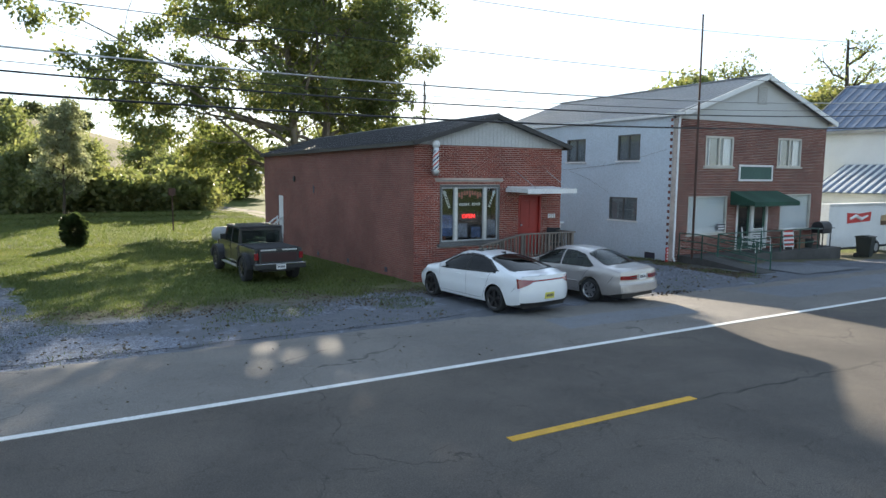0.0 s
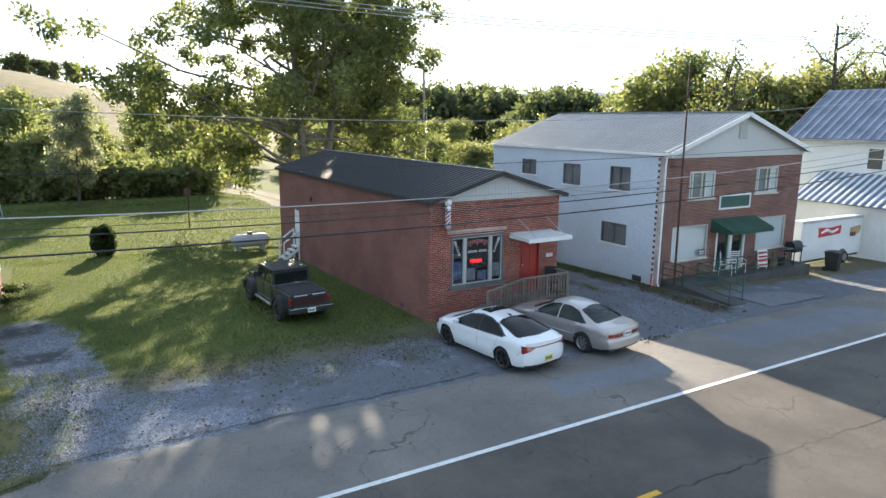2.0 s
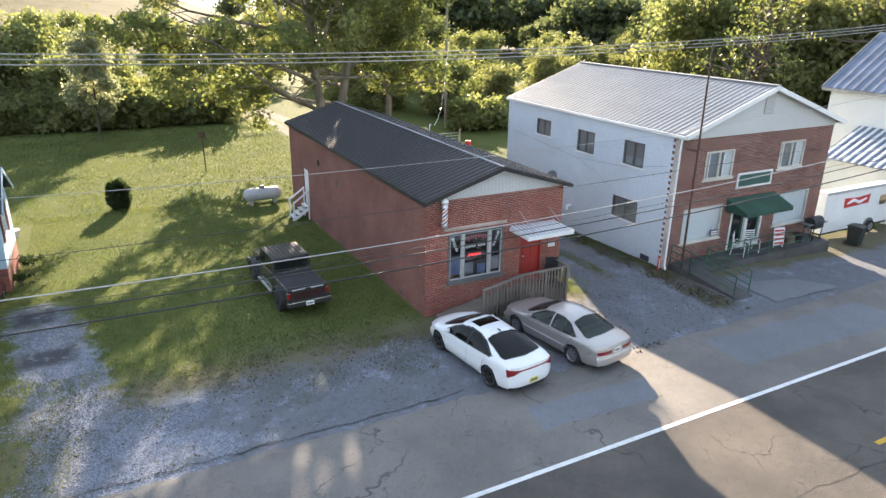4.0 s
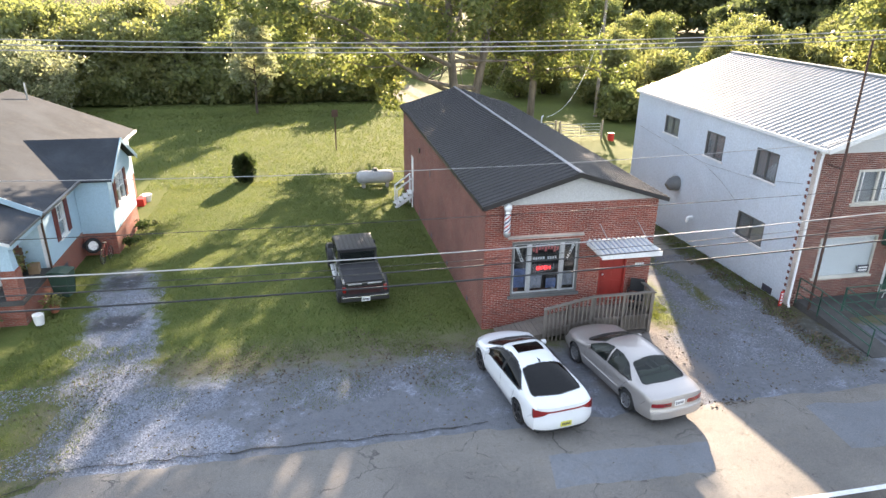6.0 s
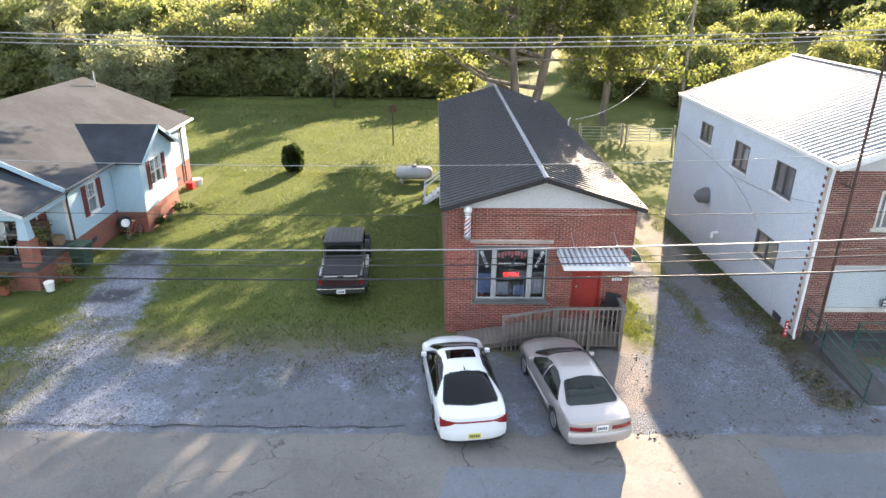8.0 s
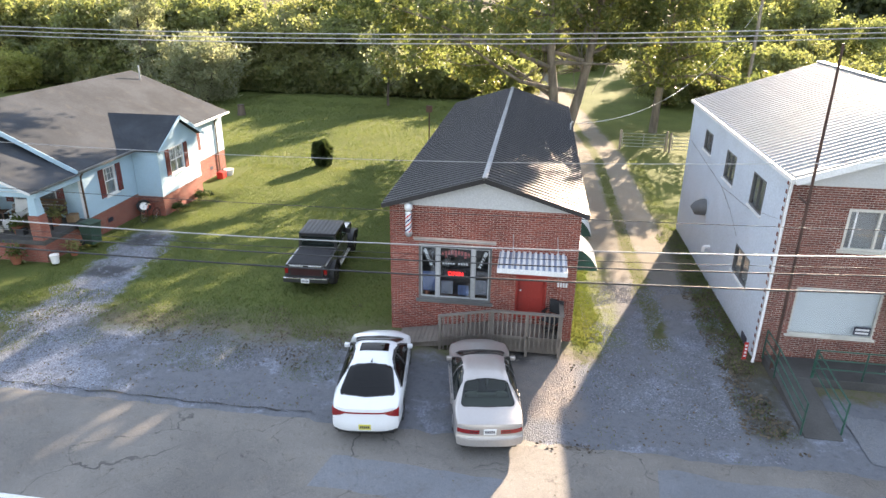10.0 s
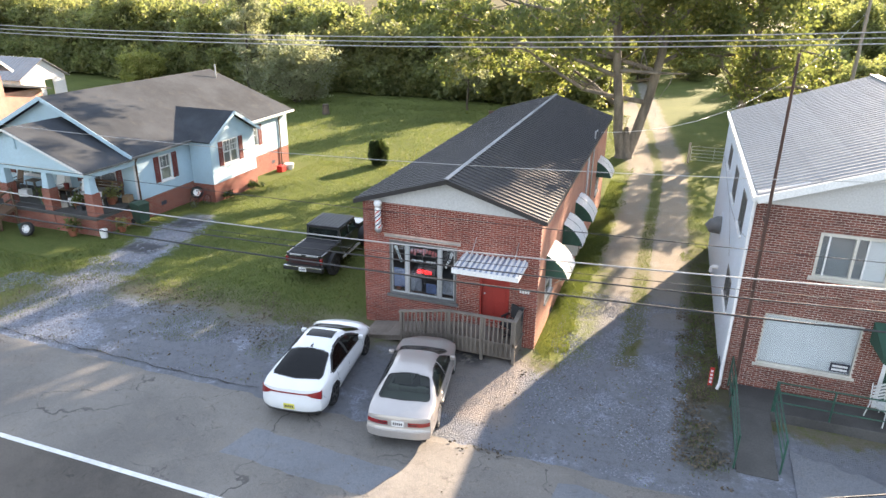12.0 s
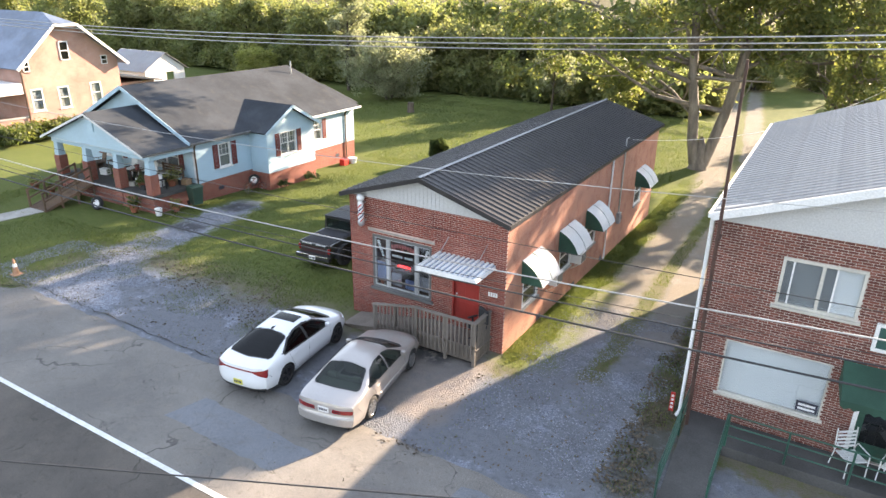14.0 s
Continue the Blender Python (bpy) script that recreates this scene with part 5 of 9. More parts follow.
def barn():
    h = thing("barn", "tall white barn with a blue-grey metal roof", "barn")
    x0, x1, xr, y0, y1, ze, zr = 41.8, 51.0, 46.4, 13.5, 25.6, 6.45, 9.62
    part("wall", Shape().wall("y", x0, 0.2, y0, y1, -0.8, ze, [(19.6, 20.6, 4.5, 5.85)]), WHITE_VINYL, h)
    part("wall", Shape().wall("y", x1, -0.2, y0, y1, -0.8, ze), WHITE_VINYL, h)
    sash_window(h, "y", x0, 1, 19.6, 20.6, 4.5, 5.85, WHITE_PAINT, DARK_GLASS, 1, 1, 0.06, behind=CURTAIN)
    for y in (y0, y1 - 0.2):
        part("gable_wall", Shape().prism([(x0 + 0.21, -0.8), (x1 - 0.21, -0.8), (x1 - 0.21, ze), (xr, zr - 0.15), (x0 + 0.21, ze)], y, y + 0.2), WHITE_VINYL, h)
    for ex in (x0 - 0.4, x1 + 0.4):
        ribbed_roof(h, (ex, y0 - 0.4, ze - 0.1), (ex, y1 + 0.4, ze - 0.1), (xr, y1 + 0.4, zr), (xr, y0 - 0.4, zr), 0.05, 0.6, 0.05, 0.035, BLUE_ROOF, "blue-grey metal roof slope")
        part("verge_trim", Shape().bar((ex, y1 + 0.42, ze - 0.14), (xr, y1 + 0.42, zr - 0.04), 0.04, 0.2), CONCRETE, h)
    part("fascia", Shape().box(x0 - 0.42, x0 - 0.39, y0 - 0.4, y1 + 0.4, ze - 0.3, ze - 0.13), CONCRETE, h)
    # lean-to beside it
    part("wall", Shape().wall("y", 38.7, 0.2, 16.2, 23.0, -0.8, 2.6), WHITE_VINYL, h, "white lean-to wall")
    part("wall", Shape().prism([(38.91, -0.8), (x0 - 0.02, -0.8), (x0 - 0.02, 4.1), (38.91, 2.6)], 22.8, 23.0), WHITE_VINYL, h)
    ribbed_roof(h, (38.3, 16.0, 2.62), (38.3, 23.3, 2.62), (x0 - 0.03, 23.3, 4.25), (x0 - 0.03, 16.0, 4.25), 0.04, 0.46, 0.21, 0.05, BLUE_ROOF, "grey lean-to roof with pale ribs", WHITE_VINYL)


barn()


# ---- overhead wires ----
def wire(a, b, sag, r, material, label):
    a, b = Vector(a), Vector(b)
    pts = [a.lerp(b, i / 40) - Vector((0, 0, sag * 4 * (i / 40) * (1 - i / 40))) for i in range(41)]
    return solo("overhead_wire", Shape().tube(pts, r, 6, False), material, label, "wire", group="overhead wires", smooth=60)


def span(z0, c, xc, r, material, label):
    """A wire along the roadside that hangs lowest at xc."""
    wire((xc - 48, 12.8, z0 + 2304 * c), (xc + 48, 12.8, z0 + 2304 * c), 2304 * c, r, material, label)


span(5.37, 0.0018, 5, 0.016, BARE_CABLE, "pale overhead cable above the roadside")
span(5.00, 0.0016, 5, 0.016, CABLE, "black overhead cable above the roadside")
span(5.15, 0.0017, 5, 0.007, CABLE, "thin black overhead wire above the roadside")
span(4.66, 0.0014, 5, 0.021, CABLE, "thick black overhead cable above the roadside")
for z in (9.87, 9.78, 9.69):
    span(z, 0.0018, 6, 0.011, BARE_CABLE, "bare grey power line above the roadside")
span(6.20, 0.0009, 6, 0.008, CABLE, "thin black overhead wire above the roadside")
span(7.30, 0.0022, 6, 0.008, BARE_CABLE, "thin pale overhead wire above the roadside")


# ---- plants ----
def leaf_mesh(name, centres, size, seed, flat=0.0, long=1.5):
    """One four-cornered leaf or tuft at each centre, turned at random."""
    r = np.random.default_rng(seed)
    n = len(centres)
    u = r.normal(size=(n, 3))
    u[:, 2] *= 1 - flat
    u /= np.linalg.norm(u, axis=1, keepdims=True)
    w = r.normal(size=(n, 3))
    v = np.cross(u, w)
    v /= np.linalg.norm(v, axis=1, keepdims=True)
    s = size * r.uniform(0.6, 1.4, size=(n, 1))
    u, v = u * s * long * 0.5, v * s * 0.5
    verts = np.stack([centres - u, centres + v * 0.9 + u * 0.1, centres + u, centres - v * 0.9 + u * 0.1], 1).reshape(-1, 3)
    me = bpy.data.meshes.new(name)
    me.vertices.add(4 * n)
    me.vertices.foreach_set("co", verts.astype(np.float32).ravel())
    me.loops.add(4 * n)
    me.loops.foreach_set("vertex_index", np.arange(4 * n, dtype=np.int32))
    me.polygons.add(n)
    me.polygons.foreach_set("loop_start", np.arange(0, 4 * n, 4, dtype=np.int32))
    me.update(calc_edges=True)
    return me


def limb(s, r, a, way, length, rad, bend, up, n=5):
    """A bent, tapering limb. Returns the points along it."""
    pts, rads = [Vector(a)], [rad]
    d = Vector(way).normalized()
    for i in range(n):
        d = (d + Vector((r.gauss(0, bend), r.gauss(0, bend), r.gauss(0, bend) + up))).normalized()
        pts.append(pts[-1] + d * length / n)
        rads.append(rad * (1 - 0.75 * (i + 1) / n))
    s.tube(pts, rads, 7 if rad > 0.1 else 5, False)
    return pts, rads, d


def grow(seed, height, rad, stems, limbs, twigs, spread, clump, per, low=0.25, lean=0.1, droop=0.0, sub=3, bias=0.0, thick=0.5, twig=0.012, fork=None):
    """The wood of a tree and the places of its leaves."""
    r, s = random.Random(seed), Shape()
    q = np.random.default_rng(seed)
    ends = []
    foot = 0.5 if fork is None else 0.3
    if fork is not None:      # root flare and the bole below the fork
        s.tube([(0, 0, -0.4), (0, 0, 0.1), (0, 0, 0.6), (0, 0, 1.3), (0, 0, 2.2)], [rad * 2.0, rad * 1.6, rad * 1.35, rad * 1.15, rad * 0.3], 12, False)
    for k in range(stems):
        ang = 2 * math.pi * k / max(1, stems) + r.uniform(0, 1)
        if fork is not None:
            ang = math.radians(fork) + math.pi * k
        w = Vector((math.cos(ang) * lean * (stems > 1), math.sin(ang) * lean * (stems > 1), 1))
        pts, rads, _ = limb(s, r, (math.cos(ang) * rad * foot * (stems > 1), math.sin(ang) * rad * foot * (stems > 1), -0.3), w, height * r.uniform(0.78, 0.95), rad, 0.06, 0.05, 9)
        for j in range(limbs):
            t = low + (1 - low) * (j + r.random()) / limbs
            i = min(len(pts) - 2, int(t * (len(pts) - 1)))
            f = t * (len(pts) - 1) - i
            base = pts[i].lerp(pts[i + 1], f)
            a = j * 2.4 + r.uniform(-0.5, 0.5)
            reach = spread * (1.0 - 0.55 * abs(t - 0.45) / 0.55) * r.uniform(0.75, 1.15) * (1 - bias * math.cos(a + 0.35))
            bare = fork is not None and base.z < 5.2 and math.cos(a + 0.35) > -0.35      # limbs long lost towards the lane and the shop
            wood = Shape() if bare else s
            p2, r2, d2 = limb(wood, r, base, (math.cos(a), math.sin(a), 0.25 + 0.6 * t - droop * (1 - t)), reach, rads[i] * thick, 0.16 + 0.2 * (thick - 0.5), 0.04 - droop * 0.12, 5)
            for m in range(twigs):
                i2 = min(4, 1 + int(4 * (m + r.random()) / twigs))
                dd = Vector((r.gauss(0, 1), r.gauss(0, 1), r.gauss(0.25 - droop, 0.6)))
                p3, r3, d3 = limb(wood, r, p2[i2], dd + d2 * 0.8, reach * r.uniform(0.25, 0.5), max(twig, r2[i2] * thick), 0.2, 0.0, 3)
                for e in range(sub + (1 if fork is not None and t < 0.5 else 0)):
                    tip = p3[-1] + Vector((r.gauss(0, 1), r.gauss(0, 1), r.gauss(0, 0.8))) * clump * 0.8
                    if not bare:
                        ends.append(tip)
            if not bare:
                ends.append(p2[-1])
        ends.append(pts[-1])
    ends = np.array([tuple(e) for e in ends])
    c = np.repeat(ends, per, axis=0)
    c = c + q.normal(size=c.shape) * clump * np.array([0.55, 0.55, 0.42])
    return s, c


# openings in the crowns through which the sun reaches the ground: a stretch on the ground and half its width
GAPS = ((4.0, 15.2, 5.2, 16.4, 0.25), (2.9, 11.8, 3.3, 13.0, 0.13), (4.1, 11.2, 4.7, 13.3, 0.15), (2.6, 10.6, 2.8, 11.6, 0.12),
        (1.8, 13.2, 2.8, 13.9, 0.22), (-3.0, 17.3, -2.5, 18.8, 0.34), (-2.15, 13.9, -1.9, 15.7, 0.34), (-0.6, 26.6, 0.5, 28.7, 0.5), (-1.1, 33.0, 0.6, 37.0, 0.6), (1.2, 25.9, 2.9, 28.6, 0.4), (-2.6, 30.0, -1.8, 32.0, 0.5), (16.3, 19.5, 16.5, 26.5, 0.6), (18.6, 24.0, 19.0, 30.0, 0.6), (17.0, 33.0, 17.6, 35.0, 0.5))


def open_crown(c, m):
    """Takes out the leaves that stand in the sun's way to the openings."""
    q = c @ np.array(m.to_3x3()).T + np.array(m.translation)
    k = q[:, 2] / sun_way.z
    g = q[:, :2] - k[:, None] * np.array((sun_way.x, sun_way.y))
    keep = np.ones(len(c), bool)
    for x0, y0, x1, y1, r in GAPS:
        a, d = np.array((x0, y0)), np.array((x1 - x0, y1 - y0))
        t = np.clip(((g - a) @ d) / (d @ d), 0, 1)
        keep &= np.linalg.norm(g - a - t[:, None] * d, axis=1) > r
    return c[keep]


def tree(name, label, category, m, seed, leaf, leaf_size, bark=None, group="", gaps=False, lifted=(), **how):
    s, c = grow(seed, **how)
    for x0, x1, y0, y1, z in lifted:      # no leaves hang below this height over a stretch of the plan
        q = c @ np.array(m.to_3x3()).T + np.array(m.translation)
        c = c[~((q[:, 0] > x0) & (q[:, 0] < x1) & (q[:, 1] > y0) & (q[:, 1] < y1) & (q[:, 2] < z))]
    if gaps:
        c = open_crown(c, m)
    t = thing(name, label, category, m, group)
    part("trunk", s, bark or BARK, t, smooth=70)
    c = c[c[:, 2] > 0.25]
    crown = new("crown", leaf_mesh("crown", c, leaf_size, seed + 1))
    crown.data.materials.append(leaf)
    crown.parent = t
    return t


def at(x, y, rz=0, s=1.0, dz=0.0):
    return pose(x, y, gz(x, y) + dz, 0, 0, rz) @ Matrix.Scale(s, 4)


# the great tree behind the shop, and its neighbour
tree("maple_tree", "great spreading broadleaf tree with leaves turning yellow", "tree", at(15.8, 49.0, 20), 11, LEAF_BIG, 0.20, PALE_BARK, height=25, rad=0.40, stems=2, fork=-12, gaps=True, lifted=((13.2, 25, 36, 62, 6.2), (14.0, 18.6, 36, 49.5, 7.4)), limbs=26, twigs=6, spread=10.6, clump=0.76, per=124, low=0.15, lean=0.19, droop=0.26, sub=2, bias=0.36)
tree("maple_tree", "tall broadleaf tree beside the lane", "tree", at(23.6, 55.6, 80), 12, LEAF_BIG, 0.20, PALE_BARK, gaps=True, lifted=((14, 22.6, 44, 66, 7.0), (14, 30, 44, 66, 3.4)), height=19, rad=0.36, stems=1, limbs=24, twigs=6, spread=6.6, clump=0.75, per=64, low=0.2, droop=0.3, sub=3)
# fruit trees on the lawn
tree("fruit_tree", "small slender tree on the lawn", "tree", at(-0.3, 62.2, 10), 21, LEAF_PALE, 0.17, height=9.5, rad=0.13, stems=1, limbs=14, twigs=5, spread=2.6, clump=0.5, per=42, low=0.25)
tree("fruit_tree", "round pale-leaved tree on the lawn", "tree", at(-18.7, 61.0), 22, LEAF_PALE, 0.16, height=6.6, rad=0.16, stems=2, limbs=13, twigs=6, spread=3.8, clump=0.6, per=36, low=0.12, lean=0.25)
tree("fruit_tree", "tall slim pale-leaved tree on the lawn", "tree", at(-26.5, 64.0), 23, LEAF_PALE, 0.18, height=13, rad=0.2, stems=1, limbs=16, twigs=5, spread=2.6, clump=0.55, per=42, low=0.12)
tree("round_bush", "round yellow-green bush on the lawn", "bush", at(-42.3, 64.5), 24, LEAF_LIME, 0.16, height=3.5, rad=0.10, stems=4, limbs=11, twigs=5, spread=2.3, clump=0.5, per=40, low=0.03, lean=0.55)


def dense_bush(name, label, m, w, h, n, leaf, size, seed):
    """A clipped, dense bush, leafy down to the ground."""
    t = thing(name, label, "bush", m)
    r = np.random.default_rng(seed)
    d = r.normal(size=(n, 3))
    d /= np.linalg.norm(d, axis=1, keepdims=True)
    d *= (r.uniform(0.1, 1.0, n) ** 0.4)[:, None]
    d += 0.10 * np.sin(d[:, [1, 2, 0]] * 7)
    c = np.stack([d[:, 0] * w / 2, d[:, 1] * w / 2, h * (0.5 + 0.5 * np.sign(d[:, 2]) * np.abs(d[:, 2]) ** 0.7)], 1)
    part("stem", Shape().tube([(0, 0, -0.2), (0, 0, h * 0.8)], [0.08, 0.02], 7), BARK, t)
    ob = new("crown", leaf_mesh("crown", c, size, seed))
    ob.data.materials.append(leaf)
    ob.parent = t


dense_bush("cedar_bush", "dense dark green bush on the lawn", at(0.2, 40.2), 1.25, 1.75, 8000, LEAF_CEDAR, 0.12, 25)

# the wood behind the lawn: five trees, then copies
KINDS = []
for k, (leaf, h, sp) in enumerate(((LEAF_WOOD, 10, 4.4), (LEAF_YELLOW, 9.0, 4.2), (LEAF_WOOD, 8.0, 4.6), (LEAF_WOOD, 11.0, 4.0), (LEAF_YELLOW, 7.0, 3.8))):
    KINDS.append(dict(seed=40 + k, leaf=leaf, leaf_size=0.27, height=h, rad=0.16, stems=2, limbs=11, twigs=5, spread=sp, clump=0.8, per=36, low=0.06, lean=0.2, droop=0.1))
for k, h in enumerate((10, 11.5)):      # farther off: broader tufts
    KINDS.append(dict(seed=50 + k, leaf=LEAF_DARKER, leaf_size=0.55, height=h, rad=0.16, stems=2, limbs=10, twigs=4, spread=4.6, clump=0.9, per=12, low=0.06, lean=0.2, droop=0.1))
r = random.Random(5)
spots = []
for x in range(-80, 13, 4):
    spots.append((x + r.uniform(-1.2, 1.2), 71.5 + r.uniform(-1.5, 2.0) - 0.04 * x, r.choice((0, 1, 2, 4)), r.uniform(0.85, 1.05) * (1 if x < -5 else 0.75 if x < 4 else 0.5)))
    if x < -3:
        spots.append((x + r.uniform(-2, 2), 78 + r.uniform(-2, 3), r.choice((0, 1, 3)), r.uniform(0.85, 1.0)))
for x in range(-110, 30, 8):
    spots.append((x + r.uniform(-3, 3), (92 if x < -9 else 103) + r.uniform(-4, 6), r.choice((0, 3)), r.uniform(0.75, 0.9)))
for x in range(34, 120, 6):
    spots.append((x + r.uniform(-2, 2), 60 + r.uniform(-4, 8) + 0.1 * x, r.choice((1, 2, 4, 1)), r.uniform(0.75, 1.0) * (0.85 if x < 72 else 1.35)))
for x in range(44, 140, 8):
    spots.append((x + r.uniform(-3, 3), 84 + r.uniform(-5, 12), r.choice((0, 1, 3)), r.uniform(0.8, 1.1) * (0.78 if x < 86 else 1.1)))
for x in range(-140, -60, 9):
    spots.append((x, 66 + r.uniform(-5, 14), r.choice((0, 1, 3)), r.uniform(0.9, 1.1)))
for x, y in ((27, 70), (31, 73), (35, 68), (39, 72), (33, 79), (27, 80), (42, 78), (33, 86), (20, 96), (29, 96), (10, 84), (14, 92)):
    spots.append((x, y, r.choice((0, 1, 2, 4)), r.uniform(0.6, 0.78)))
for x, y, k, sc in ((36, 90, 0, 1.1), (40, 98, 3, 1.1), (44, 106, 0, 1.2), (49, 103, 3, 1.05), (66, 58, 3, 1.5), (69, 55, 0, 1.35), (70, 49, 1, 1.4), (74, 50, 4, 1.7), (75, 45, 1, 1.45), (78, 46, 2, 1.5), (77, 40, 4, 1.8), (81, 41, 1, 1.4), (82, 36, 1, 1.5), (64, 52, 2, 1.0)):
    spots.append((x, y, k, sc))
for i in range(10):      # a dark clump beyond the hedge
    spots.append((84 + 2.6 * i + r.uniform(-1, 1), 119 - 2.0 * i + r.uniform(-3, 3), 5 + i % 2, r.uniform(1.2, 1.55)))
for i in range(30):      # along the crest of the hill
    spots.append((-215 + 7.5 * i + r.uniform(-2, 2), 345 + r.uniform(-10, 20), 5 + i % 2, r.uniform(0.6, 1.0)))
for i in range(34):      # trees on the far hill and along the far fields
    x = -130 + i * 14 + r.uniform(-5, 5)
    spots.append((x * 1.2, (330 if x < 10 else 240) + r.uniform(-12, 40) + max(0, x) * 0.15, r.choice((5, 6)), r.uniform(0.7, 1.1) if x < 10 else r.uniform(0.9, 1.5)))
for i in range(24):
    x = 66 + i * 5.5 + r.uniform(-2, 2)
    spots.append((x, 150 + r.uniform(-10, 25), r.choice((5, 6)), r.uniform(1.3, 1.8)))
first = {}
for x, y, k, sc in spots:
    m = at(x, y, r.uniform(0, 360), sc if k in first else 1.0)
    if k in first:
        copy_thing(first[k], m)
    else:
        first[k] = tree("wood_tree", "leafy tree in the wood, sunlit from behind" if k in (0, 2, 3, 5, 6) else "yellow-green leafy tree in the wood", "tree", m, group="trees of the wood", **KINDS[k])

# thicket at the foot of the wood
shrub = None
for i in range(64):
    x = -80 + i * 1.5 + r.uniform(-0.6, 0.6)
    y = 68.5 - 0.04 * x + r.uniform(-0.8, 1.2)
    if i > 60:
        x, y = 30 + (i - 60) * 3, 57
    m = at(x, y, r.uniform(0, 360), r.uniform(0.7, 1.3) if shrub else 1.0)
    if shrub:
        copy_thing(shrub, m)
    else:
        shrub = tree("shrub", "dark green shrub at the edge of the wood", "bush", m, 60, LEAF_WOOD, 0.26, group="shrubs at the wood's edge", height=3.0, rad=0.05, stems=4, limbs=6, twigs=4, spread=1.6, clump=0.55, per=22, low=0.05, lean=0.5)


# ---- cars ----
def table(rows, y):
    for (a, p), (b, q) in zip(rows, rows[1:]):
        if y <= b:
            t = min(1, max(0, (y - a) / (b - a)))
            return p + (q - p) * t
    return rows[-1][1]


def soft_table(rows, y, w=0.05):
    return sum(table(rows, y + d) for d in (-w, 0, w)) / 3


def turned(profile, n=28):
    """A ring of revolution about the x axis from (x, radius) points."""
    rows = [[(x, r * math.cos(2 * math.pi * k / n), r * math.sin(2 * math.pi * k / n)) for k in range(n)] for x, r in profile]
    return Shape().grid(rows, True)


def car_wheel(parent, x, y, r, w, rim_mat, spokes, side, rim_share=0.68):
    """A wheel with its tyre and spoked rim, its outside towards side."""
    m = Matrix.Translation((x, y, r)) @ Matrix.Scale(side, 4, (1, 0, 0))

    def placed(s):
        s.v = [tuple(m @ Vector(p)) for p in s.v]
        return s

    ri = r * rim_share
    hub = part("wheel", placed(turned([(-w / 2 + 0.01, 0.02), (-w / 2 + 0.01, ri * 0.96), (w / 2 - 0.07, ri * 0.96), (w / 2 - 0.07, 0.001)])), DARK_METAL, parent)
    part("tyre", placed(turned([(-w / 2, ri), (-w / 2 + 0.01, r * 0.93), (-w / 2 + 0.045, r), (w / 2 - 0.045, r), (w / 2 - 0.01, r * 0.93), (w / 2, r * 0.86), (w / 2 - 0.012, ri)])), RUBBER, hub, smooth=40)
    s = turned([(w / 2 - 0.012, ri), (w / 2 - 0.004, ri * 0.99), (w / 2 - 0.02, ri * 0.9), (w / 2 - 0.06, ri * 0.88)])
    for k in range(spokes):
        a = 2 * math.pi * k / spokes + 0.3
        for da in (-0.13, 0.13):
            c, d = Vector((w / 2 - 0.03, math.cos(a) * ri * 0.16, math.sin(a) * ri * 0.16)), Vector((w / 2 - 0.022, math.cos(a + da) * ri * 0.93, math.sin(a + da) * ri * 0.93))
            s.bar(c, d, 0.04, 0.03, (1, 0, 0))
    s.tube([(w / 2 - 0.06, 0, 0), (w / 2 - 0.012, 0, 0)], ri * 0.2, 12)
    part("rim", placed(s), rim_mat, hub, smooth=35)
    return hub


def seat(s, x, y, w, back=True):
    s.box(x - w / 2, x + w / 2, y, y + 0.5, 0.35, 0.58)
    if back:
        s.add([(x - w / 2, y, 0.5), (x + w / 2, y, 0.5), (x + w / 2, y + 0.14, 0.5), (x - w / 2, y + 0.14, 0.5), (x - w / 2 + 0.04, y - 0.16, 1.05), (x + w / 2 - 0.04, y - 0.16, 1.05), (x + w / 2 - 0.04, y - 0.06, 1.05), (x - w / 2 + 0.04, y - 0.06, 1.05)], [(0, 3, 2, 1), (4, 5, 6, 7), (0, 1, 5, 4), (1, 2, 6, 5), (2, 3, 7, 6), (3, 0, 4, 7)])
    return s


def within(poly, u, v):
    """Whether the point (u, v) lies inside the polygon."""
    odd = False
    for (a, b), (c, d) in zip(poly, poly[1:] + poly[:1]):
        if (b > v) != (d > v) and u < a + (c - a) * (v - b) / (d - b):
            odd = not odd
    return odd


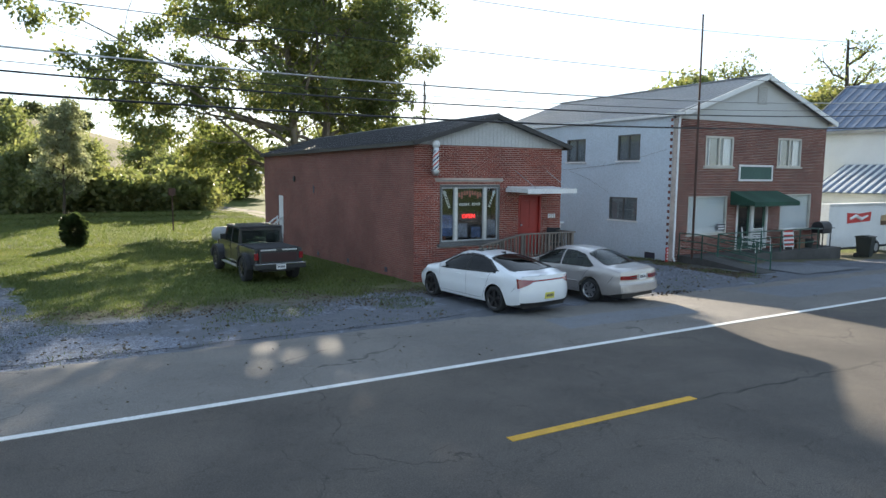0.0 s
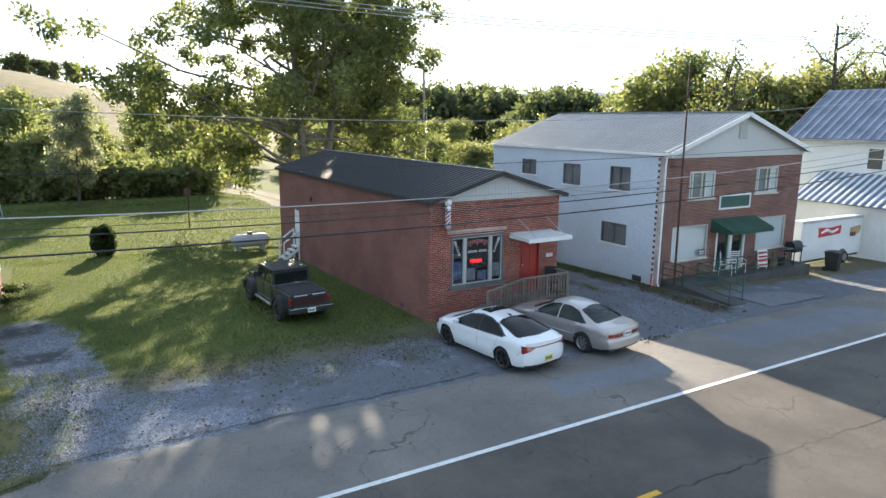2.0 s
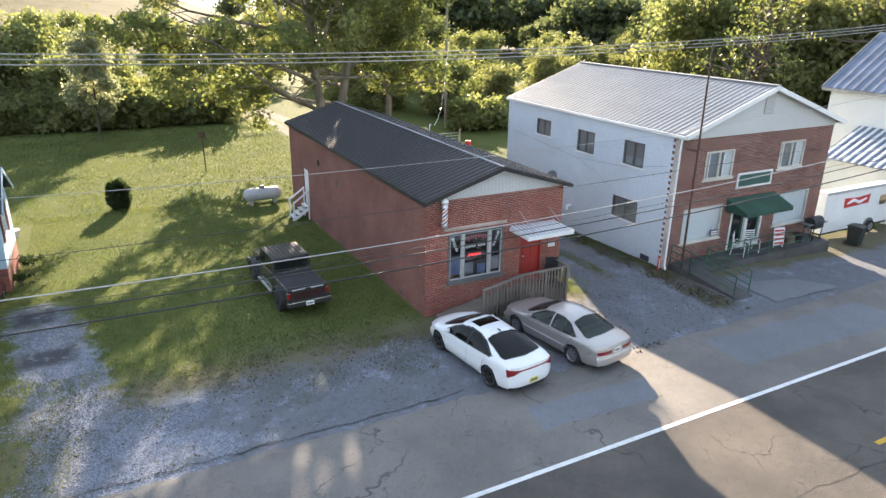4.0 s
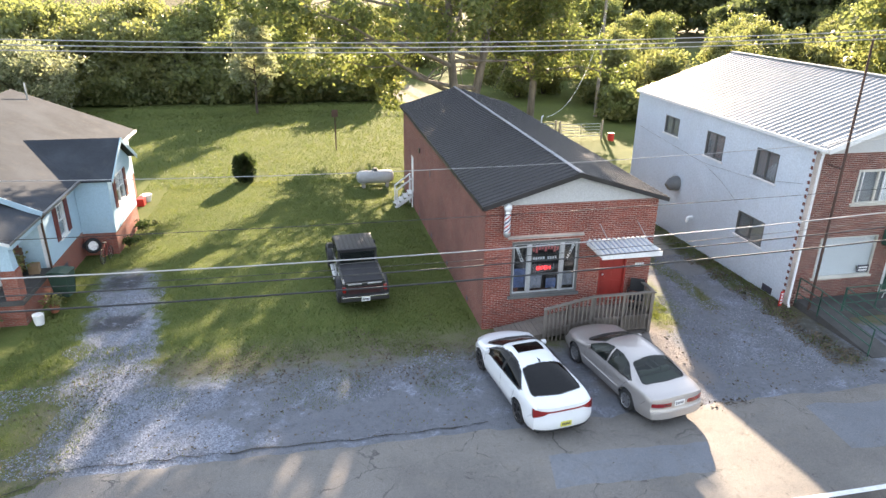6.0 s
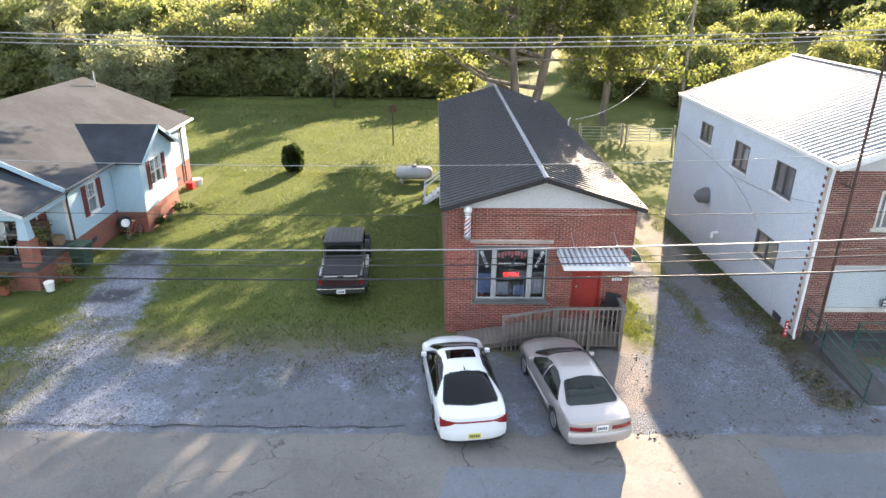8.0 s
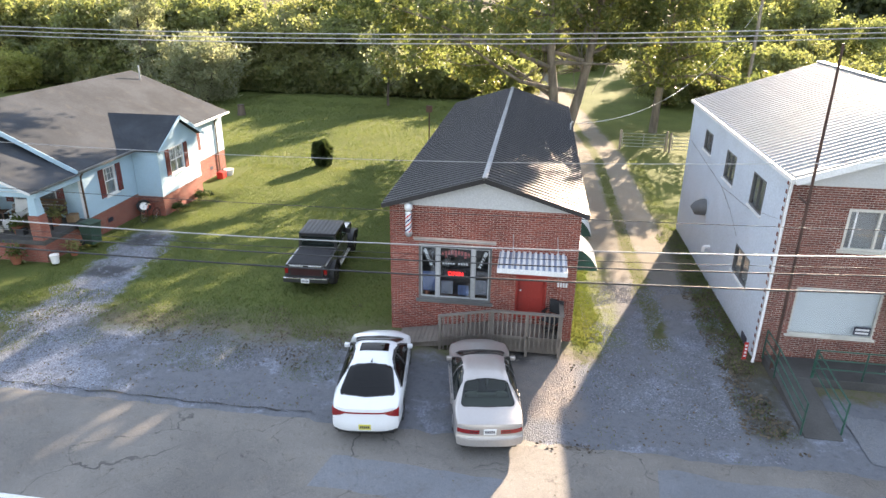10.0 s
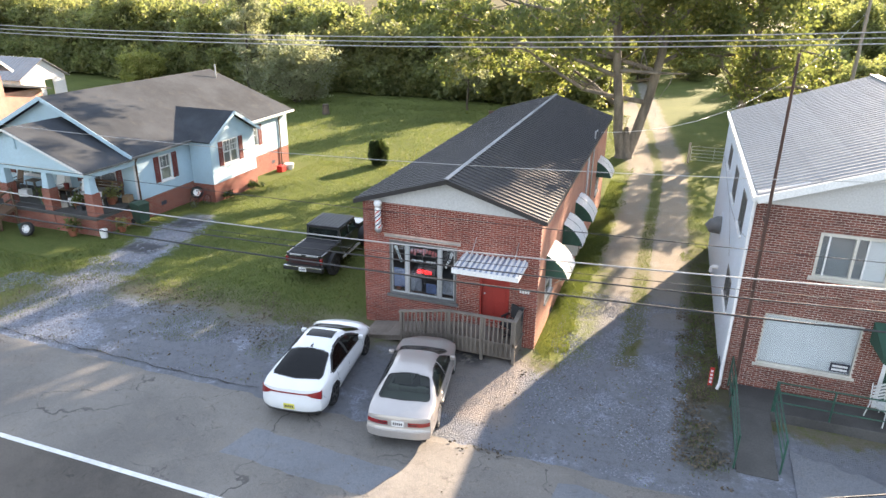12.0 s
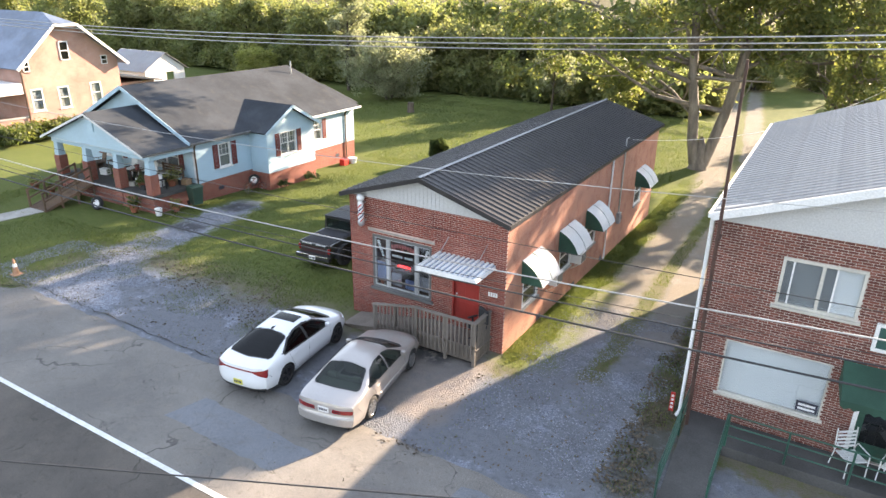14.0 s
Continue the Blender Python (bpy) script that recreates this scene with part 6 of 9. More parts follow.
class CarBody:
    """The skin of a saloon car: y runs forward from the rear axle. p: its tables."""

    def __init__(self, p):
        self.p = p
        self.y0, self.y1 = p["top"][0][0], p["top"][-1][0]

    def tail(self, x, z):
        return table(self.p["tail"], z) + self.p["tail_round"] * (abs(x) / 0.9) ** 4

    def nose(self, x, z):
        return table(self.p["nose"], z) - self.p["nose_round"] * (abs(x) / 0.9) ** 3

    def half_ring(self, y):
        p = self.p
        w, zb, zt, zl = soft_table(p["width"], y), soft_table(p["belt"], y), soft_table(p["top"], y, 0.08), table(p["sill"], y)
        zb = min(zb, zt - 0.02)
        wr = p["wheel_r"]
        for yw in (0.0, p["wb"]):
            if abs(y - yw) < wr + 0.05:
                zl = max(zl, wr + math.sqrt((wr + 0.05) ** 2 - (y - yw) ** 2))
        pts = []
        for k in range(9):
            u = k / 8
            z = zl + (zb - zl) * u
            pts.append((w - 0.075 * max(0, (0.55 - z) / 0.33) ** 2 - 0.045 * u ** 5 - 0.012 * math.exp(-((z - 0.66) / 0.07) ** 2), z))
        wb, h = pts[-1][0], zt - zb
        cab = max(0.0, min(1.0, (h - 0.06) / 0.34))
        n, tum = 2.3 + 1.9 * cab, 0.03 + 0.25 * cab
        for k in range(1, 19):
            th = math.pi / 2 * k / 18
            zz = math.sin(th) ** (2 / n)
            pts.append((wb * max(0.0, math.cos(th)) ** (2 / n) * (1 - tum * zz) if k < 18 else 0.0, zb + h * zz))
        return pts

    def placed(self, x, y, z):
        """Draws the ends of the loft in to the curved tail and nose."""
        a, b = self.p["ends"]
        if y < a:
            y = a - (a - y) / (a - self.y0) * (a - self.tail(x, z))
        elif y > b:
            y = b + (y - b) / (self.y1 - b) * (self.nose(x, z) - b)
        return (x, y, z)

    def side(self, y, z, out=0.0):
        """The point of the flank at y and z."""
        ring = self.half_ring(y)
        for (x0, z0), (x1, z1) in zip(ring, ring[1:]):
            if z0 <= z <= z1:
                return x0 + (x1 - x0) * (z - z0) / max(1e-6, z1 - z0) + out
        return ring[0][0] + out

    def over(self, x, y, out=0.0):
        """The point of the upper skin above (x, y)."""
        ring = self.half_ring(y)[8:]
        for (x0, z0), (x1, z1) in zip(ring, ring[1:]):
            if x1 <= abs(x) <= x0:
                z = z0 + (z1 - z0) * (x0 - abs(x)) / max(1e-6, x0 - x1)
                return self.placed(x, y, z + out)
        return self.placed(x, y, ring[0][1] + out)

    def top_pane(self, poly, out, rows=18, cols=16):
        """A pane across the roof line, from half its outline of (x, y), and its rim."""
        ya, yb = min(q[1] for q in poly), max(q[1] for q in poly)
        net = []
        for i in range(rows + 1):
            y = ya + (yb - ya) * (0.004 + 0.992 * i / rows)
            wide = max(a + (d - a) * (y - b) / (e - b) for (a, b), (d, e) in zip(poly, poly[1:] + poly[:1]) if (b > y) != (e > y))
            net.append([self.over(max(wide, 0.05) * (2 * k / cols - 1), y, out) for k in range(cols + 1)])
        rim = net[0] + [r_[-1] for r_ in net[1:-1]] + net[-1][::-1] + [r_[0] for r_ in net[-2::-1]]
        return Shape().grid(net), rim

    def side_pane(self, poly, lo, hi, sx, out, cols=14, rows=6):
        """A pane in the flank, from its outline of (y, z) between lo and hi, and its rim."""
        ya, yb = max(lo, min(q[0] for q in poly)), min(hi, max(q[0] for q in poly))
        net = []
        for i in range(cols + 1):
            y = ya + (yb - ya) * (0.005 + 0.99 * i / cols)
            cut = [b + (e - b) * (y - a) / (d - a) for (a, b), (d, e) in zip(poly, poly[1:] + poly[:1]) if (a > y) != (d > y)]
            z0, z1 = min(cut), max(cut)
            net.append([(sx * self.side(y, z0 + (z1 - z0) * k / rows, out), y, z0 + (z1 - z0) * k / rows) for k in range(rows + 1)])
        rim = net[0] + [r_[-1] for r_ in net[1:-1]] + net[-1][::-1] + [r_[0] for r_ in net[-2::-1]]
        return Shape().grid(net), rim

    def end_patch(self, x0, x1, low, high, out=0.01, n=14, front=False):
        """A lamp or trim that follows the tail (or nose) between x0 and x1, and between the heights low(x) and high(x)."""
        rows = []
        for i in range(n + 1):
            x = x0 + (x1 - x0) * i / n
            ring = []
            for z, o in ((low(x), out), (high(x), out), (high(x), -0.05), (low(x), -0.05)):
                ring.append((x, self.nose(x, z) + o if front else self.tail(x, z) - o, z))
            rows.append(ring)
        s = Shape().grid(rows, True)
        s.f += [(0, 1, 2, 3), tuple(n * 4 + k for k in (3, 2, 1, 0))]
        return s


def saloon(name, label, m, p):
    t = thing(name, label, "car", m)
    c = CarBody(p)
    ys = sorted({round(c.y0 + (c.y1 - c.y0) * i / 170, 4) for i in range(171)})
    rows = []
    for y in ys:
        h = c.half_ring(y)
        rows.append([c.placed(-x, y, z) for x, z in h] + [c.placed(x, y, z) for x, z in h[-2::-1]])
    K = len(rows[0])
    half = (K + 1) // 2
    flat = [q for r_ in rows for q in r_]
    groups = {}
    for i in range(len(ys) - 1):
        for k in range(K - 1):
            f = (i * K + k, i * K + k + 1, (i + 1) * K + k + 1, (i + 1) * K + k)
            x, y, z = (sum(flat[q][n] for q in f) / 4 for n in range(3))
            j = k if k < half - 1 else K - 2 - k
            g = "body"
            if j >= 8:
                if within(p["screen"], abs(x), y):
                    g = "windscreen"
                elif within(p["back"], abs(x), y):
                    g = "rear_window"
                elif abs(x) > 0.42 and within(p["side"], y, z):
                    b = p["b_pillar"]
                    g = "pillar" if b[0] < y < b[1] else ("l" if x < 0 else "r") + ("1" if y > b[1] else "2")
                elif abs(x) > 0.42 and p["rim_black"] and within(p["side_rim"], y, z):
                    g = "pillar"
            groups.setdefault(g, []).append(f)
    for end in (0, len(ys) - 1):      # the tail and the nose themselves
        ring, base = c.half_ring(ys[end]), len(flat)
        for x, z in ring:
            for q in range(13):
                flat.append(c.placed(x * (q / 6 - 1), ys[end], z))
        groups["body"] += [(base + a * 13 + q, base + a * 13 + q + 1, base + (a + 1) * 13 + q + 1, base + (a + 1) * 13 + q) for a in range(len(ring) - 1) for q in range(12)]
    for g, faces in groups.items():
        if g not in ("body", "pillar"):
            continue
        nm, mat = ("body", p["paint"]) if g == "body" else ("window_trim", p["pillar_mat"])
        used = sorted({i for f in faces for i in f})
        back = {i: n for n, i in enumerate(used)}
        s = Shape()
        s.v, s.f = [flat[i] for i in used], [tuple(back[i] for i in f) for f in faces]
        part(nm, s, mat, t, smooth=42 if g == "body" else 60)
    for nm, poly, mat, out in (("windscreen", p["screen"], p["glass_mat"], 0.002), ("rear_window", p["back"], p["glass_mat"], 0.002), ("cowl", p["cowl"], BLACK_PLASTIC, 0.006)):
        sh, rim = c.top_pane(poly, out)
        ob = part(nm, sh, mat, t, smooth=60)
        if nm != "cowl":
            part("seal", Shape().tube(rim, 0.015, 6), BLACK_PLASTIC, ob, smooth=60)
    b = p["b_pillar"]
    for sx in (-1, 1):
        for lo, hi in ((-9, b[0]), (b[1], 9)):
            sh, rim = c.side_pane(p["side"], lo, hi, sx, 0.002)
            ob = part("side_window", sh, p["glass_mat"], t, smooth=60)
            part("seal", Shape().tube(rim, 0.014, 6), BLACK_PLASTIC, ob, smooth=60)
    w, wb = max(q for _, q in p["width"]), p["wb"]
    part("underbody", Shape().box(-w + 0.2, w - 0.2, c.y0 + 0.2, c.y1 - 0.35, 0.19, 0.45), BLACK_PLASTIC, t)
    part("cabin_floor", Shape().box(-w + 0.12, w - 0.12, -0.35, wb - 0.2, 0.40, 0.44).box(-w + 0.25, w - 0.25, -0.42, 0.05, 0.90, 0.94).box(-w + 0.2, w - 0.2, wb - 0.80, wb - 0.3, 0.72, 0.86), p["trim"], t)
    for x in (-0.37, 0.37):
        part("front_seat", seat(Shape(), x, 1.12, 0.5).box(x - 0.12, x + 0.12, 0.92, 1.0, 1.08, 1.2), p["seats"], t, bevel=0.03)
        part("headrest", Shape().box(x - 0.13, x + 0.13, 0.02, 0.12, 0.98, 1.12), p["seats"], t, bevel=0.03)
    part("rear_seat", seat(Shape(), 0, 0.22, 1.2), p["seats"], t, bevel=0.03)
    for sx in (-1, 1):
        for y in (0.0, wb):
            car_wheel(t, sx * (w - 0.118), y, p["wheel_r"], 0.215, p["rim"], p["spokes"], sx, p["rim_share"])
        my, mx = p["mirror_y"], sx * (c.side(p["mirror_y"], 0.93) + 0.07)
        mir = part("mirror", Shape().box(min(mx - 0.07 * sx, mx + 0.09 * sx), max(mx - 0.07 * sx, mx + 0.09 * sx), my, my + 0.12, 0.91, 1.03), p["paint"], t, bevel=0.035)
        part("mirror_foot", Shape().box(min(mx - 0.12 * sx, mx), max(mx - 0.12 * sx, mx), my + 0.04, my + 0.09, 0.90, 0.935), BLACK_PLASTIC, mir, bevel=0.008)
        for y in p["handles"]:
            xh = sx * c.side(y + 0.08, 0.80, 0.012)
            part("door_handle", Shape().box(min(xh, xh - 0.03 * sx), max(xh, xh - 0.03 * sx), y, y + 0.18, 0.79, 0.82), p["handle_mat"], t, bevel=0.008)
        for line in p["seams"]:
            pts = []
            for (a, b), (d, e) in zip(line, line[1:]):
                pts += [(a + (d - a) * i / 6, b + (e - b) * i / 6) for i in range(6)]
            pts.append(line[-1])
            part("door_seam", Shape().tube([(sx * c.side(y, z, -0.001), y, z) for y, z in pts], 0.0045, 5), INK, t)
    return t, c


def plate_on(parent, x, y, z, mat):
    pl = part("number_plate", Shape().box(x - 0.155, x + 0.155, y - 0.012, y + 0.03, z, z + 0.155), mat, parent, "number plate with unreadable marks", bevel=0.004)
    for k in range(5):
        part("mark", Shape().box(x - 0.12 + k * 0.05, x - 0.085 + k * 0.05, y - 0.0145, y - 0.0125, z + 0.045, z + 0.115), INK, pl)
    return pl


WHITE_CAR = dict(
    top=[(-1.06, 0.985), (-0.95, 1.01), (-0.60, 1.065), (-0.20, 1.18), (0.20, 1.285), (0.60, 1.365), (1.0, 1.408), (1.30, 1.418), (1.60, 1.40), (1.85, 1.335), (2.25, 1.145), (2.60, 0.985), (2.75, 0.955), (3.10, 0.90), (3.35, 0.835), (3.55, 0.76), (3.62, 0.70)],
    width=[(-1.06, 0.84), (-0.80, 0.875), (-0.40, 0.905), (0.0, 0.912), (2.6, 0.912), (3.1, 0.89), (3.4, 0.85), (3.62, 0.80)],
    belt=[(-1.06, 0.93), (-0.6, 0.975), (0, 0.98), (0.5, 0.955), (1.5, 0.905), (2.5, 0.875), (2.9, 0.85), (3.3, 0.77), (3.62, 0.66)],
    sill=[(-1.06, 0.30), (-0.7, 0.25), (0, 0.21), (2.7, 0.20), (3.3, 0.20), (3.62, 0.24)],
    tail=[(0.25, -0.98), (0.35, -1.04), (0.55, -1.07), (0.70, -1.05), (0.80, -1.045), (0.88, -1.02), (0.93, -1.01), (0.985, -1.0)],
    nose=[(0.24, 3.56), (0.45, 3.62), (0.62, 3.61), (0.72, 3.52)],
    tail_round=0.26, nose_round=0.42, ends=(-0.55, 2.95), wheel_r=0.33, wb=2.72, rim_share=0.72,
    side=[(-0.02, 1.03), (0.25, 0.99), (1.2, 0.945), (2.32, 0.905), (2.05, 1.08), (1.70, 1.255), (1.3, 1.325), (0.85, 1.315), (0.45, 1.235)],
    side_rim=[(-0.12, 1.035), (0.2, 0.965), (1.2, 0.92), (2.42, 0.88), (2.08, 1.11), (1.72, 1.285), (1.3, 1.352), (0.85, 1.34), (0.42, 1.255)],
    screen=[(-0.01, 1.83), (0.56, 1.80), (0.70, 2.52), (0.62, 2.58), (-0.01, 2.63)], cowl=[(-0.01, 2.6), (0.66, 2.48), (0.74, 2.54), (0.62, 2.66), (-0.01, 2.72)],
    back=[(-0.01, 0.54), (0.50, 0.52), (0.57, 0.45), (0.70, -0.36), (0.66, -0.50), (-0.01, -0.60)],
    b_pillar=(1.11, 1.17), rim_black=True, pillar_mat=BLACK_PLASTIC, paint=CAR_WHITE, glass_mat=TINTED_GLASS, trim=BLACK_PLASTIC, seats=DARK_FABRIC, rim=DARK_ALLOY, spokes=5,
    mirror_y=2.08, handles=(0.36, 1.36), handle_mat=CAR_WHITE, seams=([(1.14, 0.90), (1.14, 0.30)], [(0.18, 0.96), (0.32, 0.62), (0.48, 0.30)], [(2.30, 0.86), (2.33, 0.30)], [(0.48, 0.29), (2.3, 0.29)], [(-0.62, 0.60), (-0.80, 0.78)]))
car, skin = saloon("saloon_car", "white modern saloon car parked on the apron", pose(10.08, 13.63, 0.03, 0, 0, 7.0), WHITE_CAR)
part("tail_light", skin.end_patch(-0.55, 0.55, lambda x: 0.862, lambda x: 0.898, 0.012), TAIL_RED, car, "thin dark red light bar")
for sx in (-1, 1):
    lamp = part("tail_light", skin.end_patch(sx * 0.46, sx * 0.845, lambda x: 0.862 - 0.16 * max(0, (abs(x) - 0.50) / 0.35), lambda x: 0.899 + 0.03 * max(0, (abs(x) - 0.5) / 0.35), 0.014), TAIL_RED, car, "angular red tail light")
    part("headlight", skin.end_patch(sx * 0.40, sx * 0.82, lambda x: 0.61, lambda x: 0.66 + 0.03 * abs(x), 0.008, front=True), CHROME, car, "narrow clear headlight")
part("bumper_insert", skin.end_patch(-0.80, 0.80, lambda x: 0.255, lambda x: 0.345, 0.012), BLACK_PLASTIC, car, "black lower bumper insert")
part("grille", skin.end_patch(-0.55, 0.55, lambda x: 0.34, lambda x: 0.56, 0.006, front=True), BLACK_PLASTIC, car, "dark grille")
part("boot_lip", skin.end_patch(-0.74, 0.74, lambda x: 0.95, lambda x: 0.99, 0.012), CAR_WHITE, car, "slim lip along the boot lid")
plate_on(car, 0.0, skin.tail(0, 0.50) - 0.004, 0.42, PLATE_YELLOW)
part("sunroof", Shape().grid([[(x, y, soft_table(WHITE_CAR["top"], y, 0.08) + 0.006 - 0.035 * (abs(x) / 0.5) ** 3) for x in (-0.40, -0.27, -0.13, 0, 0.13, 0.27, 0.40)] for y in (1.10, 1.22, 1.34, 1.46, 1.56)]), TINTED_GLASS, car, "black glass sunroof", smooth=60)
part("antenna_fin", Shape().add([(-0.03, 0.58, 1.35), (0.03, 0.58, 1.35), (0.0, 0.78, 1.385), (0, 0.56, 1.43)], [(0, 1, 3), (1, 2, 3), (2, 0, 3), (0, 2, 1)]), BLACK_PLASTIC, car)
for sx in (-1, 1):
    part("roof_seam", Shape().tube([(sx * 0.50, y, soft_table(WHITE_CAR["top"], y, 0.08) - 0.058) for y in (0.50, 0.8, 1.1, 1.4, 1.75)], 0.009, 6), BLACK_PLASTIC, car)

BEIGE_CAR = dict(
    top=[(-1.14, 0.93), (-1.0, 0.975), (-0.80, 0.995), (-0.46, 1.025), (-0.10, 1.19), (0.20, 1.305), (0.45, 1.375), (0.75, 1.41), (1.05, 1.418), (1.35, 1.40), (1.60, 1.335), (2.0, 1.13), (2.30, 0.995), (2.45, 0.97), (3.0, 0.89), (3.35, 0.80), (3.55, 0.72), (3.62, 0.66)],
    width=[(-1.14, 0.83), (-0.85, 0.865), (-0.4, 0.885), (0.3, 0.89), (2.5, 0.89), (3.05, 0.865), (3.4, 0.82), (3.62, 0.78)],
    belt=[(-1.14, 0.88), (-0.8, 0.935), (0, 0.94), (1.5, 0.905), (2.4, 0.875), (3.1, 0.79), (3.62, 0.62)],
    sill=[(-1.14, 0.34), (-0.7, 0.25), (0, 0.22), (2.7, 0.21), (3.2, 0.22), (3.62, 0.28)],
    tail=[(0.25, -1.06), (0.36, -1.14), (0.56, -1.15), (0.60, -1.09), (0.85, -1.08), (0.93, -1.05)],
    nose=[(0.28, 3.55), (0.42, 3.62), (0.56, 3.62), (0.66, 3.54)],
    tail_round=0.20, nose_round=0.36, ends=(-0.55, 2.95), wheel_r=0.32, wb=2.65, rim_share=0.66,
    side=[(-0.08, 0.98), (0.10, 0.965), (1.0, 0.94), (2.10, 0.905), (1.75, 1.12), (1.48, 1.265), (1.15, 1.325), (0.70, 1.32), (0.35, 1.245)], side_rim=[(0, 0), (0, 0), (0, 0)],
    screen=[(-0.01, 1.58), (0.56, 1.55), (0.69, 2.20), (0.60, 2.27), (-0.01, 2.32)], cowl=[(-0.01, 2.29), (0.64, 2.17), (0.72, 2.22), (0.60, 2.34), (-0.01, 2.40)],
    back=[(-0.01, 0.34), (0.50, 0.32), (0.56, 0.24), (0.67, -0.32), (0.62, -0.42), (-0.01, -0.47)],
    b_pillar=(1.02, 1.09), rim_black=False, pillar_mat=CAR_BEIGE, paint=CAR_BEIGE, glass_mat=CAR_GLASS, trim=FABRIC, seats=FABRIC, rim=ALLOY, spokes=7,
    mirror_y=1.88, handles=(0.26, 1.24), handle_mat=CAR_BEIGE, seams=([(1.055, 1.30), (1.06, 0.30)], [(0.02, 0.95), (0.26, 0.62), (0.42, 0.30)], [(2.08, 0.88), (2.12, 0.30)], [(0.42, 0.29), (2.1, 0.29)], [(-0.60, 0.58), (-0.75, 0.76)]))
car, skin = saloon("saloon_car", "older champagne-beige saloon car parked on the apron", pose(13.17, 13.62, 0.03, 0, 0, 9.5), BEIGE_CAR)
for sx in (-1, 1):
    lamp = part("tail_light", skin.end_patch(sx * 0.26, sx * 0.80, lambda x: 0.695, lambda x: 0.80, 0.012), TAIL_RED, car, "wide red tail light")
    part("reversing_lens", skin.end_patch(sx * 0.28, sx * 0.50, lambda x: 0.735, lambda x: 0.765, 0.016), TAIL_DARK, lamp, "dark lens in the tail light")
    s = Shape().tube([(sx * skin.side(y, 0.52, 0.002), y, 0.52) for y in (0.42, 0.9, 1.4, 1.9, 2.22)], 0.022, 6)
    part("side_moulding", s, CAR_BEIGE, car, smooth=60)
    part("headlight", skin.end_patch(sx * 0.40, sx * 0.78, lambda x: 0.56, lambda x: 0.66, 0.008, front=True), CHROME, car, "clear headlight")
part("bumper", skin.end_patch(-0.80, 0.80, lambda x: 0.36, lambda x: 0.58, 0.022), CAR_BEIGE, car, "beige rear bumper", bevel=0.015)
part("grille", skin.end_patch(-0.36, 0.36, lambda x: 0.56, lambda x: 0.65, 0.006, front=True), CHROME, car, "bright grille bar")
plate_on(car, 0.0, skin.tail(0, 0.75) - 0.004, 0.67, PLATE_WHITE)


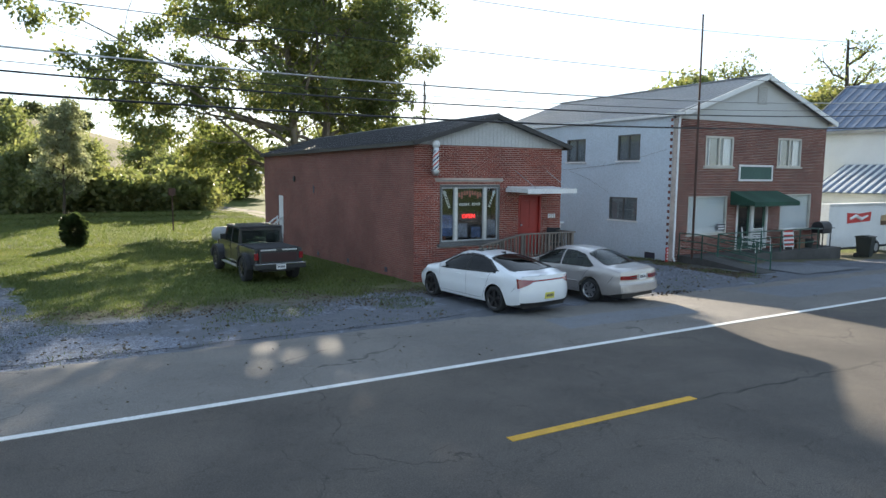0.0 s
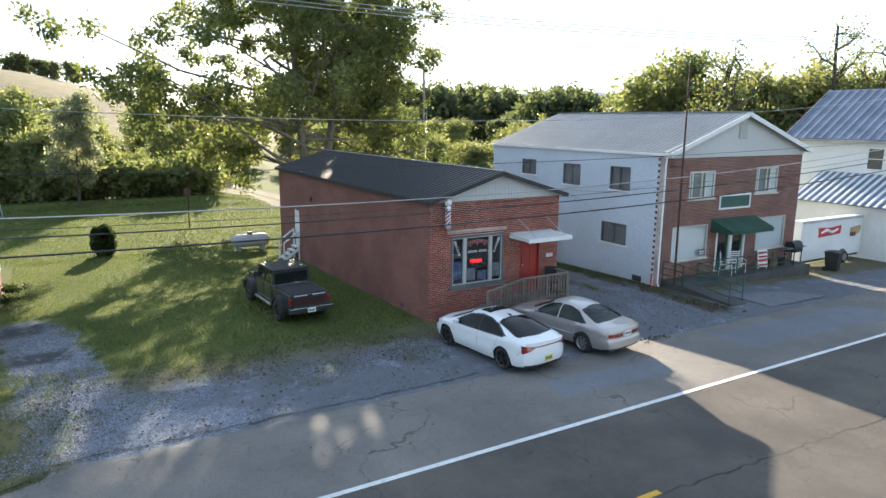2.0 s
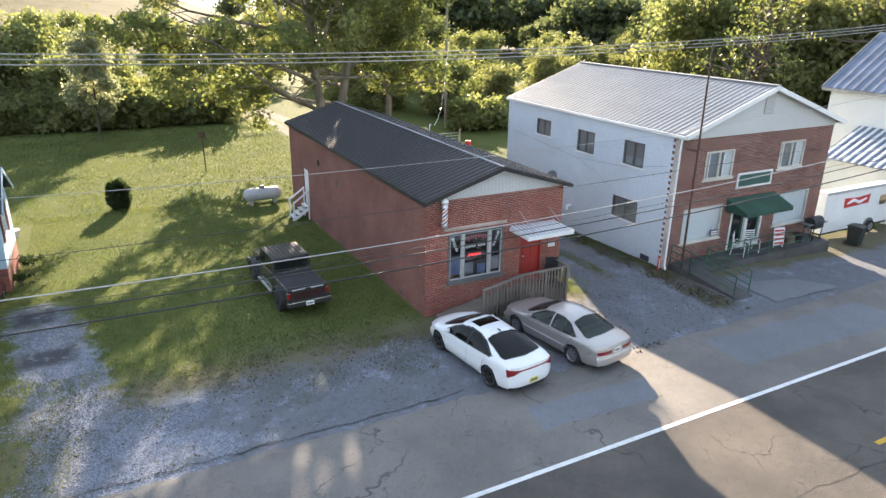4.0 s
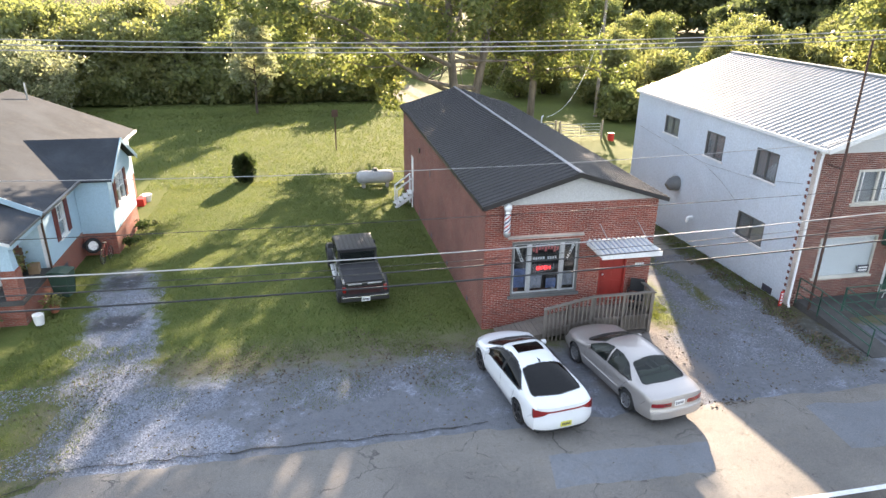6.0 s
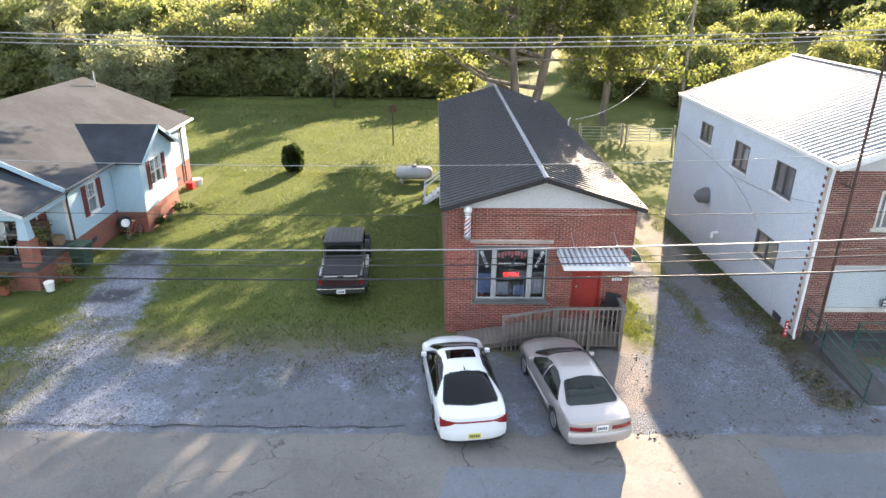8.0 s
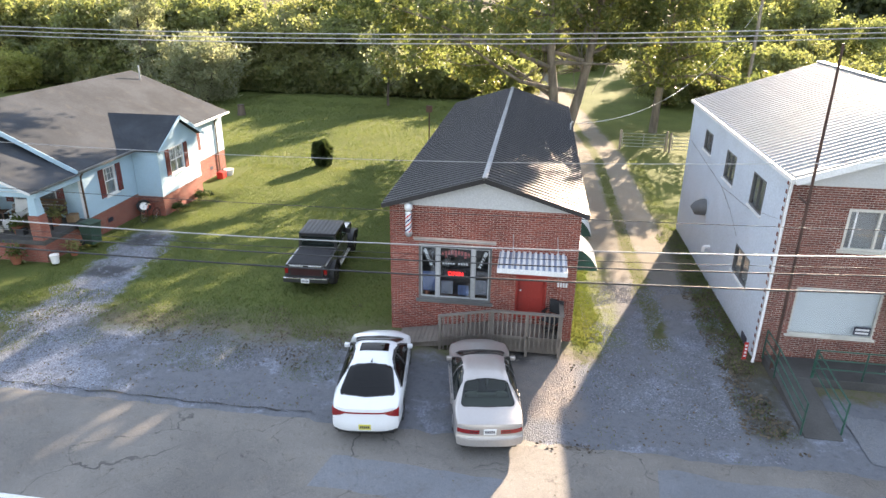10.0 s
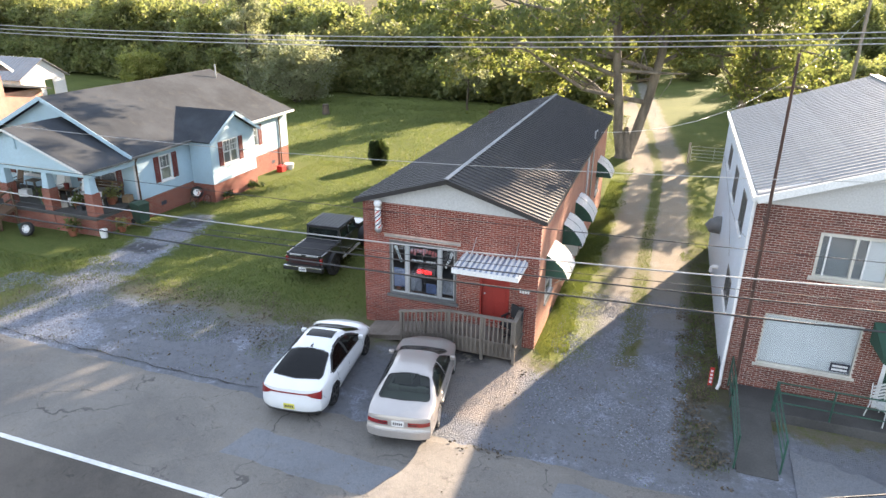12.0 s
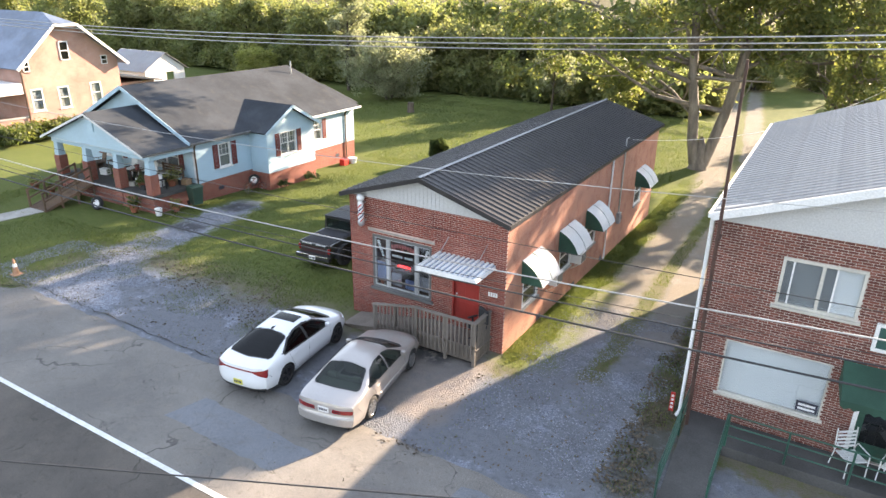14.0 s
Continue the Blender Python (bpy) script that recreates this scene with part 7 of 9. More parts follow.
def pickup():
    t = thing("pickup_truck", "black boxy pickup truck parked on the grass", "truck", pose(5.76, 21.85, -0.08, 0, 0, 3.5))
    B, wb, R = CAR_BLACK, 3.35, 0.42
    # load bed
    s = Shape().box(-0.78, -0.68, -0.95, 0.75, 0.62, 1.14).box(0.68, 0.78, -0.95, 0.75, 0.62, 1.14).box(-0.679, 0.679, 0.66, 0.75, 0.62, 1.14).box(-0.679, 0.679, -0.85, 0.659, 0.62, 0.70)
    part("load_bed", s, B, t, bevel=0.02)
    part("bed_cover", Shape().box(-0.70, 0.70, -0.90, 0.70, 1.13, 1.165), DARK_FABRIC, t, "black soft bed cover", bevel=0.012)
    g = part("tailgate", Shape().box(-0.66, 0.66, -1.0, -0.93, 0.66, 1.14), B, t, bevel=0.015)
    part("tailgate_panel", Shape().box(-0.58, 0.58, -1.012, -0.998, 0.74, 1.02), CAR_RED, g, "dull dark red tailgate panel", bevel=0.006)
    for x0, x1 in ((-0.60, -0.10), (0.10, 0.60)):
        part("tailgate_strip", Shape().box(x0, x1, -1.013, -0.95, 1.085, 1.128), ALU, g, bevel=0.006)
    for sx in (-1, 1):
        part("tail_light", Shape().box(min(sx * 0.67, sx * 0.80), max(sx * 0.67, sx * 0.80), -1.0, -0.90, 0.80, 1.02), TAIL_RED, t, bevel=0.015)
    bp = part("bumper", Shape().box(-0.85, 0.85, -1.16, -0.96, 0.50, 0.68), BLACK_PLASTIC, t, "black steel rear bumper", bevel=0.03)
    part("bumper_strip", Shape().box(-0.82, 0.82, -1.168, -1.12, 0.655, 0.69), CHROME, bp, bevel=0.006)
    plate_on(t, 0.0, -1.166, 0.50, PLATE_WHITE)
    # cab
    side = [(0.80, 0.52), (2.62, 0.52), (2.66, 1.17), (0.80, 1.17)]
    part("cab_body", Shape().prism(side, -0.79, 0.79, "x"), B, t, bevel=0.03)
    for sx in (-1, 1):
        for a, b in ((0.90, 1.62), (1.72, 2.55)):
            d = part("door", Shape().box(min(sx * 0.785, sx * 0.802), max(sx * 0.785, sx * 0.802), a, b, 0.58, 1.16), B, t, bevel=0.006)
            part("door_handle", Shape().box(min(sx * 0.80, sx * 0.83), max(sx * 0.80, sx * 0.83), a + 0.05, a + 0.22, 1.0, 1.04), BLACK_PLASTIC, d)
        for a, b, c, e in ((0.92, 1.64, 0.92, 1.64), (1.74, 2.50, 1.74, 2.30)):
            s = Shape().add([(sx * 0.77, a, 1.20), (sx * 0.77, b, 1.20), (sx * 0.715, e, 1.62), (sx * 0.715, c, 1.62), (sx * 0.76, a, 1.20), (sx * 0.76, b, 1.20), (sx * 0.705, e, 1.62), (sx * 0.705, c, 1.62)], [(0, 1, 2, 3), (7, 6, 5, 4), (0, 4, 5, 1), (1, 5, 6, 2), (2, 6, 7, 3), (3, 7, 4, 0)])
            part("side_window", s, CAR_GLASS, t)
        for a, b in ((0.84, 0.84), (1.68, 1.64), (2.56, 2.34)):
            part("pillar", Shape().bar((sx * 0.755, a, 1.16), (sx * 0.70, b, 1.66), 0.07, 0.05), B, t)
    part("windscreen", Shape().add([(-0.70, 2.60, 1.19), (0.70, 2.60, 1.19), (0.65, 2.36, 1.64), (-0.65, 2.36, 1.64), (-0.70, 2.59, 1.19), (0.70, 2.59, 1.19), (0.65, 2.35, 1.64), (-0.65, 2.35, 1.64)], [(0, 1, 2, 3), (7, 6, 5, 4), (0, 4, 5, 1), (1, 5, 6, 2), (2, 6, 7, 3), (3, 7, 4, 0)]), CAR_GLASS, t)
    part("rear_window", Shape().box(-0.66, 0.66, 0.83, 0.84, 1.20, 1.64), CAR_GLASS, t)
    part("window_surround", Shape().box(-0.74, -0.665, 0.815, 0.86, 1.172, 1.66).box(0.665, 0.74, 0.815, 0.86, 1.172, 1.66).box(-0.664, 0.664, 0.815, 0.86, 1.605, 1.66), B, t)
    top = part("hard_top", Shape().box(-0.74, 0.74, 0.78, 2.40, 1.665, 1.75), DARK_METAL, t, "ribbed grey-black hard top", bevel=0.03)
    for k in range(8):
        x = -0.60 + k * 0.171
        part("rib", Shape().box(x - 0.035, x + 0.035, 0.86, 2.32, 1.748, 1.763), BLACK_PLASTIC, top, bevel=0.006)
    part("seats", seat(seat(Shape(), -0.36, 1.9, 0.5), 0.36, 1.9, 0.5), DARK_FABRIC, t, bevel=0.03)
    for x in (-0.36, 0.36):
        part("headrest", Shape().box(x - 0.13, x + 0.13, 0.98, 1.07, 1.28, 1.46), BROWN_WOOD, t, "tan headrest", bevel=0.03)
    part("rear_seat", seat(Shape(), 0, 1.12, 1.2), DARK_FABRIC, t, bevel=0.03)
    # bonnet, grille, wings
    part("bonnet", Shape().prism([(2.66, 0.62), (4.02, 0.62), (4.02, 1.06), (2.66, 1.16)], -0.62, 0.62, "x"), B, t, bevel=0.03)
    gr = part("grille", Shape().box(-0.64, 0.64, 4.02, 4.10, 0.60, 1.07), B, t, bevel=0.02)
    for k in range(7):
        x = -0.27 + k * 0.09
        part("slot", Shape().box(x - 0.025, x + 0.025, 4.085, 4.104, 0.70, 1.0), INK, gr)
    for sx in (-1, 1):
        part("headlight", Shape().cyl((sx * 0.47, 4.08, 0.88), (sx * 0.47, 4.12, 0.88), 0.10, 16), PLATE_WHITE, t)
    part("bumper", Shape().box(-0.86, 0.86, 4.16, 4.38, 0.50, 0.70), BLACK_PLASTIC, t, bevel=0.03)
    part("chassis", Shape().box(-0.55, 0.55, -0.9, 4.2, 0.40, 0.62), BLACK_PLASTIC, t)
    for sx in (-1, 1):
        for y in (0.0, wb):
            pts = [(y + (R + 0.17) * math.cos(a), 0.44 + (R + 0.10) * math.sin(a)) for a in [math.pi * (0.02 + 0.96 * i / 12) for i in range(13)]]
            inner = [(y + (R + 0.06) * math.cos(a), 0.42 + (R + 0.02) * math.sin(a)) for a in [math.pi * (0.02 + 0.96 * i / 12) for i in range(13)]]
            lo, hi = sorted((sx * 0.66, sx * 0.94))
            s = Shape()
            for i in range(12):
                q = [pts[i], pts[i + 1], inner[i + 1], inner[i]]
                s.prism(q, lo, hi, "x")
            part("wheel_flare", s, BLACK_PLASTIC, t, "black plastic wheel flare", smooth=35)
            car_wheel(t, sx * 0.79, y, R, 0.27, DARK_ALLOY, 6, sx, 0.55)
        mx = sx * 0.95
        part("mirror", Shape().box(min(mx, mx - 0.2 * sx), max(mx, mx - 0.2 * sx), 2.40, 2.50, 1.20, 1.40), BLACK_PLASTIC, t, bevel=0.02)
        part("step_bar", Shape().box(min(sx * 0.78, sx * 0.90), max(sx * 0.78, sx * 0.90), 0.75, 2.6, 0.40, 0.46), ALU, t, bevel=0.02)


pickup()


# ---- things at the shop ----
def words(name, text, size, m, material, parent, depth=0.004):
    """Raised lettering as a mesh."""
    cu = bpy.data.curves.new(name, "FONT")
    cu.body, cu.size, cu.extrude, cu.align_x, cu.align_y = text, size, depth, "CENTER", "CENTER"
    tmp = bpy.data.objects.new(name, cu)
    me = bpy.data.meshes.new_from_object(tmp)
    bpy.data.objects.remove(tmp)
    bpy.data.curves.remove(cu)
    me.transform(m)
    me.materials.clear()
    me.materials.append(material)
    ob = new(name, me)
    ob.parent = parent
    return ob


def barber_pole():
    t = thing("barber_pole", "striped barber pole on the brick front", "barber pole", pose(10.22, 18.42, 0))
    for z in (3.56, 4.20):
        part("bracket", Shape().box(-0.05, 0.05, 0.06, 0.225, z, z + 0.06), ALU, t)
    part("globe", Shape().ball((0, 0, 4.42), 0.135, 14), PLASTIC_WHITE, t, "white globe lamp", smooth=80)
    part("collar", Shape().cyl((0, 0, 4.22), (0, 0, 4.31), 0.115, 20, 0.09), ALU, t, smooth=40)
    part("end_cap", Shape().tube([(0, 0, 3.42), (0, 0, 3.46), (0, 0, 3.53), (0, 0, 3.60)], [0.03, 0.09, 0.12, 0.115], 20), ALU, t, smooth=40)
    part("cylinder", Shape().cyl((0, 0, 3.60), (0, 0, 4.22), 0.10, 24), PLASTIC_WHITE, t, smooth=40)
    blue = surface("pole_blue", (0.02, 0.03, 0.12), 0.3, vary=0.1)
    for k in range(4):
        rows = []
        for i in range(25):
            z = 3.605 + 0.61 * i / 24
            a0 = 2 * math.pi * (k / 4 + 1.1 * i / 24)
            rows.append([(0.103 * math.cos(a0 + d), 0.103 * math.sin(a0 + d), z) for d in (0, 0.2, 0.4, 0.6)])
        part("stripe", Shape().grid(rows), RED_PLASTIC if k % 2 else blue, t, smooth=60)


barber_pole()


def canopy():
    t = thing("door_canopy", "ribbed pale metal canopy over the red door", "canopy")
    x0, x1, y0, y1, z0, z1 = 13.12, 15.16, 17.40, 18.64, 2.96, 3.04
    s = Shape().add([(x0, y0, z0), (x1, y0, z0), (x1, y1, z1), (x0, y1, z1), (x0, y0, z0 - 0.02), (x1, y0, z0 - 0.02), (x1, y1, z1 - 0.02), (x0, y1, z1 - 0.02)], [(0, 1, 2, 3), (7, 6, 5, 4), (0, 4, 5, 1), (1, 5, 6, 2), (2, 6, 7, 3), (3, 7, 4, 0)])
    part("sheet", s, surface("canopy_blue_grey", (0.30, 0.38, 0.50), 0.4, 0.3, vary=0.15), t, "blue-grey metal sheet")
    for k in range(12):
        x = x0 + 0.08 + k * (x1 - x0 - 0.16) / 11
        part("rib", Shape().add([(x - 0.045, y0, z0 + 0.001), (x + 0.045, y0, z0 + 0.001), (x + 0.045, y1, z1 + 0.001), (x - 0.045, y1, z1 + 0.001), (x - 0.035, y0, z0 + 0.04), (x + 0.035, y0, z0 + 0.04), (x + 0.035, y1, z1 + 0.04), (x - 0.035, y1, z1 + 0.04)], [(0, 3, 2, 1), (4, 5, 6, 7), (0, 1, 5, 4), (1, 2, 6, 5), (2, 3, 7, 6), (3, 0, 4, 7)]), WHITE_PAINT, t)
    part("fascia", Shape().box(x0 - 0.02, x1 + 0.02, y0 - 0.03, y0 - 0.001, z0 - 0.10, z0 + 0.05), WHITE_PAINT, t)
    for a, b in ((x0 - 0.022, x0 - 0.001), (x1 + 0.001, x1 + 0.022)):
        part("fascia", Shape().box(a, b, y0, y1, z0 - 0.07, z0 + 0.06), WHITE_PAINT, t)
    for x in (13.5, 14.86):
        part("rod", Shape().tube([(x, 18.645, 3.62), (x + 0.06, 17.55, 3.03)], 0.012, 6), ALU, t, smooth=60)


canopy()


def entry_ramp():
    t = thing("wooden_ramp", "weathered grey wooden entrance ramp with railings", "ramp")

    def deck(x):
        return 0.60 if x > 13.0 else 0.06 + 0.54 * max(0, (x - 9.9)) / 3.1

    x = 9.95
    k = 0
    while x < 15.15:
        z = deck(x + 0.07)
        a = math.atan2(0.54, 3.1) if x < 12.95 else 0
        m = Matrix.Translation((x + 0.07, 0, z)) @ Matrix.Rotation(-a, 4, "Y")
        part("plank", Shape().box(-0.066, 0.066, 17.50, 18.56, -0.035, 0, m), GREY_WOOD, t)
        x += 0.142
        k += 1
    part("joist", Shape().box(13.0, 15.14, 17.55, 17.6, 0.12, 0.56).box(15.08, 15.14, 17.61, 18.5, 0.12, 0.56).bar((9.95, 17.575, -0.02), (13.0, 17.575, 0.42), 0.05, 0.18), GREY_WOOD, t)
    top = lambda x: 0.0 + (1.50 if x > 13.0 else 1.18 + 0.32 * (x - 11.35) / 1.65)
    for x in (11.38, 12.2, 13.0, 14.1, 15.12):
        part("post", Shape().box(x - 0.045, x + 0.045, 17.45, 17.54, 0.0, top(x) + 0.02), GREY_WOOD, t)
    part("post", Shape().box(15.08, 15.17, 18.40, 18.49, 0.0, 1.52), GREY_WOOD, t)
    part("top_rail", Shape().bar((11.33, 17.47, 1.205), (13.0, 17.47, 1.525), 0.14, 0.04), GREY_WOOD, t)
    part("top_rail", Shape().box(13.0, 15.2, 17.40, 17.54, 1.505, 1.545), GREY_WOOD, t)
    part("top_rail", Shape().box(15.06, 15.2, 17.545, 18.5, 1.505, 1.545), GREY_WOOD, t)
    part("bottom_rail", Shape().bar((11.4, 17.47, deck(11.4) + 0.1), (13.0, 17.47, 0.68), 0.04, 0.09).box(13.0, 15.14, 17.45, 17.49, 0.63, 0.72).box(15.10, 15.14, 17.55, 18.42, 0.63, 0.72), GREY_WOOD, t)
    x = 11.5
    while x < 15.05:
        part("baluster", Shape().box(x - 0.019, x + 0.019, 17.41, 17.449, max(0.05, deck(x) - 0.36), top(x) - 0.005), GREY_WOOD, t)
        x += 0.142
    for i in range(7):
        y = 17.66 + i * 0.115
        part("baluster", Shape().box(15.142, 15.18, y - 0.019, y + 0.019, 0.22, 1.50), GREY_WOOD, t)


entry_ramp()


def black_chair():
    t = thing("office_chair", "black padded chair beside the red door", "chair", pose(14.86, 18.12, 0.60, 0, 0, 150))
    part("seat", Shape().box(-0.25, 0.25, -0.25, 0.25, 0.42, 0.52), DARK_FABRIC, t, bevel=0.03)
    part("backrest", Shape().box(-0.24, 0.24, -0.30, -0.22, 0.55, 1.02), DARK_FABRIC, t, bevel=0.03)
    part("column", Shape().cyl((0, 0, 0.10), (0, 0, 0.42), 0.03, 8), BLACK_PLASTIC, t)
    for k in range(5):
        a = 2 * math.pi * k / 5
        part("leg", Shape().bar((0, 0, 0.09), (0.27 * math.cos(a), 0.27 * math.sin(a), 0.06), 0.05, 0.03), BLACK_PLASTIC, t)
    for sx in (-1, 1):
        part("armrest", Shape().box(sx * 0.28 - 0.03, sx * 0.28 + 0.03, -0.2, 0.15, 0.66, 0.70).box(sx * 0.28 - 0.02, sx * 0.28 + 0.02, -0.05, 0.0, 0.45, 0.66), BLACK_PLASTIC, t)


black_chair()

n = thing("house_number", "white number bars on the brick front", "sign", pose(15.13, SY0 - 0.012, 2.02))
for k in range(4):
    part("mark", Shape().box(-0.16 + k * 0.085, -0.10 + k * 0.085, -0.008, 0.004, -0.075, 0.075), PLASTIC_WHITE, n)

# signs inside the shop window
YS = SY0 + 0.075
sg = thing("neon_sign", "red lit neon sign in the shop window", "sign")
words("neon_letters", "OPEN", 0.20, Matrix.Translation((11.69, YS + 0.06, 2.08)) @ Matrix.Rotation(radians(90), 4, "X"), NEON, sg, 0.012)
part("backing", Shape().box(11.33, 12.05, YS + 0.085, YS + 0.095, 1.92, 2.24), BLACK_PLASTIC, sg)
PINK = surface("window_lettering_pink", (0.55, 0.16, 0.15), 0.5, vary=0.1)
sg = thing("window_lettering", "pink and white lettering on the shop window, unreadable", "sign")
for k in range(9):
    a = -0.42 + 0.105 * k
    part("mark", Shape().box(11.695 + a - 0.04, 11.695 + a + 0.035, YS - 0.0145, YS - 0.0115, 2.70 + 0.10 * math.cos(a * 3) - 0.08 * (k % 3 == 1), 2.84 + 0.10 * math.cos(a * 3)), PINK, sg)
for k in range(10):
    if k != 5:
        part("mark", Shape().box(11.27 + k * 0.085, 11.33 + k * 0.085, YS - 0.0145, YS - 0.0115, 2.44, 2.53), PLASTIC_WHITE, sg)
for sx, xc in ((1, 10.82), (-1, 12.55)):
    b = Shape().bar((xc - 0.09 * sx, YS - 0.012, 2.82), (xc + 0.09 * sx, YS - 0.012, 2.38), 0.004, 0.09, (1, 0, 0))
    part("painted_pole", b, PLASTIC_WHITE, sg, "small painted barber pole")
    for k in range(4):
        c = Vector((xc - 0.09 * sx, YS - 0.015, 2.82)).lerp(Vector((xc + 0.09 * sx, YS - 0.015, 2.38)), 0.2 + 0.2 * k)
        part("painted_stripe", Shape().bar(c - Vector((0.04, 0, -0.03)), c + Vector((0.04, 0, -0.03)), 0.003, 0.03), INK, sg)
    part("painted_globe", Shape().cyl((xc - 0.11 * sx, YS - 0.014, 2.88), (xc - 0.11 * sx, YS - 0.011, 2.88), 0.065, 14), PLASTIC_WHITE, sg)
for x in (10.75, 12.1):
    v = thing("vase", "small vase on the window ledge", "vase", pose(x, SY0 + 0.2, 1.27))
    part("body", Shape().tube([(0, 0, 0), (0, 0, 0.08), (0, 0, 0.18), (0, 0, 0.26)], [0.06, 0.085, 0.07, 0.04], 12), FABRIC if x > 11 else TERRACOTTA, v, smooth=60)
# coloured panels behind the glass imitate bluish reflections in the panes
BLUE_REFLECTION = surface("blue_reflection", (0.07, 0.11, 0.22), 0.6, vary=0.35, coarse=4.0)
PALE_REFLECTION = surface("pale_reflection", (0.17, 0.18, 0.21), 0.6, vary=0.3, coarse=5.0)
for x0, x1, z0, z1, mat, label in ((10.62, 11.05, 1.45, 2.15, BLUE_REFLECTION, "blue panel painted as a reflection in the shop window"), (11.22, 11.62, 1.38, 1.85, PALE_REFLECTION, "pale panel painted as a reflection in the shop window"), (12.34, 12.74, 1.42, 1.95, PALE_REFLECTION, "pale panel painted as a reflection in the shop window"), (11.78, 12.14, 1.36, 1.72, BLUE_REFLECTION, "small blue panel painted as a reflection in the shop window")):
    solo("window_reflection", Shape().box(x0, x1, YS + 0.004, YS + 0.008, z0, z1), mat, label, "poster")
ledge = solo("window_ledge", Shape().box(10.48, 12.88, SY0 + 0.12, SY0 + 0.35, 1.22, 1.27), BROWN_WOOD, "brown wooden ledge inside the shop window", "ledge")


def awning(y0, y1):
    """A bowed metal awning over a side window."""
    t = thing("window_awning", "bowed white metal awning with green cheeks", "awning", pose(SX1 + 0.005, 0, 0), group="side window awnings")
    prof = [(0.76 * (0.55 * math.sin(math.pi / 2 * k) + 0.45 * k), 2.06 + 0.78 * (0.55 * math.cos(math.pi / 2 * k) + 0.45 * (1 - k))) for k in [i / 8 for i in range(9)]]
    s = Shape().grid([[(u, y, w) for u, w in prof] for y in (y0, y1)])
    s.grid([[(u * 0.985, y, w - 0.02) for u, w in prof] for y in (y0, y1)])
    part("sheet", s, WHITE_VINYL, t, "bowed pale metal sheet", smooth=60)
    n = 9
    for k in range(n):
        y = y0 + (y1 - y0) * (k + 0.5) / n
        part("rib", Shape().grid([[(u * 1.012, y - 0.025, w + 0.012), (u * 1.012, y + 0.025, w + 0.012)] for u, w in prof]), WHITE_PAINT if k % 2 else GREEN_METAL if k in (4,) else WHITE_PAINT, t, smooth=60)
    for y in (y0, y1):
        s = Shape()
        s.prism([(u, w) for u, w in prof] + [(0.0, 2.06)], y - 0.006, y + 0.006)
        part("cheek", s, GREEN_METAL, t, "dark green side panel")
    return t


for y in (19.85, 23.10, 26.0, 33.15):
    awning(y, y + 1.55)


def ac_unit(y, z):
    t = thing("air_conditioner", "white window air conditioner in the side wall", "air conditioner", pose(SX1, y, z))
    part("case", Shape().box(-0.15, 0.42, 0, 0.6, 0, 0.42), PLASTIC_WHITE, t, bevel=0.015)
    part("grille", Shape().box(0.421, 0.432, 0.05, 0.55, 0.04, 0.38), GREY_FRAME, t)
    for b in (0.1, 0.5):
        part("bracket", Shape().bar((0.0, b, -0.28), (0.38, b, -0.01), 0.03, 0.03), ALU, t)


ac_unit(24.55, 1.10)
ac_unit(22.05, 1.15)
m_ = thing("electric_meter", "grey electric meter and conduit on the side wall", "meter", pose(SX1, 30.6, 0))
part("conduit", Shape().tube([(0.05, 0, 0.9), (0.05, 0, 4.15), (0.05, 0.0, 4.85), (0.14, 0.0, 4.93)], 0.035, 8), ALU, m_, smooth=60)
part("meter_box", Shape().box(0.0, 0.16, -0.15, 0.15, 0.95, 1.45), GALV, m_, bevel=0.01)
part("dial", Shape().cyl((0.16, 0, 1.25), (0.22, 0, 1.25), 0.085, 14), WINDOW_GLASS, m_)
d = thing("wall_downpipe", "pale downpipe on the shop's side wall", "downpipe", pose(SX1 + 0.05, 28.9, 0))
part("pipe", Shape().cyl((0, 0, -0.35), (0, 0, 4.35), 0.04, 8), WHITE_PAINT, d, smooth=60)


def side_steps():
    t = thing("side_steps", "pale grey wooden steps at the shop's side door", "steps", pose(0, 0, 0))
    for k in range(4):
        part("tread", Shape().box(9.30 - 0.23 * k, 9.55 - 0.23 * k, 33.4, 34.2, 0.30 - 0.19 * k, 0.34 - 0.19 * k), WHITE_VINYL, t)
    for y in (33.40, 34.20):
        part("stringer", Shape().bar((9.56, y, 0.26), (8.58, y, -0.42), 0.04, 0.16), WHITE_VINYL, t)
    for y in (33.36, 34.24):
        part("handrail", Shape().bar((9.54, y, 1.25), (8.62, y, 0.58), 0.05, 0.08), WHITE_VINYL, t)
        for x, z0, z1 in ((8.66, -0.6, 0.62), (9.5, -0.5, 1.22)):
            part("post", Shape().box(x - 0.035, x + 0.035, y - 0.03, y + 0.03, z0, z1), WHITE_VINYL, t)


side_steps()


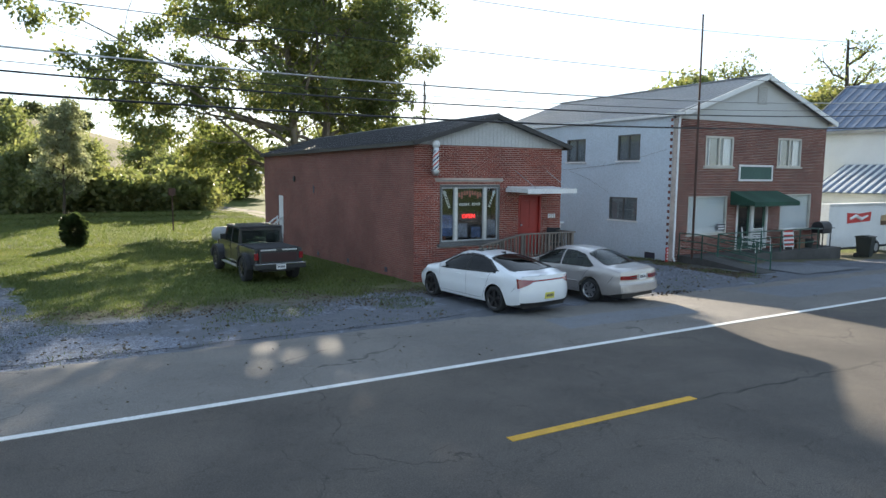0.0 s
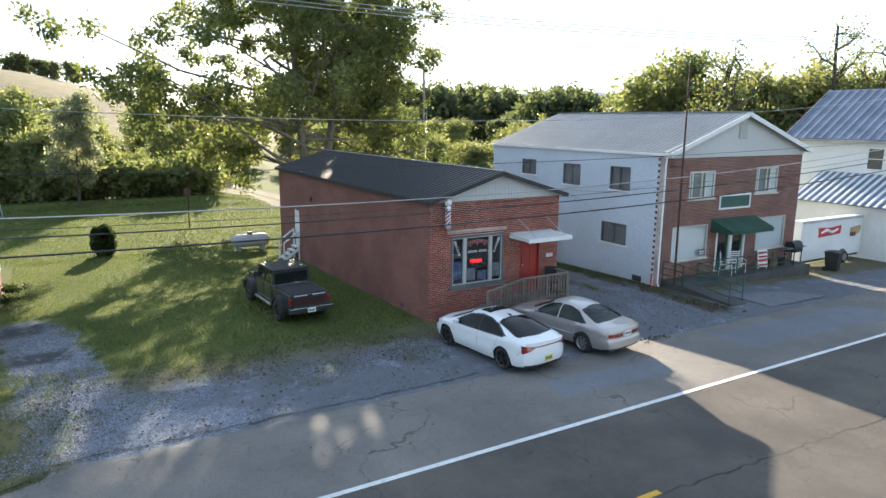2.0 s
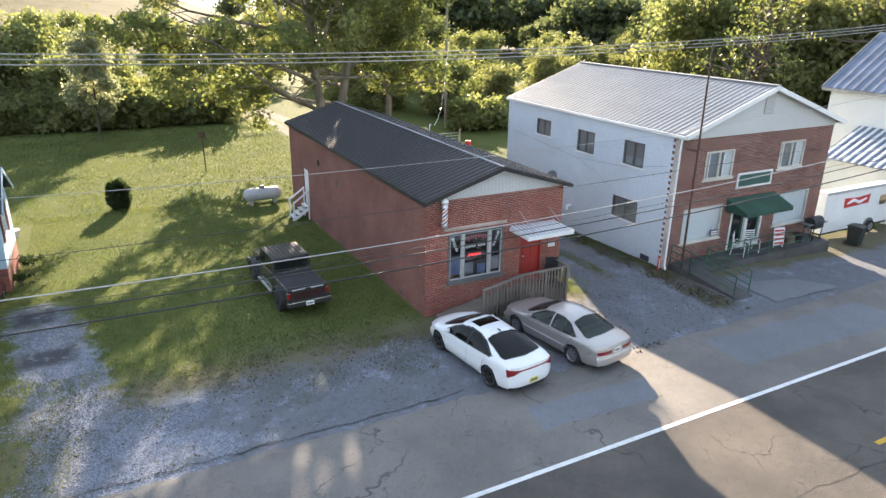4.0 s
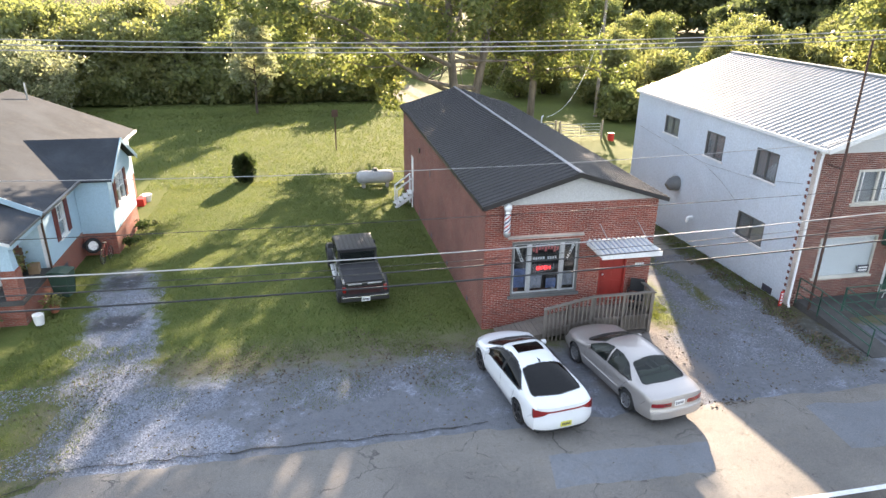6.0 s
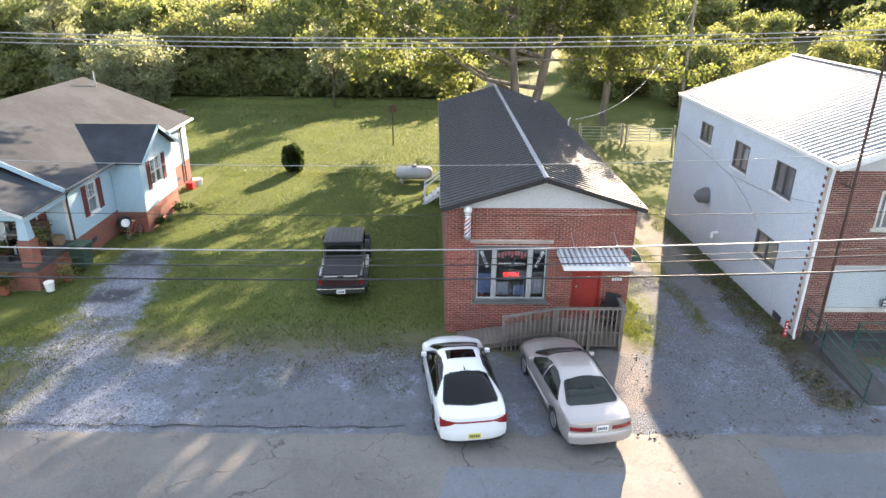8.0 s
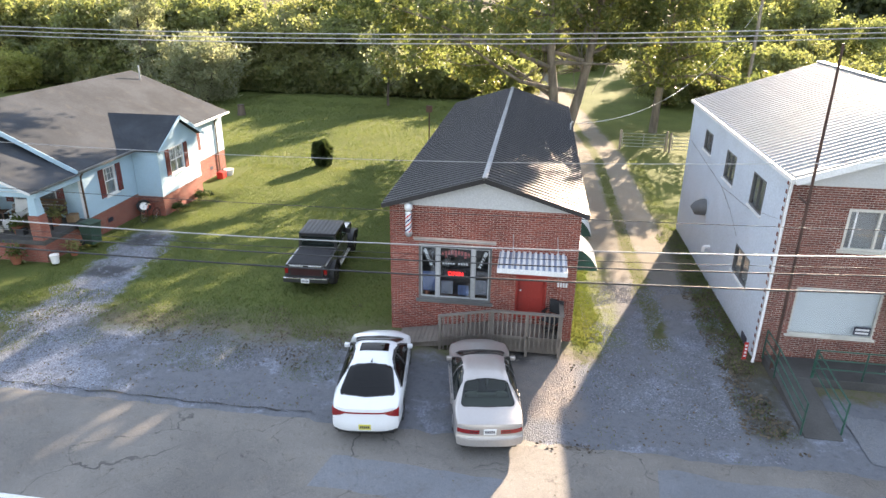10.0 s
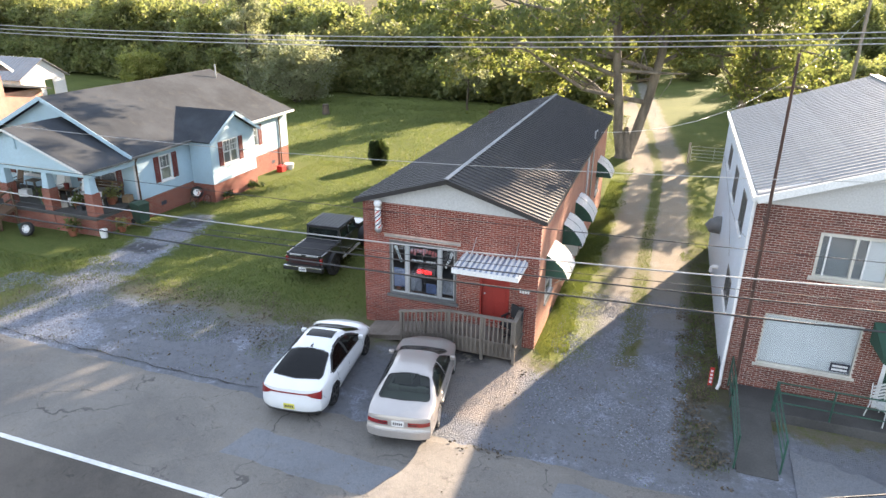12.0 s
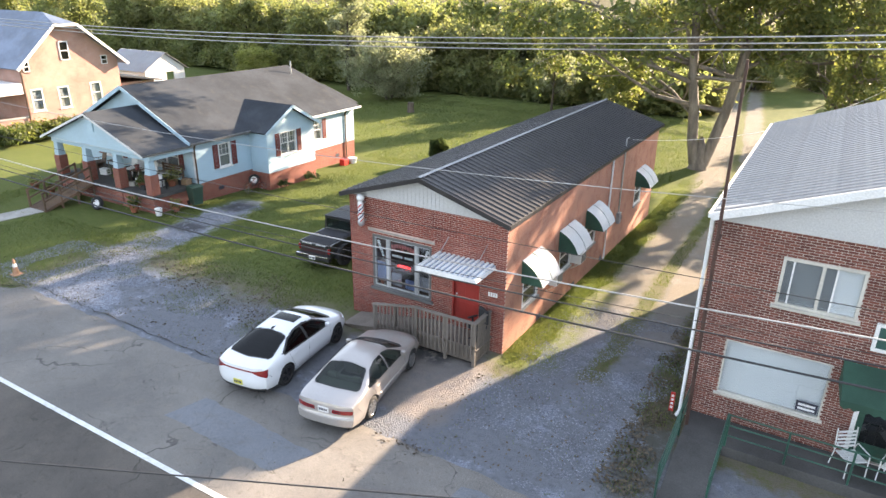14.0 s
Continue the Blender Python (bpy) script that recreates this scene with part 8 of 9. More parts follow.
def gas_tank():
    t = thing("propane_tank", "white horizontal propane tank on the lawn, toned grey for shade", "tank", pose(7.95, 37.9, gz(7.95, 37.9)))
    s = Shape().tube([(-1.12, 0, 0.62), (-1.08, 0, 0.62), (-0.98, 0, 0.62), (-0.8, 0, 0.62), (0.8, 0, 0.62), (0.98, 0, 0.62), (1.08, 0, 0.62), (1.12, 0, 0.62)], [0.08, 0.22, 0.34, 0.39, 0.39, 0.34, 0.22, 0.08], 20)
    part("vessel", s, TANK_SHADE_GREY, t, smooth=60)
    part("valve_hood", Shape().tube([(0, 0, 0.98), (0, 0, 1.10), (0, 0, 1.15)], [0.16, 0.16, 0.10], 14), GREY_FRAME, t, smooth=40)
    for x in (-0.7, 0.7):
        part("foot", Shape().box(x - 0.08, x + 0.08, -0.28, 0.28, -0.05, 0.30), CONCRETE, t, bevel=0.01)


gas_tank()
p_ = thing("yard_post", "dark post with a small board on the lawn", "post", at(6.1, 47.6))
part("post", Shape().cyl((0, 0, -0.2), (0, 0, 2.7), 0.045, 8), RUST_METAL, p_)
part("board", Shape().box(-0.22, 0.22, -0.05, 0.05, 2.45, 2.95), RUST_METAL, p_, bevel=0.01)
solo("tree_stump", Shape().tube([(0, 0, -0.2), (0, 0, 0.25), (0, 0, 0.95)], [0.45, 0.34, 0.30], 12), BARK, "dark tree stump on the lawn", "stump", at(-12.5, 56.0), smooth=40)


def utility_pole(x, y, h):
    t = thing("utility_pole", "weathered wooden utility pole behind the buildings", "utility pole", at(x, y))
    part("pole", Shape().tube([(0, 0, -0.3), (0, 0, h)], [0.17, 0.11], 12), POLE_WOOD, t, smooth=60)
    part("insulator", Shape().cyl((0, 0, h), (0, 0, h + 0.25), 0.05, 8), PLASTIC_WHITE, t)
    part("guy_bracket", Shape().box(-0.14, 0.14, -0.2, -0.1, h - 1.8, h - 1.5), GALV, t)


utility_pole(31.4, 59.0, 13.5)
utility_pole(47.0, 106.0, 11.0)
a, b = Vector((15.85, 30.6, 4.85)), Vector((30.95, 57.5, 9.5))
pts = [a.lerp(b, i / 30) - Vector((0, 0, 2.2 * 4 * (i / 30) * (1 - i / 30))) for i in range(31)]
solo("service_line", Shape().tube(pts, 0.009, 6), PLASTIC_WHITE, "pale sagging service cable to the shop", "wire", smooth=60)
# nearest wire, over the road
wire((-6, -8.7, 8.6), (40, 12.5, 8.7), 0.15, 0.0045, CABLE, "thin dark wire crossing above the road")


def farm_gate(x0, x1, y):
    t = thing("farm_gate", "grey tubular metal gate by the lane", "gate")
    z = gz((x0 + x1) / 2, y)
    for k in range(5):
        part("rail", Shape().tube([(x0, y, z + 0.25 + 0.24 * k), (x1, y, z + 0.25 + 0.24 * k)], 0.022, 6), ALU, t, smooth=60)
    for x in (x0, (x0 + x1) / 2, x1):
        part("upright", Shape().tube([(x, y, z + 0.22), (x, y, z + 1.24)], 0.022, 6), ALU, t, smooth=60)
    for x in (x0 - 0.15, x1 + 0.15):
        part("post", Shape().cyl((x, y, z - 0.3), (x, y, z + 1.45), 0.08, 8), POLE_WOOD, t, smooth=60)


farm_gate(20.4, 23.4, 49.0)
farm_gate(23.9, 27.2, 48.6)
barrel = solo("barrel", Shape().tube([(0, 0, 0), (0, 0, 0.3), (0, 0, 0.62)], [0.24, 0.27, 0.24], 14), RED_PLASTIC, "red plastic barrel beside the gate", "barrel", at(28.0, 48.2), smooth=60)


# ---- things at the store ----
def store_front():
    # sign
    t = thing("store_sign", "dark green blank sign board in a white frame", "sign", pose(0, BY0, 0))
    s = Shape()
    for a, b, c, d in ((24.98, 27.28, 3.28, 3.36), (24.98, 27.28, 3.90, 3.98), (24.98, 25.06, 3.36, 3.90), (27.20, 27.28, 3.36, 3.90)):
        s.box(a, b, -0.07, -0.012, c, d)
    part("frame", s, WHITE_PAINT, t, bevel=0.006)
    part("board", Shape().box(25.06, 27.20, -0.045, -0.012, 3.36, 3.90), SIGN_GREEN, t)
    # awning over the doors
    t = thing("door_awning", "dark green canvas awning over the double doors", "awning", pose(0, BY0, 0))
    x0, x1 = 24.55, 27.75
    top, low = (-0.02, 2.86), (-1.15, 2.42)
    s = Shape().add([(x0, top[0], top[1]), (x1, top[0], top[1]), (x1 - 0.05, low[0], low[1]), (x0 + 0.05, low[0], low[1])], [(0, 1, 2, 3)])
    s.add([(x0, top[0], top[1] - 0.015), (x1, top[0], top[1] - 0.015), (x1 - 0.05, low[0], low[1] - 0.015), (x0 + 0.05, low[0], low[1] - 0.015)], [(3, 2, 1, 0)])
    part("canvas", s, GREEN_CLOTH, t)
    v = Shape()
    n = 16
    for i in range(n):
        a, b = x0 + 0.05 + (x1 - x0 - 0.1) * i / n, x0 + 0.05 + (x1 - x0 - 0.1) * (i + 1) / n
        v.add([(a, low[0], low[1]), (b, low[0], low[1]), (b, low[0], low[1] - 0.15), ((a + b) / 2, low[0], low[1] - 0.21), (a, low[0], low[1] - 0.15)], [(0, 1, 2, 3, 4)])
    part("valance", v, GREEN_CLOTH, t)
    for x in (x0, x1):
        c = Shape().add([(x, top[0], top[1]), (x + (0.05 if x == x0 else -0.05), low[0], low[1]), (x + (0.05 if x == x0 else -0.05), low[0], low[1] - 0.15), (x, top[0], 2.28)], [(0, 1, 2, 3)])
        part("cheek", c, GREEN_CLOTH, t)
    # landing and ramp
    lz = 0.28
    land = solo("store_landing", Shape().box(21.42, 31.0, 17.15, BY0 - 0.01, -0.6, lz), DARK_CONCRETE_SHADED, "dark concrete landing along the store front", "landing", bevel=0.015, kind="structure")
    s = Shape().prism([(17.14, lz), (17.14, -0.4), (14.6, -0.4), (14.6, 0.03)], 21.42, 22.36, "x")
    solo("store_ramp", s, DARK_CONCRETE_SHADED, "dark concrete ramp up to the store", "ramp", kind="structure")

    def rail(name_pts, label):
        t = thing("pipe_railing", label, "railing", group="green pipe railings")
        for dz in (0.32, 0.62, 0.92):
            part("rail", Shape().tube([(x, y, z + dz) for x, y, z in name_pts], 0.022, 8), GREEN_METAL, t, smooth=60)
        for (xa, ya, za), (xb, yb, zb) in zip(name_pts, name_pts[1:]):
            n = max(1, int((Vector((xb, yb, zb)) - Vector((xa, ya, za))).length / 1.2))
            for i in range(n + 1):
                x, y, z = (xa + (xb - xa) * i / n, ya + (yb - ya) * i / n, za + (zb - za) * i / n)
                part("post", Shape().cyl((x, y, z - 0.06), (x, y, z + 0.94), 0.026, 8), GREEN_METAL, t, smooth=60)

    rail([(21.36, 18.2, lz), (21.36, 17.1, lz), (21.36, 14.75, 0.04)], "worn green pipe railing beside the ramp")
    rail([(22.42, 17.2, lz), (22.42, 14.9, 0.05)], "worn green pipe railing beside the ramp")
    rail([(22.46, 17.2, lz), (29.2, 17.2, lz)], "worn green pipe railing along the landing")
    # mast
    t = thing("antenna_mast", "rusty slender mast before the store", "mast", pose(21.45, 17.62, 0, 0.2, -0.5, 0))
    part("pole", Shape().tube([(0, 0, 0.2), (0, 0, 5.0), (0, 0, 9.6)], [0.05, 0.044, 0.034], 8), RUST_METAL, t, smooth=60)
    part("clamp", Shape().box(-0.03, 0.03, 0.02, 0.62, 5.4, 5.44), RUST_METAL, t)
    # red post
    t = thing("marker_post", "red marker post with white marks by the wall", "post", pose(20.9, 18.4, 0))
    part("post", Shape().box(-0.06, 0.06, -0.02, 0.02, -0.2, 0.62), RED_PLASTIC, t, bevel=0.004)
    for k in range(4):
        part("mark", Shape().box(-0.035, 0.035, -0.0235, -0.0205, 0.12 + k * 0.12, 0.19 + k * 0.12), PLASTIC_WHITE, t)
    # notice in the window
    t = thing("window_notice", "small black notice in the store window, unreadable", "sign", pose(24.0, BY0 - 0.022, 1.30))
    part("board", Shape().box(-0.20, 0.28, 0.0, 0.006, -0.10, 0.17), INK, t)
    for k in range(2):
        part("mark", Shape().box(-0.15, 0.23, -0.003, -0.0005, -0.06 + k * 0.11, 0.0 + k * 0.11), PLASTIC_WHITE, t)


store_front()


def slat_chair(m):
    t = thing("garden_chair", "white metal slatted garden chair by the store doors", "chair", m, group="chairs by the store doors")
    for k in range(6):
        part("seat_slat", Shape().box(-0.24, 0.24, -0.24 + k * 0.082, -0.18 + k * 0.082, 0.42, 0.44), PLASTIC_WHITE, t)
    for k in range(5):
        part("back_slat", Shape().box(-0.23, 0.23, 0.24 + 0.01 * k, 0.255 + 0.01 * k, 0.52 + k * 0.095, 0.575 + k * 0.095), PLASTIC_WHITE, t)
    for sx in (-1, 1):
        part("side_frame", Shape().tube([(sx * 0.26, -0.26, 0), (sx * 0.26, -0.24, 0.62), (sx * 0.26, 0.2, 0.64), (sx * 0.25, 0.26, 0.45), (sx * 0.25, 0.32, 1.02)], 0.016, 6), PLASTIC_WHITE, t, smooth=60)
        part("leg", Shape().tube([(sx * 0.25, 0.25, 0.45), (sx * 0.26, 0.32, 0)], 0.016, 6), PLASTIC_WHITE, t, smooth=60)
    return t


first_chair = slat_chair(pose(25.15, 17.75, 0.28, 0, 0, 35))
copy_thing(first_chair, pose(26.05, 17.80, 0.28, 0, 0, -20))


def notice_stand():
    t = thing("notice_stand", "red and white striped notice board on the landing", "sign", pose(27.75, 17.6, 0.28, -8, 0, -10))
    part("board", Shape().box(-0.3, 0.3, -0.015, 0.015, 0.1, 0.95), PLASTIC_WHITE, t, bevel=0.006)
    for k in range(4):
        part("stripe", Shape().box(-0.27, 0.27, -0.02, -0.0155, 0.16 + k * 0.2, 0.25 + k * 0.2), RED_PLASTIC, t)
    for sx in (-0.26, 0.26):
        part("leg", Shape().box(sx - 0.02, sx + 0.02, 0.016, 0.05, 0.0, 0.9), PLASTIC_WHITE, t)


notice_stand()


def grill(m):
    t = thing("barbecue_grill", "black covered barbecue grill on the landing", "grill", m)
    part("bowl", Shape().box(-0.4, 0.4, -0.28, 0.28, 0.62, 0.88), DARK_METAL, t, bevel=0.04)
    s = Shape().prism([(-0.28, 0.885)] + [(-0.28 * math.cos(math.pi * i / 8), 0.90 + 0.27 * math.sin(math.pi * i / 8)) for i in range(9)] + [(0.28, 0.885)], -0.4, 0.4, "x")
    part("lid", s, DARK_METAL, t, smooth=40)
    for x in (-0.595, 0.595):
        part("shelf", Shape().box(x - 0.185, x + 0.185, -0.25, 0.25, 0.83, 0.87), GREY_FRAME, t, bevel=0.01)
    for x in (-0.36, 0.36):
        for y in (-0.24, 0.24):
            part("leg", Shape().box(x - 0.02, x + 0.02, y - 0.02, y + 0.02, 0, 0.62), DARK_METAL, t)


grill(pose(30.3, 17.7, 0.28, 0, 0, 5))
solo("plant_tub", Shape().tube([(0, 0, 0), (0, 0, 0.4)], [0.2, 0.26], 14), BIN_PLASTIC, "dark plastic tub on the landing", "tub", pose(29.35, 17.75, 0.28), smooth=40)
solo("wooden_crate", Shape().box(-0.3, 0.3, -0.2, 0.2, 0, 0.4), BROWN_WOOD, "brown wooden crate on the landing", "crate", pose(28.7, 17.85, 0.28), bevel=0.01)


def wheelie_bin(m, label, mat):
    t = thing("wheelie_bin", label, "bin", m)
    part("body", Shape().add([(-0.25, -0.28, 0.06), (0.25, -0.28, 0.06), (0.25, 0.25, 0.06), (-0.25, 0.25, 0.06), (-0.31, -0.36, 1.0), (0.31, -0.36, 1.0), (0.31, 0.34, 1.0), (-0.31, 0.34, 1.0)], [(0, 3, 2, 1), (4, 5, 6, 7), (0, 1, 5, 4), (1, 2, 6, 5), (2, 3, 7, 6), (3, 0, 4, 7)]), mat, t, bevel=0.03)
    part("lid", Shape().prism([(-0.39, 1.005), (0.37, 1.005), (0.37, 1.04), (0.0, 1.09), (-0.39, 1.04)], -0.33, 0.33, "x"), mat, t, bevel=0.012)
    for sx in (-0.27, 0.27):
        part("wheel", Shape().cyl((sx - 0.03, 0.27, 0.12), (sx + 0.03, 0.27, 0.12), 0.12, 14), RUBBER, t, smooth=40)
    part("handle", Shape().tube([(-0.25, 0.40, 0.98), (0.25, 0.40, 0.98)], 0.018, 6), mat, t)


wheelie_bin(pose(33.3, 17.3, gz(33.3, 17.3), 0, 0, 10), "black wheeled refuse bin beside the trailer", BIN_PLASTIC)


def box_trailer():
    t = thing("box_trailer", "white box trailer parked by the barn", "trailer", pose(0, 0, gz(36, 18.5)))
    part("body", Shape().box(32.3, 38.25, 18.55, 19.1, 0.42, 2.62), WHITE_VINYL, t, bevel=0.03)
    part("chassis", Shape().box(32.4, 38.2, 18.62, 19.05, 0.30, 0.415), DARK_METAL, t)
    for x in (36.4,):
        part("wheel_arch", Shape().prism([(x + 0.44 * math.cos(math.pi * i / 10), 0.36 + 0.44 * math.sin(math.pi * i / 10)) for i in range(11)], 18.50, 18.56), GREY_FRAME, t)
    w = part("wheel", turned([(-0.1, 0.02), (-0.1, 0.22), (0.1, 0.22), (0.1, 0.02)]), ALLOY, t)
    w.matrix_basis = pose(36.4, 18.46, 0.34, 0, 0, -90)
    ty = part("tyre", turned([(-0.11, 0.22), (-0.1, 0.32), (-0.06, 0.34), (0.06, 0.34), (0.1, 0.32), (0.11, 0.22)]), RUBBER, w, smooth=40)
    red = part("logo_panel", Shape().add([(33.9, 18.538, 1.62), (36.0, 18.538, 1.70), (36.05, 18.538, 2.18), (35.0, 18.538, 2.10), (33.85, 18.538, 2.16), (33.9, 18.549, 1.62), (36.0, 18.549, 1.70), (36.05, 18.549, 2.18), (35.0, 18.549, 2.10), (33.85, 18.549, 2.16)], [(0, 1, 2, 3, 4), (9, 8, 7, 6, 5), (0, 5, 6, 1), (1, 6, 7, 2), (2, 7, 8, 3), (3, 8, 9, 4), (4, 9, 5, 0)]), RED_PLASTIC, t, "red flag-shaped panel with a white swash")
    part("swash", Shape().tube([(34.1, 18.532, 1.85), (34.6, 18.532, 2.0), (35.1, 18.532, 1.82), (35.7, 18.532, 1.98)], [0.06, 0.09, 0.09, 0.05], 6), PLASTIC_WHITE, red)
    tan = part("picture_panel", Shape().prism([(37.0, 1.55), (37.9, 1.55), (38.1, 1.85), (38.0, 2.05), (37.0, 1.95)], 18.535, 18.549), surface("tan_picture", (0.50, 0.34, 0.18), 0.5, vary=0.3), t, "tan and brown picture panel")
    part("band", Shape().prism([(37.0, 1.45), (37.6, 1.45), (37.6, 1.68), (37.0, 1.68)], 18.53, 18.5345), BROWN_WOOD, tan)
    part("roof_trim", Shape().box(32.3, 38.25, 18.53, 18.56, 2.48, 2.60), ALU, t)


box_trailer()


def wall_hood():
    t = thing("vent_hood", "grey metal vent hood on the white side wall", "vent", pose(BX0, 26.8, 2.3))
    part("hood", Shape().tube([(0.0, 0, 0), (-0.12, 0, 0), (-0.34, 0, -0.06), (-0.5, 0, -0.16)], [0.36, 0.36, 0.30, 0.20], 18), GREY_FRAME, t, smooth=50)
    part("flange", Shape().box(-0.02, -0.001, -0.42, 0.42, -0.42, 0.42), WHITE_BLOCK_SHADED, t)
    t = thing("vent_pipe", "white vent pipe low on the side wall", "pipe", pose(BX0, 25.2, 1.15))
    part("pipe", Shape().tube([(0, 0, 0), (-0.2, 0, 0), (-0.24, 0, -0.05), (-0.24, 0, -0.22)], 0.07, 10), WHITE_PAINT, t, smooth=60)
    t = thing("wall_cable", "thin slack cable across the white side wall", "cable", pose(BX0 - 0.02, 0, 0))
    part("cable", Shape().tube([(0, 18.9, 4.55), (0, 21.5, 4.0), (0, 25.0, 3.75), (0, 31.0, 4.2)], 0.006, 6), GREY_FRAME, t)
    part("cable", Shape().tube([(0, 25.0, 3.75), (0, 23.4, 3.3), (0, 22.2, 2.75)], 0.005, 6), GREY_FRAME, t)


wall_hood()


CARD = surface("cardboard", (0.26, 0.17, 0.10), 0.9, vary=0.2)


# ---- things at the blue house ----
def pot(x, y, s, z=0.0, bloom=None, seed=0):
    t = thing("flower_pot", "terracotta pot with a leafy plant", "flower pot", pose(x, y, z, 0, 0, seed * 40), group="flower pots at the porch")
    part("pot", Shape().tube([(0, 0, 0), (0, 0, 0.26 * s), (0, 0, 0.30 * s)], [0.13 * s, 0.19 * s, 0.21 * s], 12), TERRACOTTA, t, smooth=40)
    r = np.random.default_rng(seed)
    c = r.normal(size=(220, 3)) * np.array([0.14, 0.14, 0.13]) * s + np.array([0, 0, 0.42 * s])
    ob = new("leaves", leaf_mesh("leaves", c, 0.07 * s, seed))
    ob.data.materials.append(bloom or LEAF_GRASS)
    ob.parent = t
    return t


for k, (x, y, s, z) in enumerate(((-6.7, 21.4, 1.3, 0), (-5.0, 22.6, 1.0, 0), (-7.2, 22.4, 1.1, 0.9), (-9.3, 22.5, 1.2, 0.9), (-6.4, 23.6, 1.3, 0.9), (-13.2, 20.9, 1.1, 0), (-12.3, 22.5, 1.0, 0.9), (-15.0, 21.0, 1.2, 0))):
    pot(x, y, s, z, LEAF_YELLOW if k % 3 == 1 else None, k + 1)


def porch_chair(m, mat, label):
    t = thing("porch_chair", label, "chair", m)
    part("seat", Shape().box(-0.27, 0.27, -0.26, 0.26, 0.40, 0.45), mat, t, bevel=0.01)
    part("backrest", Shape().add([(-0.27, 0.22, 0.45), (0.27, 0.22, 0.45), (0.27, 0.26, 0.45), (-0.27, 0.26, 0.45), (-0.24, 0.36, 1.0), (0.24, 0.36, 1.0), (0.24, 0.40, 1.0), (-0.24, 0.40, 1.0)], [(0, 3, 2, 1), (4, 5, 6, 7), (0, 1, 5, 4), (1, 2, 6, 5), (2, 3, 7, 6), (3, 0, 4, 7)]), mat, t)
    for sx in (-1, 1):
        for y in (-0.22, 0.22):
            part("leg", Shape().box(sx * 0.24 - 0.02, sx * 0.24 + 0.02, y - 0.02, y + 0.02, 0, 0.40), mat, t)
        part("armrest", Shape().box(sx * 0.29 - 0.03, sx * 0.29 + 0.03, -0.26, 0.26, 0.62, 0.65), mat, t)


porch_chair(pose(-8.0, 23.5, 0.9, 0, 0, 10), PLASTIC_WHITE, "white plastic chair on the porch")
porch_chair(pose(-12.6, 23.6, 0.9, 0, 0, -12), BROWN_WOOD, "brown wooden chair on the porch")
porch_chair(pose(-9.9, 23.7, 0.9, 0, 0, 4), PLASTIC_WHITE, "white plastic chair on the porch")
wheelie_bin(pose(-5.05, 23.9, 0, 0, 0, 80), "dark green wheeled bin beside the porch", surface("green_bin", (0.03, 0.07, 0.05), 0.5, vary=0.2))
for x, y, s in ((-7.9, 22.9, 0.55), (-6.9, 23.2, 0.45), (-11.4, 23.1, 0.5)):
    solo("storage_box", Shape().box(-s / 2, s / 2, -s / 3, s / 3, 0, s * 0.7), PLASTIC_WHITE, "pale storage box on the porch", "box", pose(x, y, 0.9, 0, 0, 20 * s), bevel=0.02)


def bench(m):
    t = thing("porch_bench", "dark wooden bench with cushions on the porch", "bench", m)
    part("seat", Shape().box(-0.8, 0.8, -0.28, 0.28, 0.38, 0.44), BROWN_WOOD, t, bevel=0.01)
    for k in range(3):
        part("back_slat", Shape().box(-0.8, 0.8, 0.25, 0.29, 0.54 + k * 0.15, 0.63 + k * 0.15), BROWN_WOOD, t)
    for x in (-0.74, 0.74):
        part("leg", Shape().box(x - 0.04, x + 0.04, -0.25, -0.17, 0, 0.38), BROWN_WOOD, t)
        part("leg", Shape().box(x - 0.04, x + 0.04, 0.2, 0.28, 0, 0.95), BROWN_WOOD, t)
    for x, m2 in ((-0.4, FABRIC), (0.4, DARK_FABRIC)):
        part("cushion", Shape().box(x - 0.3, x + 0.3, -0.22, 0.22, 0.44, 0.56), m2, t, bevel=0.05)


def side_table(m, mat):
    t = thing("side_table", "small cluttered table on the porch", "table", m)
    part("tabletop", Shape().box(-0.35, 0.35, -0.25, 0.25, 0.52, 0.56), mat, t, bevel=0.008)
    for x in (-0.3, 0.3):
        for y in (-0.2, 0.2):
            part("leg", Shape().box(x - 0.02, x + 0.02, y - 0.02, y + 0.02, 0, 0.52), mat, t)


def bucket(x, y, z, s, mat, label):
    t = thing("bucket", label, "bucket", pose(x, y, z))
    part("body", Shape().tube([(0, 0, 0), (0, 0, 0.34 * s)], [0.13 * s, 0.17 * s], 12), mat, t, smooth=40)
    part("handle", Shape().tube([(0.17 * s * math.cos(a), 0, 0.33 * s + 0.12 * s * math.sin(a)) for a in [math.pi * i / 8 for i in range(9)]], 0.006, 5), DARK_METAL, t)


bench(pose(-7.1, 24.05, 0.9, 0, 0, 2))
side_table(pose(-8.9, 23.4, 0.9, 0, 0, 12), BROWN_WOOD)
side_table(pose(-6.35, 22.75, 0.9, 0, 0, 80), DARK_METAL)
side_table(pose(-11.8, 24.0, 0.9, 0, 0, 0), GREY_WOOD)
CLOTH_RED = surface("faded_red_cloth", (0.20, 0.04, 0.035), 0.9, vary=0.3)
